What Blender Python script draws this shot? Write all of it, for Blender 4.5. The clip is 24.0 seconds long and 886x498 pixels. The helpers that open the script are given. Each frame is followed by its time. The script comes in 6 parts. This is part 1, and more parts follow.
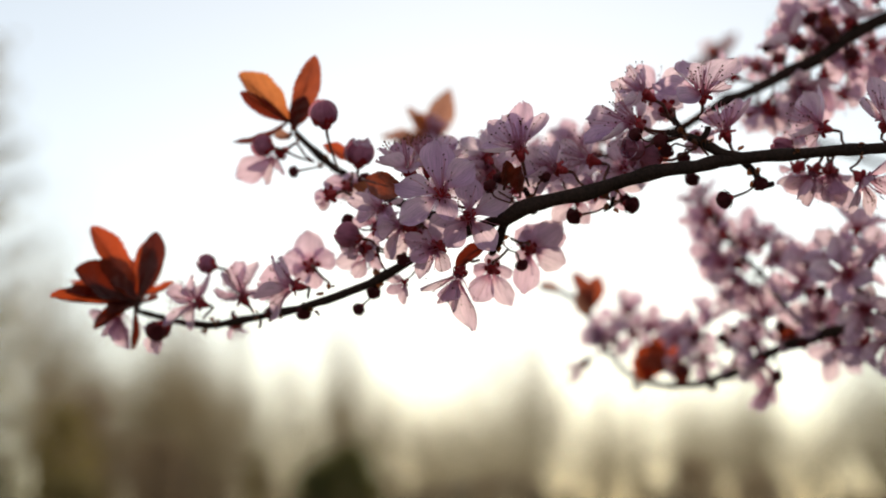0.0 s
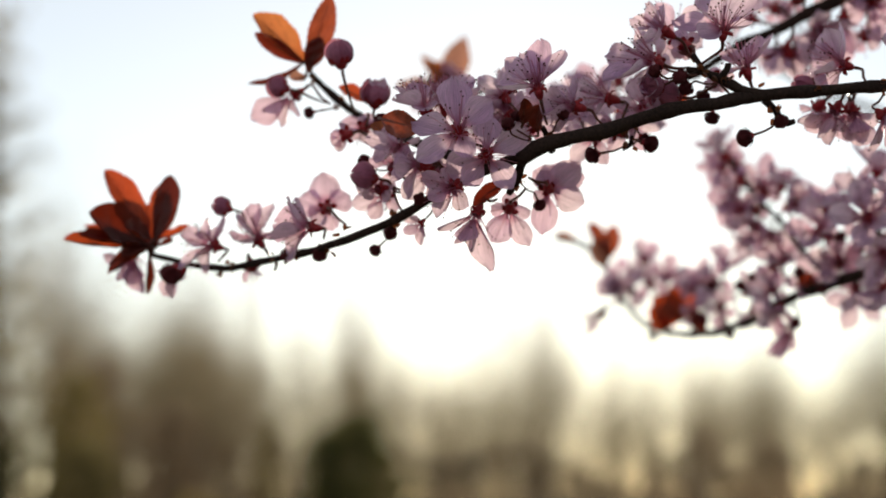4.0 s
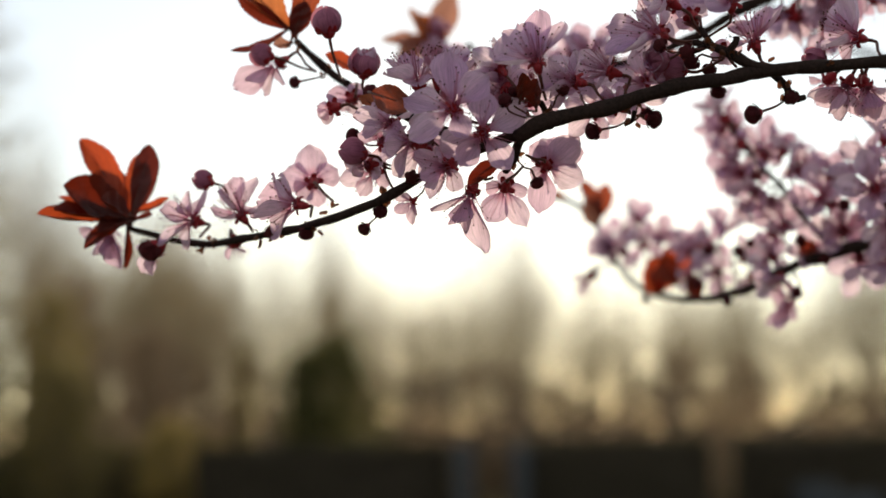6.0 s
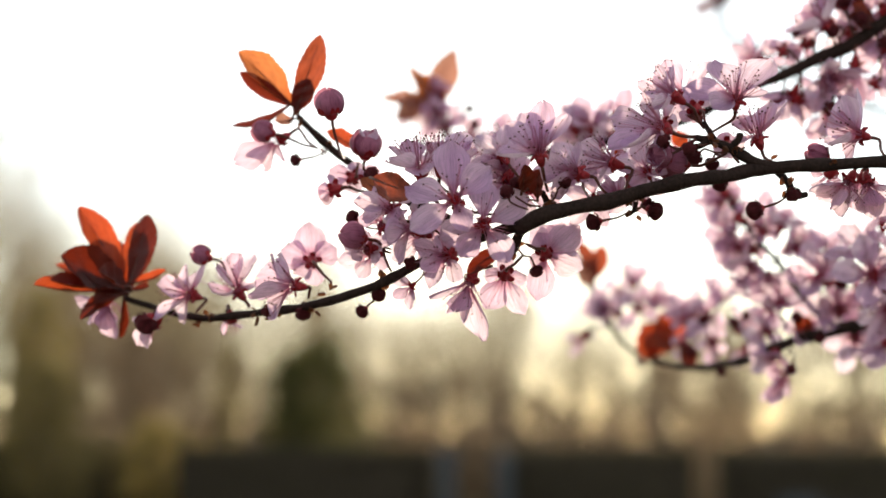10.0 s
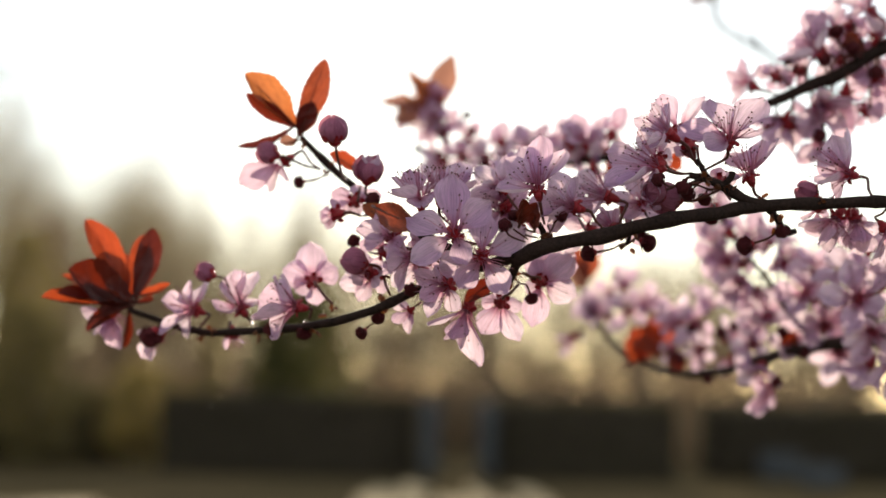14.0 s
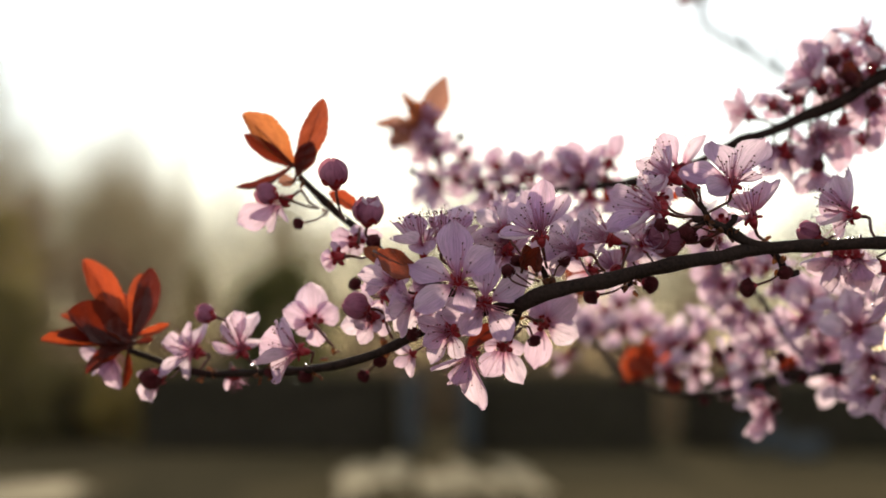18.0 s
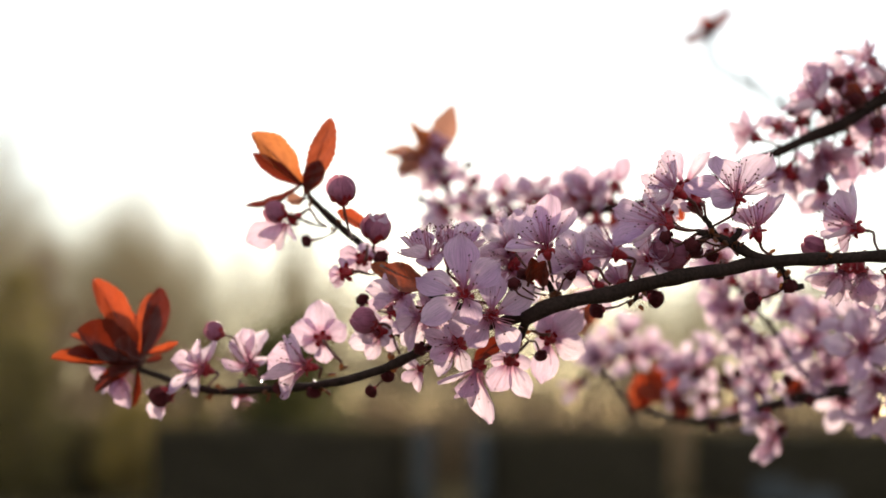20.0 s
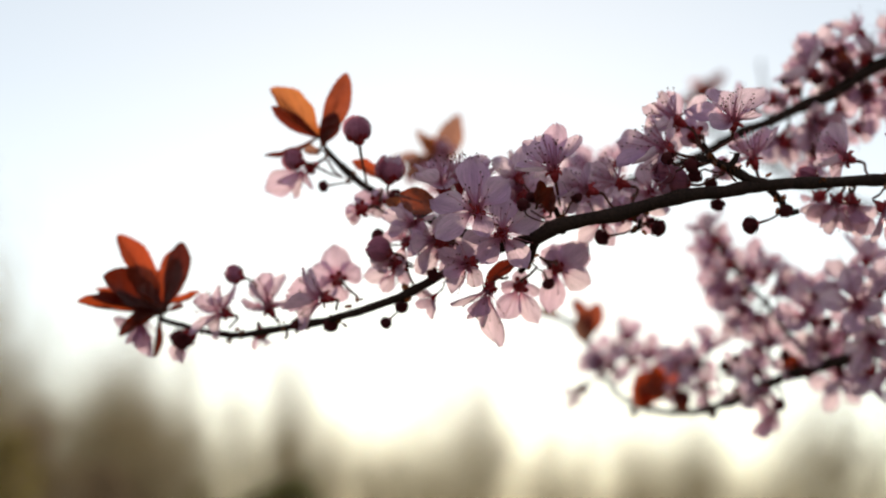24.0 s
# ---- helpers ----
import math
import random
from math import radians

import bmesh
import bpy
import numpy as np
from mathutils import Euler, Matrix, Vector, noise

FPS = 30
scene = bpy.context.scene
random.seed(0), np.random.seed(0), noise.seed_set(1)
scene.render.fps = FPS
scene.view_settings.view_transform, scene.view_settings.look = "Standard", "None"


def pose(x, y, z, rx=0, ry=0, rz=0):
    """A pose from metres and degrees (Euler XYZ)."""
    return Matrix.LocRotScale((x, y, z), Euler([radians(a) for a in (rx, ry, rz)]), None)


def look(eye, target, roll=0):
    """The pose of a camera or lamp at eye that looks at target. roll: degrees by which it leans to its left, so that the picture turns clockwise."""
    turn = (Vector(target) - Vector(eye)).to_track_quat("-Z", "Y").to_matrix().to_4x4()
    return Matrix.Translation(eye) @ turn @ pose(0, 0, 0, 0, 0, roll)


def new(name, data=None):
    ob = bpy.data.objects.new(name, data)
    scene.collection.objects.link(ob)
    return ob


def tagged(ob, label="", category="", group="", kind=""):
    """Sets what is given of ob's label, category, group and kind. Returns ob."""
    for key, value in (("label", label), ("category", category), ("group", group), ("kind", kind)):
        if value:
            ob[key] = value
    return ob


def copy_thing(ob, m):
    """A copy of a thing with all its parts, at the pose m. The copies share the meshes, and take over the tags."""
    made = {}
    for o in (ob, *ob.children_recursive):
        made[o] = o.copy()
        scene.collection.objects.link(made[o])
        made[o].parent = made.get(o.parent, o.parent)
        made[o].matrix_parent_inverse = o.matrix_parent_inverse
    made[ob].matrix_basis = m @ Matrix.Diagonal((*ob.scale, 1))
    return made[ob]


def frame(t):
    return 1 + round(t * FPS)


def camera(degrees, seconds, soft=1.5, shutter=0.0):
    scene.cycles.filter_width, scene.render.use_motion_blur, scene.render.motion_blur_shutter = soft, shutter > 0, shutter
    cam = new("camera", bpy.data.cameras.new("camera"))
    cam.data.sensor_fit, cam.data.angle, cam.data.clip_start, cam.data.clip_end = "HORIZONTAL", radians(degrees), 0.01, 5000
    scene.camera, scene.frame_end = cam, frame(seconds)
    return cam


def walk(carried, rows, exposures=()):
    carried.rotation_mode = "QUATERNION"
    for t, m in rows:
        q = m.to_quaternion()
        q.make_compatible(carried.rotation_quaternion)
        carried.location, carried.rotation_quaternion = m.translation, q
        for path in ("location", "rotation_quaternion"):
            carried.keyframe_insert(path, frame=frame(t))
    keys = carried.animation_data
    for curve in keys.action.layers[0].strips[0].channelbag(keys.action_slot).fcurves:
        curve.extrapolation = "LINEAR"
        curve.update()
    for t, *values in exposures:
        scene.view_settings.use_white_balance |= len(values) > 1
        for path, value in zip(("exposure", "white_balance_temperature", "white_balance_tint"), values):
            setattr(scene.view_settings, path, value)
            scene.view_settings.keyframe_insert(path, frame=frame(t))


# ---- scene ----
# camera: handheld, half a metre from the blossoms, wide aperture
cam = camera(25.0, 24.0, soft=1.7)
cam.data.dof.use_dof = True
cam.data.dof.focus_distance = 0.525
cam.data.dof.aperture_fstop = 10.5

# seconds, eye x y z in metres, yaw, pitch, roll in degrees
PATH = [
    (0.0, 0.0089, -0.5697, 1.5660, -0.62, 8.55, -1.16),
    (0.5, 0.0084, -0.5706, 1.5644, -0.34, 8.54, -1.32),
    (1.0, 0.0120, -0.5727, 1.5615, -0.13, 8.47, -1.32),
    (1.5, 0.0126, -0.5735, 1.5589, -0.23, 8.45, -1.02),
    (2.0, 0.0101, -0.5732, 1.5556, -0.56, 8.53, -1.01),
    (2.5, 0.0077, -0.5719, 1.5543, -0.69, 8.92, -1.33),
    (4.5, 0.0063, -0.5579, 1.5639, -1.00, 7.11, -1.19),
    (5.0, 0.0037, -0.5503, 1.5709, -0.71, 6.60, -1.20),
    (5.5, 0.0026, -0.5433, 1.5751, -0.29, 5.94, -1.20),
    (6.0, 0.0025, -0.5401, 1.5781, -0.33, 5.37, -1.20),
    (6.5, 0.0017, -0.5375, 1.5784, -0.47, 4.95, -0.97),
    (7.0, -0.0005, -0.5366, 1.5814, -0.50, 5.28, -0.72),
    (7.5, -0.0028, -0.5363, 1.5857, -0.35, 5.63, -0.57),
    (8.0, -0.0032, -0.5376, 1.5901, -0.32, 5.85, -0.56),
    (8.5, -0.0039, -0.5382, 1.5922, -0.37, 5.87, -0.65),
    (9.0, -0.0030, -0.5380, 1.5951, -0.38, 5.71, -0.39),
    (9.5, -0.0013, -0.5397, 1.5985, -0.20, 5.64, -0.05),
    (10.0, 0.0000, -0.5410, 1.6000, 0.00, 5.50, 0.18),
    (10.5, -0.0007, -0.5425, 1.6024, 0.04, 5.22, 0.31),
    (11.0, -0.0012, -0.5458, 1.6047, -0.14, 5.30, 0.52),
    (11.5, -0.0009, -0.5512, 1.6085, -0.21, 5.23, 0.58),
    (13.5, -0.0013, -0.5626, 1.6177, 0.01, 4.32, 1.38),
    (14.0, -0.0035, -0.5584, 1.6198, 0.39, 4.04, 1.26),
    (14.5, -0.0056, -0.5580, 1.6230, 0.74, 3.92, 1.28),
    (15.0, -0.0022, -0.5607, 1.6242, 0.40, 3.76, 1.68),
    (15.5, -0.0061, -0.5599, 1.6284, 0.39, 3.34, 1.64),
    (16.0, -0.0080, -0.5587, 1.6312, 0.29, 3.66, 1.47),
    (16.5, -0.0073, -0.5586, 1.6354, 0.22, 3.43, 0.78),
    (17.0, -0.0066, -0.5565, 1.6375, 0.47, 3.32, 0.63),
    (17.5, -0.0099, -0.5548, 1.6389, 1.09, 3.28, 0.61),
    (18.0, -0.0100, -0.5578, 1.6389, 1.00, 3.30, 0.63),
    (18.5, -0.0089, -0.5629, 1.6382, 0.78, 3.67, 0.66),
    (20.5, -0.0087, -0.5609, 1.6224, 0.56, 5.60, 0.46),
    (21.0, -0.0078, -0.5628, 1.6172, 0.43, 6.56, 0.16),
    (21.5, -0.0103, -0.5663, 1.6097, 0.66, 7.26, 0.20),
    (22.0, -0.0109, -0.5683, 1.5951, 0.69, 7.60, 0.08),
    (22.5, -0.0066, -0.5731, 1.5875, 0.53, 8.04, 0.14),
    (23.0, -0.0063, -0.5785, 1.5804, 0.54, 8.79, 0.37),
    (23.5, -0.0098, -0.5795, 1.5697, 0.78, 9.21, 0.54),
    (24.0, -0.0137, -0.5790, 1.5590, 0.81, 9.57, 0.34),
]
EXPOSURES = [(0.0, 0.2), (5.0, 0.2), (6.2, 0.25), (7.2, 0.42), (8.0, 0.53), (9.0, 0.73), (10.0, 0.93), (11.5, 0.88), (14.0, 0.68),
             (16.0, 0.54), (18.0, 0.58), (20.5, 0.86), (21.4, 0.92), (22.0, 0.58), (22.8, 0.46), (23.5, 0.3), (24.0, 0.2)]


def row(t, x, y, z, yaw, pitch, roll):
    a, b = radians(yaw), radians(pitch)
    way = Vector((math.sin(a) * math.cos(b), math.cos(a) * math.cos(b), math.sin(b)))
    return t, look(Vector((x, y, z)), Vector((x, y, z)) + way, roll)


walk(cam, [row(*r) for r in PATH], EXPOSURES)

# low sun behind the branch, and its sky
SUN_ELEVATION, SUN_AZIMUTH = radians(10.3), radians(1.1)
world = bpy.data.worlds.new("sky")
scene.world = world
world.use_nodes = True
sky = world.node_tree.nodes.new("ShaderNodeTexSky")
sky.sky_type = "NISHITA"
sky.sun_disc = False
sky.sun_elevation, sky.sun_rotation = SUN_ELEVATION, SUN_AZIMUTH
sky.air_density, sky.dust_density, sky.ozone_density = 0.75, 0.085, 0.6
world.node_tree.nodes["Background"].inputs["Strength"].default_value = 0.096
world.node_tree.links.new(sky.outputs[0], world.node_tree.nodes["Background"].inputs["Color"])
# a thin warm veil of high haze over the whole sky
veil = world.node_tree.nodes.new("ShaderNodeBackground")
veil.inputs["Color"].default_value, veil.inputs["Strength"].default_value = (1.0, 0.90, 0.745, 1), 0.335
both = world.node_tree.nodes.new("ShaderNodeAddShader")
world.node_tree.links.new(world.node_tree.nodes["Background"].outputs[0], both.inputs[0])
world.node_tree.links.new(veil.outputs[0], both.inputs[1])
world.node_tree.links.new(both.outputs[0], world.node_tree.nodes["World Output"].inputs["Surface"])
sun = new("sun", bpy.data.lights.new("sun", "SUN"))
sun.data.energy, sun.data.angle, sun.data.color = 4.0, radians(0.6), (1.0, 0.87, 0.72)
sun.matrix_world = look(Vector((math.sin(SUN_AZIMUTH) * math.cos(SUN_ELEVATION), math.cos(SUN_AZIMUTH) * math.cos(SUN_ELEVATION),
                                math.sin(SUN_ELEVATION))) * 40, (0, 0, 0))


# ---- materials
def material(name):
    m = bpy.data.materials.new(name)
    m.use_nodes = True
    m.node_tree.nodes.clear()
    return m, m.node_tree.nodes, m.node_tree.links


def node(nodes, kind, values=(), **attributes):
    n = nodes.new(kind)
    for key, value in attributes.items():
        setattr(n, key, value)
    for key, value in values:
        n.inputs[key].default_value = value
    return n


def ramp(nodes, links, fac, *stops):
    n = nodes.new("ShaderNodeValToRGB")
    while len(n.color_ramp.elements) < len(stops):
        n.color_ramp.elements.new(0.5)
    for e, (p, c) in zip(n.color_ramp.elements, stops):
        e.position, e.color = p, (*c, 1)
    links.new(fac, n.inputs[0])
    return n.outputs[0]


def blend(nodes, links, fac, a, b, mode="MIX"):
    n = nodes.new("ShaderNodeMix")
    n.data_type, n.blend_type = "RGBA", mode
    for socket, v in ((n.inputs[0], fac), (n.inputs[6], a), (n.inputs[7], b)):
        if isinstance(v, bpy.types.NodeSocket):
            links.new(v, socket)
        elif isinstance(v, tuple):
            socket.default_value = (*v, 1)
        else:
            socket.default_value = v
    return n.outputs[2]


def noise_of(nodes, links, scale, detail=4.0, stretch=(1, 1, 1), source="Object"):
    tc = nodes.new("ShaderNodeTexCoord")
    mp = node(nodes, "ShaderNodeMapping", [("Scale", stretch)])
    links.new(tc.outputs[source], mp.inputs[0])
    n = node(nodes, "ShaderNodeTexNoise", [("Scale", scale), ("Detail", detail), ("Roughness", 0.6)])
    links.new(mp.outputs[0], n.inputs["Vector"])
    return n.outputs["Fac"]


def sheet(name, front, through_light, share, rough, vein, vein_amount, tint_low, tint_high, base_tint, gloss=0.35):
    """A thin leaf or petal: reflects a part of the light and lets the rest through. UV: u across, v from base to tip."""
    m, nodes, links = material(name)
    uv = nodes.new("ShaderNodeTexCoord")
    sep = nodes.new("ShaderNodeSeparateXYZ")
    links.new(uv.outputs["UV"], sep.inputs[0])
    info = nodes.new("ShaderNodeObjectInfo")
    tint = ramp(nodes, links, info.outputs["Random"], (0.0, tint_low), (1.0, tint_high))
    veins = noise_of(nodes, links, 5.0, 3.0, vein, "UV")
    vein_c = ramp(nodes, links, veins, (0.36, (1 - vein_amount,) * 3), (0.6, (1, 1, 1)))
    spots = noise_of(nodes, links, 260.0, 3.0)
    spot_c = ramp(nodes, links, spots, (0.3, (0.86, 0.84, 0.86)), (0.65, (1, 1, 1)))
    # paler thin edges, darker midline: rim light and self-shading put into the colour
    ridge = nodes.new("ShaderNodeMath")
    ridge.operation = "PINGPONG"
    ridge.inputs[1].default_value = 0.5
    links.new(sep.outputs["X"], ridge.inputs[0])
    rim_light = ramp(nodes, links, ridge.outputs[0], (0.0, (1, 1, 1)), (0.5, (0.86, 0.82, 0.85)))
    foot = ramp(nodes, links, sep.outputs["Y"], (0.0, base_tint), (0.34, (1, 1, 1)))

    def coloured(c):
        c = blend(nodes, links, 1.0, c, tint, "MULTIPLY")
        c = blend(nodes, links, 1.0, c, vein_c, "MULTIPLY")
        c = blend(nodes, links, 1.0, c, spot_c, "MULTIPLY")
        c = blend(nodes, links, 1.0, c, rim_light, "MULTIPLY")
        return blend(nodes, links, 1.0, c, foot, "MULTIPLY")

    p = node(nodes, "ShaderNodeBsdfPrincipled", [("Roughness", rough), ("Specular IOR Level", gloss)])
    links.new(coloured(front), p.inputs["Base Color"])
    bump = node(nodes, "ShaderNodeBump", [("Strength", 0.5), ("Distance", 0.0004)])
    links.new(veins, bump.inputs["Height"])
    links.new(bump.outputs[0], p.inputs["Normal"])
    t = nodes.new("ShaderNodeBsdfTranslucent")
    links.new(coloured(through_light), t.inputs["Color"])
    mix = node(nodes, "ShaderNodeMixShader", [(0, share)])
    links.new(p.outputs[0], mix.inputs[1])
    links.new(t.outputs[0], mix.inputs[2])
    out = nodes.new("ShaderNodeOutputMaterial")
    links.new(mix.outputs[0], out.inputs[0])
    return m


def solid(name, low, high, scale, rough, bump=0.3, depth=0.001, stretch=(1, 1, 1), specular=0.3, fine=None, random_shift=0.0):
    """An opaque surface with two scales of variation."""
    m, nodes, links = material(name)
    a = noise_of(nodes, links, scale, 5.0, stretch)
    b = noise_of(nodes, links, fine or scale * 7, 4.0, stretch)
    c = ramp(nodes, links, a, (0.32, low), (0.68, high))
    c = blend(nodes, links, 0.5, c, ramp(nodes, links, b, (0.3, tuple(v * 0.55 for v in low)), (0.7, tuple(min(1, v * 1.25) for v in high))))
    if random_shift:
        info = nodes.new("ShaderNodeObjectInfo")
        c = blend(nodes, links, 1.0, c, ramp(nodes, links, info.outputs["Random"], (0.0, (1 - random_shift,) * 3), (1.0, (1 + random_shift * 0.4,) * 3)), "MULTIPLY")
    p = node(nodes, "ShaderNodeBsdfPrincipled", [("Roughness", rough), ("Specular IOR Level", specular)])
    links.new(c, p.inputs["Base Color"])
    bp = node(nodes, "ShaderNodeBump", [("Strength", bump), ("Distance", depth)])
    links.new(b, bp.inputs["Height"])
    links.new(bp.outputs[0], p.inputs["Normal"])
    out = nodes.new("ShaderNodeOutputMaterial")
    links.new(p.outputs[0], out.inputs[0])
    return m


PETAL = sheet("petal", (0.80, 0.53, 0.94), (0.99, 0.83, 0.81), 0.60, 0.42, (8, 0.5, 1), 0.3, (0.92, 0.80, 0.88), (1.0, 1.0, 1.0), (0.72, 0.28, 0.40), 0.5)
BUD = sheet("bud_petal", (0.62, 0.23, 0.37), (0.90, 0.36, 0.43), 0.42, 0.42, (5, 0.6, 1), 0.3, (0.75, 0.65, 0.72), (1.0, 1.0, 1.0), (0.55, 0.3, 0.4))
# leaf colours carry the light: young and red as sunlit, bronze as shaded
LIT_YOUNG_LEAF = sheet("lit_young_leaf", (0.20, 0.055, 0.03), (0.84, 0.27, 0.075), 0.52, 0.38, (4, 1.6, 1), 0.28, (0.8, 0.75, 0.7), (1.0, 1.0, 1.0), (0.8, 0.6, 0.5))
SHADED_BRONZE_LEAF = sheet("shaded_bronze_leaf", (0.080, 0.020, 0.016), (0.56, 0.060, 0.014), 0.19, 0.4, (4, 1.6, 1), 0.2, (0.8, 0.75, 0.7), (1.0, 1.0, 1.0), (0.8, 0.6, 0.5), 0.3)
# red-brown leaf whose colour is paled to paint in the sun's veil
VEILED_LEAF = sheet("veiled_leaf", (0.24, 0.10, 0.07), (0.72, 0.36, 0.24), 0.42, 0.7, (4, 1.6, 1), 0.2, (0.9, 0.85, 0.8), (1.0, 1.0, 1.0), (0.8, 0.6, 0.5), 0.03)
LIT_RED_LEAF = sheet("lit_red_leaf", (0.20, 0.04, 0.02), (0.86, 0.13, 0.032), 0.44, 0.4, (4, 1.6, 1), 0.25, (0.8, 0.75, 0.7), (1.0, 1.0, 1.0), (0.8, 0.6, 0.5), 0.3)
RUSSET_LEAF = sheet("russet_leaf", (0.15, 0.045, 0.03), (0.74, 0.15, 0.055), 0.36, 0.42, (4, 1.6, 1), 0.28, (0.85, 0.8, 0.75), (1.0, 1.0, 1.0), (0.7, 0.5, 0.45), 0.3)
DRY_SCALE = sheet("dry_scale", (0.16, 0.065, 0.03), (0.50, 0.17, 0.05), 0.3, 0.5, (3, 1, 1), 0.25, (0.7, 0.7, 0.7), (1, 1, 1), (0.7, 0.6, 0.5))
CALYX = solid("calyx", (0.15, 0.007, 0.014), (0.38, 0.021, 0.030), 420.0, 0.45, 0.3, 0.0003)
CLOSED_BUD = solid("closed_bud", (0.05, 0.009, 0.012), (0.15, 0.024, 0.030), 700.0, 0.65, 1.0, 0.0006, (1, 1, 1), 0.12)
STALK = solid("stalk", (0.05, 0.018, 0.012), (0.13, 0.035, 0.022), 500.0, 0.45, 0.3, 0.0003)
FILAMENT = sheet("filament", (0.92, 0.84, 0.87), (0.99, 0.92, 0.92), 0.72, 0.5, (1, 1, 1), 0.05, (0.9, 0.85, 0.9), (1, 1, 1), (0.7, 0.4, 0.5))
ANTHER = solid("anther", (0.045, 0.012, 0.012), (0.16, 0.06, 0.03), 900.0, 0.6, 0.3, 0.0002)
BARK = solid("bark", (0.011, 0.0065, 0.0055), (0.040, 0.023, 0.018), 260.0, 0.75, 0.8, 0.0006, (1, 1, 1), 0.14, 1300.0)
# far bark and twigs: distant haze is put into these pale colours
HAZED_BARK = solid("hazed_bark", (0.20, 0.14, 0.085), (0.36, 0.27, 0.16), 3.0, 0.9, 0.5, 0.01, (1, 1, 0.3), 0.2)
HAZED_TWIGS = solid("twigs", (0.41, 0.31, 0.16), (0.60, 0.46, 0.27), 0.8, 0.9, 0.2, 0.005, (1, 1, 1), 0.2)
# olive and brown foliage lightened too, painting veil glare into the colour
OLIVE = sheet("olive_foliage", (0.34, 0.29, 0.13), (0.52, 0.44, 0.16), 0.5, 0.6, (3, 1, 1), 0.3, (0.6, 0.6, 0.6), (1.2, 1.1, 0.9), (0.8, 0.8, 0.8), 0.05)
HAZED_BROWN_LEAF = sheet("hazed_brown_foliage", (0.37, 0.29, 0.20), (0.46, 0.35, 0.23), 0.22, 0.6, (3, 1, 1), 0.3, (0.6, 0.6, 0.6), (1.2, 1.1, 0.9), (0.8, 0.8, 0.8), 0.05)
NEEDLE = sheet("dark_needles", (0.095, 0.10, 0.042), (0.17, 0.17, 0.05), 0.4, 0.6, (3, 1, 1), 0.3, (0.7, 0.7, 0.7), (1.1, 1.1, 1.0), (0.8, 0.8, 0.8), 0.05)
HEDGE = sheet("hedge_leaf", (0.11, 0.10, 0.06), (0.15, 0.13, 0.055), 0.3, 0.5, (3, 1, 1), 0.3, (0.7, 0.7, 0.7), (1.1, 1.1, 1.0), (0.8, 0.8, 0.8), 0.05)
# darker than the leaves: the shade inside the hedge is put into this colour
HEDGE_SHADE_CORE = solid("hedge_shade_core", (0.03, 0.022, 0.015), (0.055, 0.042, 0.028), 2.0, 0.9, 0.6, 0.02)
GRASS = solid("grass", (0.06, 0.052, 0.028), (0.13, 0.10, 0.055), 0.35, 1.0, 0.8, 0.03, (1, 1, 1), 0.0, 9.0)
# the bright tone stands for sunlight lying on the ground
SUNLIT_GRAVEL = solid("gravel", (0.03, 0.03, 0.02), (0.80, 0.66, 0.42), 1.0, 1.0, 0.8, 0.02, (1, 0.35, 1), 0.0, 40.0)
STONE = solid("stone", (0.05, 0.055, 0.06), (0.085, 0.09, 0.096), 3.0, 0.9, 0.4, 0.01, (1, 1, 1), 0.08, 40.0, 0.2)

# ---- meshes
PLACE = {}


def mesh_of(name, bm, mat, smooth=True):
    me = bpy.data.meshes.new(name)
    bm.to_mesh(me)
    bm.free()
    me.materials.append(mat)
    if smooth:
        me.polygons.foreach_set("use_smooth", [True] * len(me.polygons))
    return me


def thing(name, at, label, category, group="", kind=""):
    ob = new(name)
    ob.location = at
    ob.empty_display_size = 0.05
    PLACE[ob] = Matrix.Translation(at)
    return tagged(ob, label, category, group, kind)


def hang(name, me, parent, m, label=""):
    """Links the mesh as a part under parent, at the pose m in the world."""
    ob = new(name, me)
    ob.parent = parent
    ob.matrix_basis = PLACE[parent].inverted() @ m
    PLACE[ob] = m
    return tagged(ob, label)


def part(name, bm, mat, parent, label=""):
    me = mesh_of(name, bm, mat)
    me.transform(PLACE[parent].inverted())
    return hang(name, me, parent, PLACE[parent].copy(), label)


def curve_points(points, step):
    """Points along a smooth curve through the given ones."""
    p = [Vector(q) for q in points]
    p = [p[0] * 2 - p[1]] + p + [p[-1] * 2 - p[-2]]
    out = []
    for a, b, c, d in zip(p, p[1:], p[2:], p[3:]):
        n = max(2, int((c - b).length / step))
        for i in range(n):
            t = i / n
            out.append(0.5 * (2 * b + (c - a) * t + (2 * a - 5 * b + 4 * c - d) * t * t + (3 * b - a - 3 * c + d) * t ** 3))
    return out + [p[-2]]


def tube(bm, points, radii, sides=8, cap=True, uv=None):
    turn = None
    rings = []
    for i, q in enumerate(points):
        way = (points[min(i + 1, len(points) - 1)] - points[max(i - 1, 0)]).normalized()
        if turn is None:
            turn = way.orthogonal().normalized()
        turn = (turn - way * turn.dot(way)).normalized()
        side = way.cross(turn)
        rings.append([bm.verts.new(q + (turn * math.cos(k * math.tau / sides) + side * math.sin(k * math.tau / sides)) * radii[i]) for k in range(sides)])
    for a, b in zip(rings, rings[1:]):
        for k in range(sides):
            bm.faces.new((a[k], a[(k + 1) % sides], b[(k + 1) % sides], b[k]))
    if cap:
        bm.faces.new(list(reversed(rings[0])))
        bm.faces.new(rings[-1])


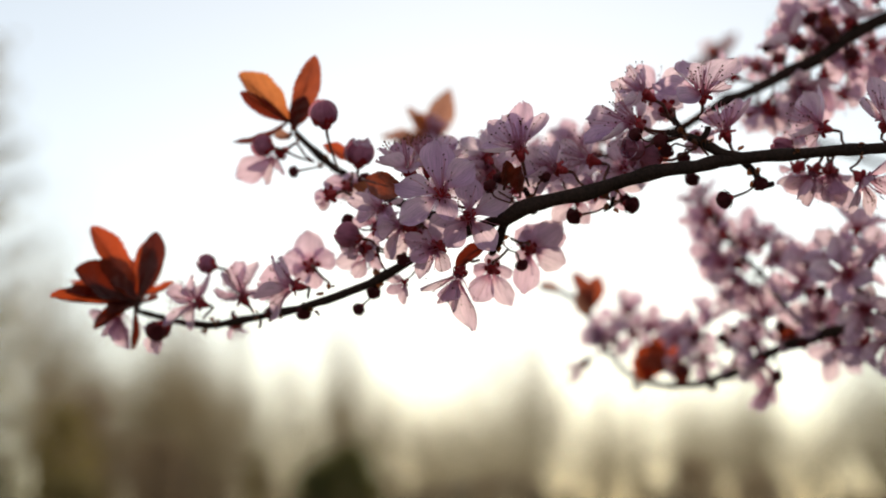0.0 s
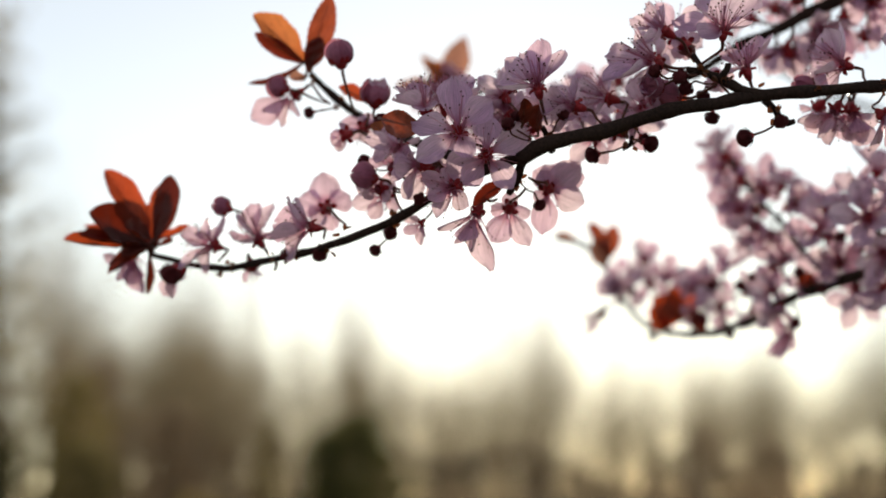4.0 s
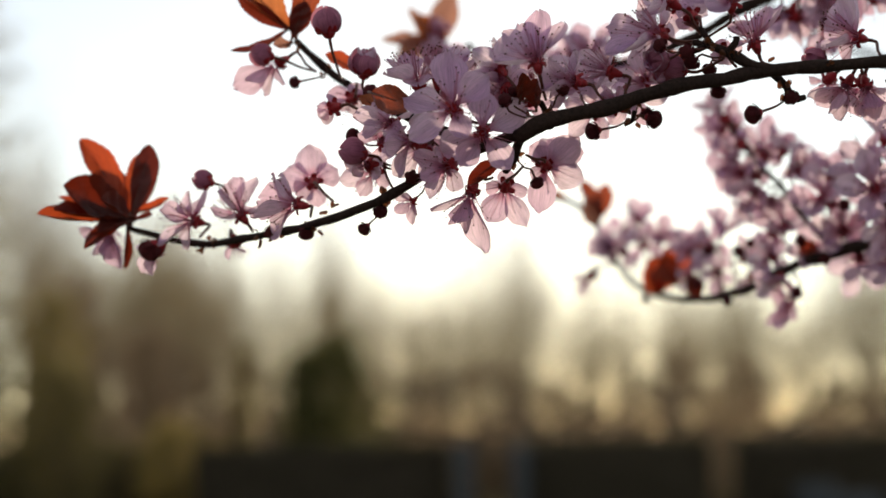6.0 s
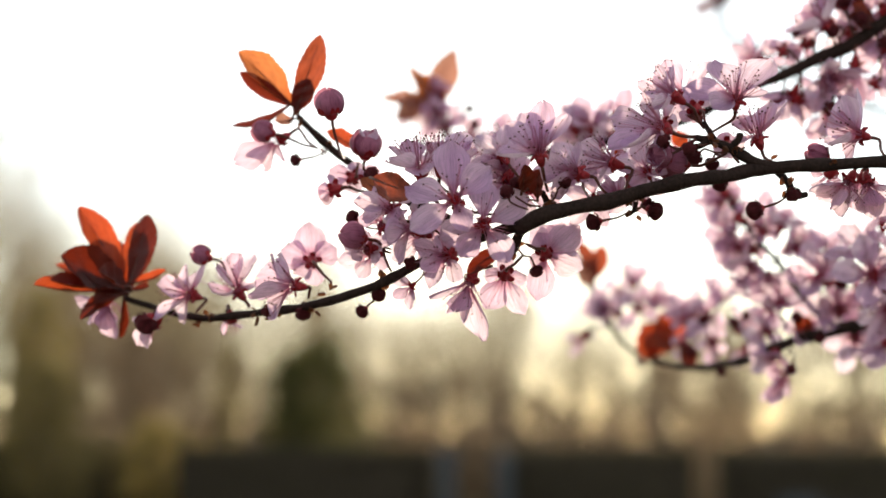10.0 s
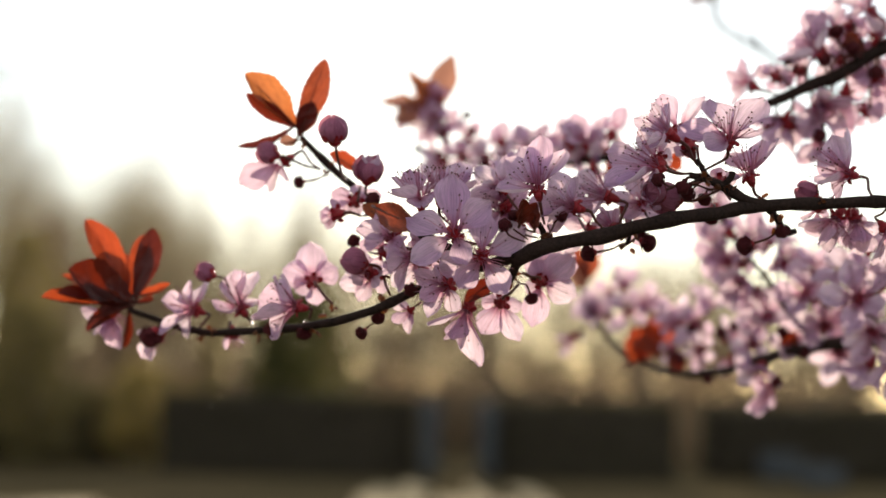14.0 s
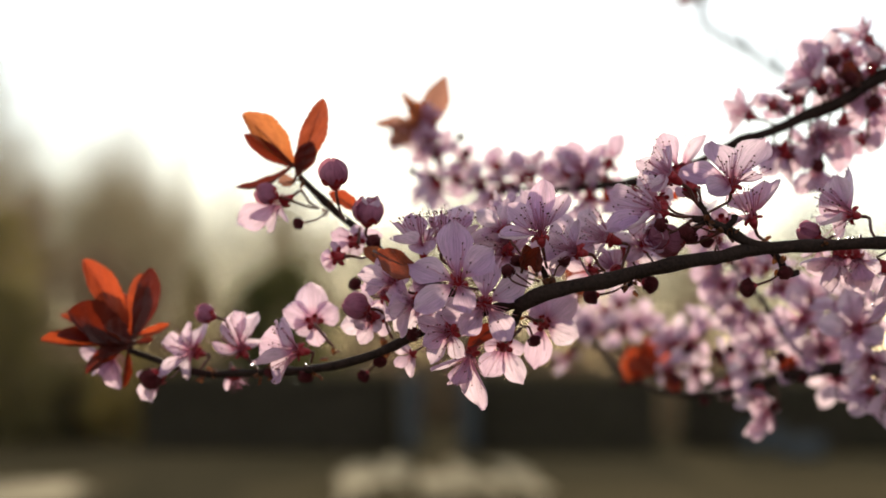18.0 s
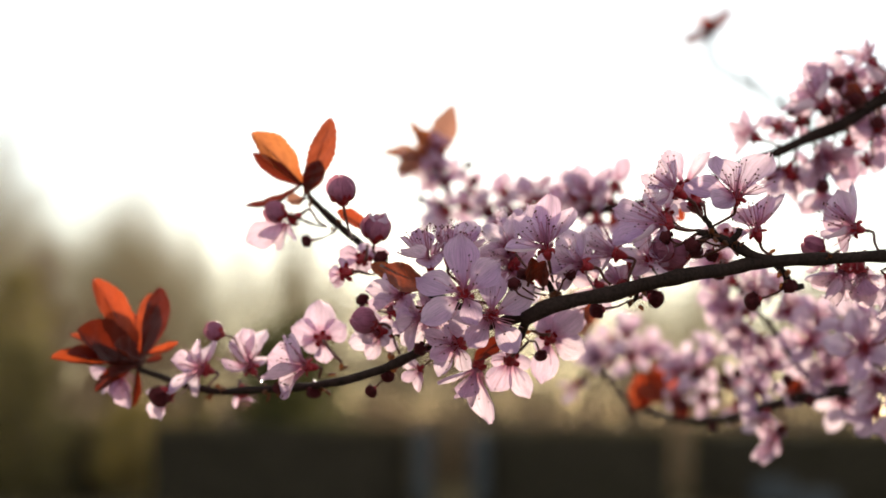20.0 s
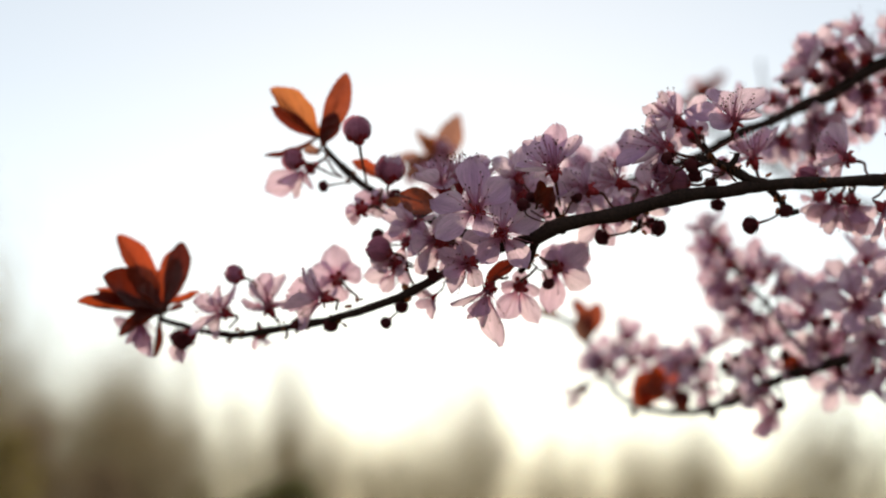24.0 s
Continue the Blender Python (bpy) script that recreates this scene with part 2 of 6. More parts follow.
def wood(parent, name, points, r0, r1):
    """A branch or twig: tapered, a little crooked, with swollen nodes and lumpy bark."""
    pts = curve_points(points, 0.0022)
    rnd = random.Random(len(pts) * 7 + int(r0 * 1e6))
    n = len(pts)
    node_gap = rnd.randint(7, 10)
    radii = []
    for i, q in enumerate(pts):
        r = r0 + (r1 - r0) * i / (n - 1)
        swell = math.exp(-(((i % node_gap) - node_gap / 2) / 1.3) ** 2)
        r *= 1 + 0.22 * swell + 0.20 * noise.noise(q * 210)
        pts[i] = q + Vector((noise.noise(q * 90), noise.noise(q * 90 + Vector((9, 0, 0))), noise.noise(q * 90 + Vector((0, 9, 0))))) * r * 0.35
        radii.append(r)
    bm = bmesh.new()
    tube(bm, pts, radii, 14)
    for v in bm.verts:
        v.co += Vector((noise.noise(v.co * 900), noise.noise(v.co * 900 + Vector((5, 5, 5))), noise.noise(v.co * 900 + Vector((0, 5, 9))))) * r1 * 0.07
    return part(name, bm, BARK, parent)


def petal_mesh(seed, length=0.0112, width=0.0074):
    rnd = random.Random(seed)
    cup, bend, wave, twist = rnd.uniform(0.20, 0.46), rnd.uniform(-0.10, 0.18), rnd.uniform(0.4, 0.9), rnd.uniform(-0.25, 0.25)
    notch, wide = rnd.uniform(0.0, 0.05), rnd.uniform(0.9, 1.08)
    bm = bmesh.new()
    uv = bm.loops.layers.uv.new("UVMap")
    nu, nv = 8, 10
    grid, where = [], {}
    for j in range(nv + 1):
        v = j / nv
        half = 0.5 * width * wide * max(0.13 if v < 0.3 else 0.02, math.sin(math.pi * min(1.0, v * 0.985 + 0.008) ** 1.22)) ** (1.0 - 0.46 * v)
        half *= 1 + 0.06 * math.sin(seed * 2.3 + v * 14) * v
        line = []
        for i in range(nu + 1):
            u = i / nu * 2 - 1
            x = length * (v + 0.015 * math.sin(seed + 6 * u) * v ** 4 - notch * max(0, 1 - abs(u) * 3) * v ** 8) * (1 - 0.05 * u * u * v)
            y = half * u
            z = length * (bend * v * v + cup * (0.35 * v * v)) + width * cup * 0.8 * u * u * math.sin(math.pi * min(1, v * 0.9 + 0.1))
            z += width * 0.09 * wave * math.sin(seed * 1.7 + u * 4.2 + v * 3) * v * v + y * twist * v
            p = bm.verts.new((x, y, z))
            where[p] = (i / nu, v)
            line.append(p)
        grid.append(line)
    for j in range(nv):
        for i in range(nu):
            f = bm.faces.new((grid[j][i], grid[j + 1][i], grid[j + 1][i + 1], grid[j][i + 1]))
            for loop in f.loops:
                loop[uv].uv = where[loop.vert]
    return mesh_of("petal", bm, PETAL)


def sepal_mesh(close, mouth, long, mat=None):
    """One pointed sepal; close: 0 bent back, 1 standing up round a bud."""
    bm = bmesh.new()
    lines = []
    for j in range(6):
        t = j / 5
        w = long * 0.5 * (1 - t) ** 0.38 * (1 + 0.6 * t)
        bend = radians(-70 + 125 * close) * t
        lines.append([bm.verts.new((mouth * 0.95 + long * t * math.cos(bend * (1 - close * 0.35)), w * u, long * t * math.sin(bend) - 0.0003 * abs(u) + 0.0002 * k))
                      for k, row_u in enumerate(((-1, -0.5, 0, 0.5, 1), (1, 0.5, 0, -0.5, -1))) for u in row_u])
    for a, b in zip(lines, lines[1:]):
        for i in range(10):
            bm.faces.new((a[i], b[i], b[(i + 1) % 10], a[(i + 1) % 10]))
    bmesh.ops.remove_doubles(bm, verts=bm.verts, dist=1e-6)
    return mesh_of("sepal", bm, mat or CALYX)


def cup_mesh(name, depth=0.0046, mouth=0.0023):
    """The small bell below the petals."""
    bm = bmesh.new()
    profile = [(0.10, -1.0), (0.32, -0.98), (0.52, -0.86), (0.72, -0.6), (0.86, -0.3), (1.0, 0.0), (0.82, 0.03), (0.6, -0.12), (0.05, -0.2)]
    rings = [[bm.verts.new((mouth * r * math.cos(k * math.tau / 10), mouth * r * math.sin(k * math.tau / 10), depth * z)) for k in range(10)] for r, z in profile]
    for a, b in zip(rings, rings[1:]):
        for k in range(10):
            bm.faces.new((a[k], a[(k + 1) % 10], b[(k + 1) % 10], b[k]))
    bm.faces.new(list(reversed(rings[0])))
    bmesh.ops.remove_doubles(bm, verts=bm.verts, dist=1e-6)
    return mesh_of(name, bm, CALYX)


def stamen_meshes(seed):
    rnd = random.Random(seed)
    threads, tips = bmesh.new(), bmesh.new()
    for k in range(26):
        a = k * 2.399 + rnd.uniform(-0.3, 0.3)
        spread = rnd.uniform(0.15, 0.85)
        ln = rnd.uniform(0.0058, 0.0100)
        r0 = 0.0011
        pts = []
        for j in range(5):
            t = j / 4
            out = r0 + ln * math.sin(spread) * (t + 0.15 * t * t)
            pts.append(Vector((math.cos(a) * out, math.sin(a) * out, -0.0006 + ln * math.cos(spread) * t)) + Vector((rnd.uniform(-1, 1), rnd.uniform(-1, 1), 0)) * 0.00018 * t)
        tube(threads, pts, [0.00014, 0.00011, 0.0001, 0.00009, 0.00008], 4)
        bmesh.ops.create_icosphere(tips, subdivisions=1, radius=0.00031 * rnd.uniform(0.8, 1.2), matrix=Matrix.Translation(pts[-1]) @ Matrix.Diagonal((1, 0.75, 0.8, 1)))
    tube(threads, [Vector((0, 0, -0.001)), Vector((0.0002, 0, 0.004)), Vector((0, 0.0002, 0.0075))], [0.0002, 0.00016, 0.00022], 5)
    return mesh_of("stamen_tuft", threads, FILAMENT), mesh_of("anther_tuft", tips, ANTHER)


def bud_mesh(name, mat, pentagon):
    """Petals wrapped over one another: a rounded body with spiral laps."""
    bm = bmesh.new()
    rings = []
    for j in range(13):
        v = j / 12
        a = math.pi * v
        ring = []
        for k in range(20):
            th = k * math.tau / 20
            lap = ((th + 1.5 * v * math.pi) / (math.tau / 3)) % 1.0
            r = 0.97 + 0.17 * lap ** 0.7 * math.sin(a) + pentagon * 0.10 * math.cos(5 * th) * math.sin(a)
            rr = r * math.sin(a) * (1 - 0.12 * math.cos(a))
            ring.append(bm.verts.new((0.0042 * rr * math.cos(th), 0.0042 * rr * math.sin(th), 0.0043 * (1 - math.cos(a)) * 0.92 - 0.0005)))
        rings.append(ring)
    uv = bm.loops.layers.uv.new("UVMap")
    for j, (a, b) in enumerate(zip(rings, rings[1:])):
        for k in range(20):
            f = bm.faces.new((a[k], a[(k + 1) % 20], b[(k + 1) % 20], b[k]))
            for loop, (du, dv) in zip(f.loops, ((0, 0), (1, 0), (1, 1), (0, 1))):
                loop[uv].uv = ((k + du) / 20 * 3 % 1.0, (j + dv) / 12)
    bmesh.ops.remove_doubles(bm, verts=bm.verts, dist=1e-6)
    bmesh.ops.recalc_face_normals(bm, faces=bm.faces)
    return mesh_of(name, bm, mat)


def shell_mesh(seed):
    """One petal of a bud, wrapped round it."""
    rnd = random.Random(seed)
    bm = bmesh.new()
    uv = bm.loops.layers.uv.new("UVMap")
    nu, nv, grid, where = 10, 9, [], {}
    for j in range(nv + 1):
        v = j / nv
        a = math.pi * (0.10 + 0.86 * v)
        span = radians(68) * math.sin(math.pi * (0.10 + 0.84 * v)) ** 0.5
        line = []
        for i in range(nu + 1):
            u = i / nu * 2 - 1
            r = 1.0 + 0.07 * u * u - 0.02 * v * v + 0.015 * math.sin(seed + 5 * u + 4 * v)
            th = span * u
            p = bm.verts.new((0.0045 * r * math.sin(a) * math.cos(th), 0.0045 * r * math.sin(a) * math.sin(th), 0.0042 * (1 - math.cos(a)) * r - 0.0006))
            where[p] = (i / nu, v)
            line.append(p)
        grid.append(line)
    for j in range(nv):
        for i in range(nu):
            f = bm.faces.new((grid[j][i], grid[j][i + 1], grid[j + 1][i + 1], grid[j + 1][i]))
            for loop in f.loops:
                loop[uv].uv = where[loop.vert]
    return mesh_of("petal", bm, BUD)


SHELLS = [shell_mesh(s) for s in range(3)]
PETALS = [petal_mesh(s) for s in range(8)]
CUP = cup_mesh("flower_cup", 0.0042, 0.0017)
BUD_CUP = cup_mesh("bud_cup", 0.0021, 0.0026)
SEPALS = [sepal_mesh(c, 0.0017, 0.0018) for c in (0.0, 0.25, 0.45)]
BUD_SEPAL = sepal_mesh(1.05, 0.0025, 0.0034)
DARK_SEPAL = sepal_mesh(0.95, 0.0027, 0.0036, CLOSED_BUD)
STAMENS = [stamen_meshes(s) for s in range(4)]
PINK_BUD = bud_mesh("bud", BUD, 0.0)
DARK_BUD = bud_mesh("bud", CLOSED_BUD, 1.5)
COUNT = [0]


def facing(at, way, spin):
    return Matrix.Translation(at) @ Vector(way).to_track_quat("Z", "Y").to_matrix().to_4x4() @ Matrix.Rotation(spin, 4, "Z")


def stalk(parent, name, a, way, b, r):
    a, b, way = Vector(a), Vector(b), Vector(way)
    ln = (b - a).length
    pts = curve_points([a, a - way * min(0.003, ln * 0.3), (a + b) / 2 - way * ln * 0.10 - Vector((0, 0, 0.0004)), b], 0.0016)
    bm = bmesh.new()
    n = len(pts)
    tube(bm, pts, [r * (1.25 - 0.4 * i / n + 0.5 * max(0, i / n - 0.8)) for i in range(n)], 6)
    return part(name, bm, STALK, parent)


def flower(parent, at, way, size, opened, root, spin=None):
    """An open five-petalled blossom on its stalk; way: where it faces."""
    COUNT[0] += 1
    rnd = random.Random(COUNT[0] * 13 + 5)
    m = facing(at, way, radians(spin) if spin is not None else rnd.uniform(0, math.tau)) @ Matrix.Scale(size, 4)
    cup = hang("blossom", CUP, parent, m)
    for k in range(5):
        hang("sepal", SEPALS[rnd.randrange(3)], cup, m @ Matrix.Rotation((k + 0.5) * math.tau / 5, 4, "Z"))
    for k in range(5):
        lift = radians(86 - 76 * opened + rnd.uniform(-9, 9))
        q = m @ Matrix.Rotation((k + rnd.uniform(-0.09, 0.09)) * math.tau / 5, 4, "Z") @ Matrix.Translation((0.0014, 0, 0.0001 * (k % 2))) \
            @ Matrix.Rotation(-lift, 4, "Y") @ Matrix.Rotation(rnd.uniform(-0.22, 0.22), 4, "X") @ Matrix.Scale(rnd.uniform(0.9, 1.06), 4)
        hang("petal", PETALS[rnd.randrange(8)], cup, q)
    threads, tips = STAMENS[rnd.randrange(4)]
    hang("stamen_tuft", threads, cup, m, "pale pink stamens")
    hang("anther_tuft", tips, cup, m, "dark red-brown anther tips")
    stalk(cup, "stalk", m @ Vector((0, 0, -0.0041)), way, root, 0.00034 * size ** 0.5)
    return cup


def bloom(parent, at, way, root, tips, tuft=1.0, wide=1.0):
    """An open blossom whose petals reach to the given tips; way: where it faces."""
    COUNT[0] += 1
    rnd = random.Random(COUNT[0] * 13 + 5)
    at, way = Vector(at), Vector(way).normalized()
    m = facing(at, way, rnd.uniform(0, math.tau))
    cup = hang("blossom", CUP, parent, m)
    for k in range(5):
        hang("sepal", SEPALS[rnd.randrange(3)], cup, m @ Matrix.Translation((0, 0, -0.0007)) @ Matrix.Rotation((k + 0.5) * math.tau / 5, 4, "Z") @ Matrix.Scale(0.88, 4))
    for tip in tips:
        along = Vector(tip) - at
        base = at + along.normalized() * 0.0012
        ln = (Vector(tip) - base).length
        x = along.normalized()
        z = way - x * way.dot(x)
        z = (z if z.length > 0.05 else x.orthogonal()).normalized()
        q = Matrix((x, z.cross(x), z)).transposed().to_4x4()
        q.translation = base
        broad = 1.02 * wide * rnd.uniform(0.92, 1.06) * (0.36 + 0.64 * min(1.2, ln / 0.0112))
        q = q @ Matrix.Rotation(rnd.uniform(-0.2, 0.2), 4, "X") @ Matrix.Diagonal((ln / 0.0114, broad, broad, 1))
        hang("petal", PETALS[rnd.randrange(8)], cup, q)
    threads, tipped = STAMENS[rnd.randrange(4)]
    hang("stamen_tuft", threads, cup, m @ Matrix.Scale(tuft, 4), "pale pink stamens")
    hang("anther_tuft", tipped, cup, m @ Matrix.Scale(tuft, 4), "dark red-brown anther tips")
    stalk(cup, "stalk", m @ Vector((0, 0, -0.0041)), way, root, 0.00040)
    return cup


def bud(parent, kind, at, way, size, root):
    """kind: pink, a swollen bud; opening, its first petals spreading; dark, a small closed bud."""
    COUNT[0] += 1
    rnd = random.Random(COUNT[0] * 17 + 3)
    size *= 0.80 if kind != "dark" else 0.70
    m = facing(at, way, rnd.uniform(0, math.tau)) @ Matrix.Scale(size, 4) @ Matrix.Translation((0, 0, -0.0036))
    body = hang("bud", DARK_BUD if kind == "dark" else PINK_BUD, parent, m, "small closed dark red bud" if kind == "dark" else "swollen mauve-pink bud")
    hang("calyx", BUD_CUP, body, m, "dark red calyx")
    for k in range(5):
        hang("sepal", DARK_SEPAL if kind == "dark" else BUD_SEPAL, body, m @ Matrix.Rotation(k * math.tau / 5, 4, "Z"))
    if kind != "dark":
        for k in range(4):
            q = m @ Matrix.Rotation(k * 1.75 + rnd.uniform(-0.25, 0.25), 4, "Z") @ Matrix.Rotation(rnd.uniform(-0.09, 0.10) + 0.12 * (kind == "opening"), 4, "Y") @ Matrix.Scale(1.0 + 0.055 * k, 4)
            hang("petal", SHELLS[k % 3], body, q)
    if kind == "opening":
        for k in range(4):
            q = m @ Matrix.Rotation(k * math.tau / 4 + rnd.uniform(-0.3, 0.3), 4, "Z") @ Matrix.Translation((0.0016, 0, 0.0006)) \
                @ Matrix.Rotation(-radians(rnd.uniform(55, 80)), 4, "Y") @ Matrix.Scale(rnd.uniform(0.7, 0.9), 4)
            hang("petal", PETALS[rnd.randrange(8)], body, q)
    stalk(body, "stalk", m @ Vector((0, 0, -0.0019)), way, root, 0.00042 * size ** 0.5)
    return body


def leaf(parent, base, tip, width, normal, fold, curl, tone=1):
    """A pointed young leaf, folded along its midrib and finely toothed."""
    COUNT[0] += 1
    base, tip = Vector(base), Vector(tip)
    ln = (tip - base).length
    x = (tip - base).normalized()
    z = Vector(normal)
    z = (z - x * z.dot(x)).normalized()
    m = Matrix((x, z.cross(x), z)).transposed().to_4x4()
    m.translation = base
    bm = bmesh.new()
    uv = bm.loops.layers.uv.new("UVMap")
    nu, nv = 8, 22
    grid, where = [], {}
    for j in range(nv + 1):
        v = j / nv
        half = 0.5 * width * (math.sin(math.pi * min(1.0, v * 0.985 + 0.012) ** (1.0 if tone == 2 else 1.2)) ** (0.9 if tone == 2 else 0.66) if v > 0.1 else 0.12 + v * 3.0)
        half *= 1 + 0.06 * (j % 2)
        line = []
        for i in range(nu + 1):
            u = i / nu * 2 - 1
            p = bm.verts.new((ln * v, half * u, half * abs(u) ** 1.3 * fold * 1.3 + ln * curl * 4 * v * (1 - v) * 0.35
                              + half * 0.10 * math.sin(v * 17 + u * 5 + COUNT[0])))
            where[p] = (i / nu, v)
            line.append(p)
        grid.append(line)
    for j in range(nv):
        for i in range(nu):
            f = bm.faces.new((grid[j][i], grid[j + 1][i], grid[j + 1][i + 1], grid[j][i + 1]))
            for loop in f.loops:
                loop[uv].uv = where[loop.vert]
    # the last argument picks the painted tone: lit, shaded, paled or between
    blade = hang("leaf", mesh_of("leaf", bm, (LIT_YOUNG_LEAF, SHADED_BRONZE_LEAF, VEILED_LEAF, LIT_RED_LEAF, RUSSET_LEAF)[tone]), parent, m, ("young leaf in orange-red as lit through", "bronze-red leaf darkened as in shade", "red-brown leaf paled as by sun glare", "orange-red leaf brightened as in sun", "russet young leaf")[tone])
    rib = bmesh.new()
    pts = [m @ Vector((ln * v, 0, ln * curl * 4 * v * (1 - v) * 0.35 - 0.0001)) for v in [k / 8 for k in range(-1, 8)]]
    tube(rib, pts, [0.00042 * (1 - k / 10) for k in range(9)], 5)
    part("midrib", rib, STALK, blade)
    return blade


def scale_mesh(seed):
    """A dry brown bud scale, cupped."""
    bm = bmesh.new()
    uv = bm.loops.layers.uv.new("UVMap")
    grid = [[bm.verts.new((0.0021 * v, 0.0009 * u * math.sin(math.pi * (0.15 + 0.8 * v)), 0.0008 * u * u + 0.0012 * v * v * (0.5 + 0.2 * seed))) for u in (-1, -0.5, 0, 0.5, 1)] for v in (0, 0.25, 0.5, 0.75, 1)]
    for a, b in zip(grid, grid[1:]):
        for i in range(4):
            f = bm.faces.new((a[i], b[i], b[i + 1], a[i + 1]))
            for loop in f.loops:
                loop[uv].uv = (0.5, 0.7)
    return mesh_of("bud_scale", bm, DRY_SCALE)


SCALES = [scale_mesh(k) for k in range(3)]


def scales(parent, at, count):
    COUNT[0] += 1
    rnd = random.Random(COUNT[0] * 29)
    for k in range(count):
        q = Matrix.Translation(Vector(at) + Vector((rnd.gauss(0, 0.0009), rnd.gauss(0, 0.0009), rnd.gauss(0, 0.0008)))) \
            @ Euler((rnd.uniform(0, 6.28), rnd.uniform(-1.4, 1.4), rnd.uniform(0, 6.28))).to_matrix().to_4x4() @ Matrix.Scale(rnd.uniform(0.7, 1.2), 4)
        hang("bud_scale", SCALES[k % 3], parent, q, "dry golden-brown bud scale")


# ---- the blossoming branches
BLOOM = "blossoming branches of one plum tree"
front = thing("blossom_branch", (0.34, -0.03, 1.66), "dark slender branch crowded with pale pink plum blossom and bronze leaves", "branch", BLOOM)
upper = thing("blossom_branch", (0.36, 0.10, 1.80), "dark branch rising behind, with backlit pale pink blossoms", "branch", BLOOM)
rear = thing("blossom_branch", (0.30, 0.10, 1.66), "drooping rear branch with mauve-pink blossoms and an orange leaf", "branch", BLOOM)
far = thing("leafy_twig", (0.38, 0.33, 1.66), "thin bare twig tipped with a small tuft of bronze leaves", "branch", BLOOM)


# the trunk that carries them, beside the view
trunk_thing = thing("plum_trunk", (0.66, 0.16, 0), "dark plum tree trunk that carries the blossoming branches", "tree")
bole = bmesh.new()
tube(bole, curve_points([(0.70, 0.18, -0.05), (0.67, 0.16, 0.5), (0.64, 0.15, 1.1), (0.61, 0.15, 1.6), (0.60, 0.17, 2.0)], 0.05), [0.075 - 0.0009 * k for k in range(len(curve_points([(0.70, 0.18, -0.05), (0.67, 0.16, 0.5), (0.64, 0.15, 1.1), (0.61, 0.15, 1.6), (0.60, 0.17, 2.0)], 0.05)))], 14)
part("bole", bole, BARK, trunk_thing)


# front branch: wood
wood(front, "limb", [(0.6000, 0.1400, 1.5000), (0.4500, 0.0500, 1.6000), (0.3000, -0.0200, 1.6550), (0.1647, -0.0300, 1.6731), (0.1422, -0.0300, 1.6731)], 0.0075, 0.0015)
wood(front, "limb", [(0.1452, -0.0300, 1.6732), (0.1347, -0.0300, 1.6730), (0.1152, -0.0290, 1.6724), (0.0945, -0.0290, 1.6714), (0.0793, -0.0300, 1.6697), (0.0621, -0.0360, 1.6661), (0.0491, -0.0330, 1.6631), (0.0359, -0.0320, 1.6603), (0.0262, -0.0330, 1.6579), (0.0189, -0.0300, 1.6542)], 0.0014, 0.0019)
wood(front, "twig", [(0.0241, -0.0310, 1.6569), (0.0139, -0.0250, 1.6539), (0.0051, -0.0180, 1.6519), (-0.0032, -0.0100, 1.6489), (-0.0117, -0.0050, 1.6449), (-0.0227, -0.0020, 1.6402), (-0.0323, 0.0040, 1.6380), (-0.0441, 0.0160, 1.6364), (-0.0581, 0.0280, 1.6357), (-0.0690, 0.0380, 1.6354), (-0.0780, 0.0430, 1.6368), (-0.0864, 0.0490, 1.6396), (-0.0947, 0.0530, 1.6423)], 0.0014, 0.0008)
wood(front, "twig", [(0.0198, -0.0280, 1.6543), (0.0183, -0.0220, 1.6507), (0.0166, -0.0160, 1.6478)], 0.0014, 0.001)
wood(front, "twig", [(0.0124, -0.0240, 1.6536), (0.0005, -0.0140, 1.6591), (-0.0104, 0.0000, 1.6659), (-0.0188, 0.0180, 1.6721), (-0.0257, 0.0300, 1.6791), (-0.0327, 0.0360, 1.6851), (-0.0387, 0.0360, 1.6905), (-0.0423, 0.0330, 1.6938)], 0.0015, 0.001)
wood(front, "spur", [(0.0885, -0.0290, 1.6708), (0.0815, -0.0300, 1.6715), (0.0756, -0.0300, 1.6748), (0.0700, -0.0300, 1.6771), (0.0651, -0.0300, 1.6782)], 0.0014, 0.001)
wood(front, "spur", [(0.0700, -0.0300, 1.6774), (0.0687, -0.0290, 1.6799), (0.0674, -0.0280, 1.6826)], 0.001, 0.0005)
wood(front, "spur", [(0.0741, -0.0300, 1.6753), (0.0761, -0.0310, 1.6777), (0.0764, -0.0310, 1.6792)], 0.001, 0.0008)
wood(front, "spur", [(0.0691, -0.0300, 1.6774), (0.0663, -0.0320, 1.6760), (0.0636, -0.0330, 1.6750)], 0.001, 0.0007)
wood(front, "spur", [(0.0878, -0.0200, 1.6716), (0.0905, -0.0220, 1.6674), (0.0914, -0.0230, 1.6639), (0.0950, -0.0220, 1.6646)], 0.0011, 0.0008)
wood(front, "spur", [(0.0514, -0.0120, 1.6637), (0.0506, -0.0120, 1.6610), (0.0486, -0.0120, 1.6599)], 0.0007, 0.0005)
wood(front, "spur", [(0.0289, -0.0140, 1.6595), (0.0275, -0.0180, 1.6631), (0.0262, -0.0200, 1.6651)], 0.0011, 0.0008)
wood(front, "spur", [(-0.0165, 0.0020, 1.6433), (-0.0173, 0.0020, 1.6411)], 0.0006, 0.0005)

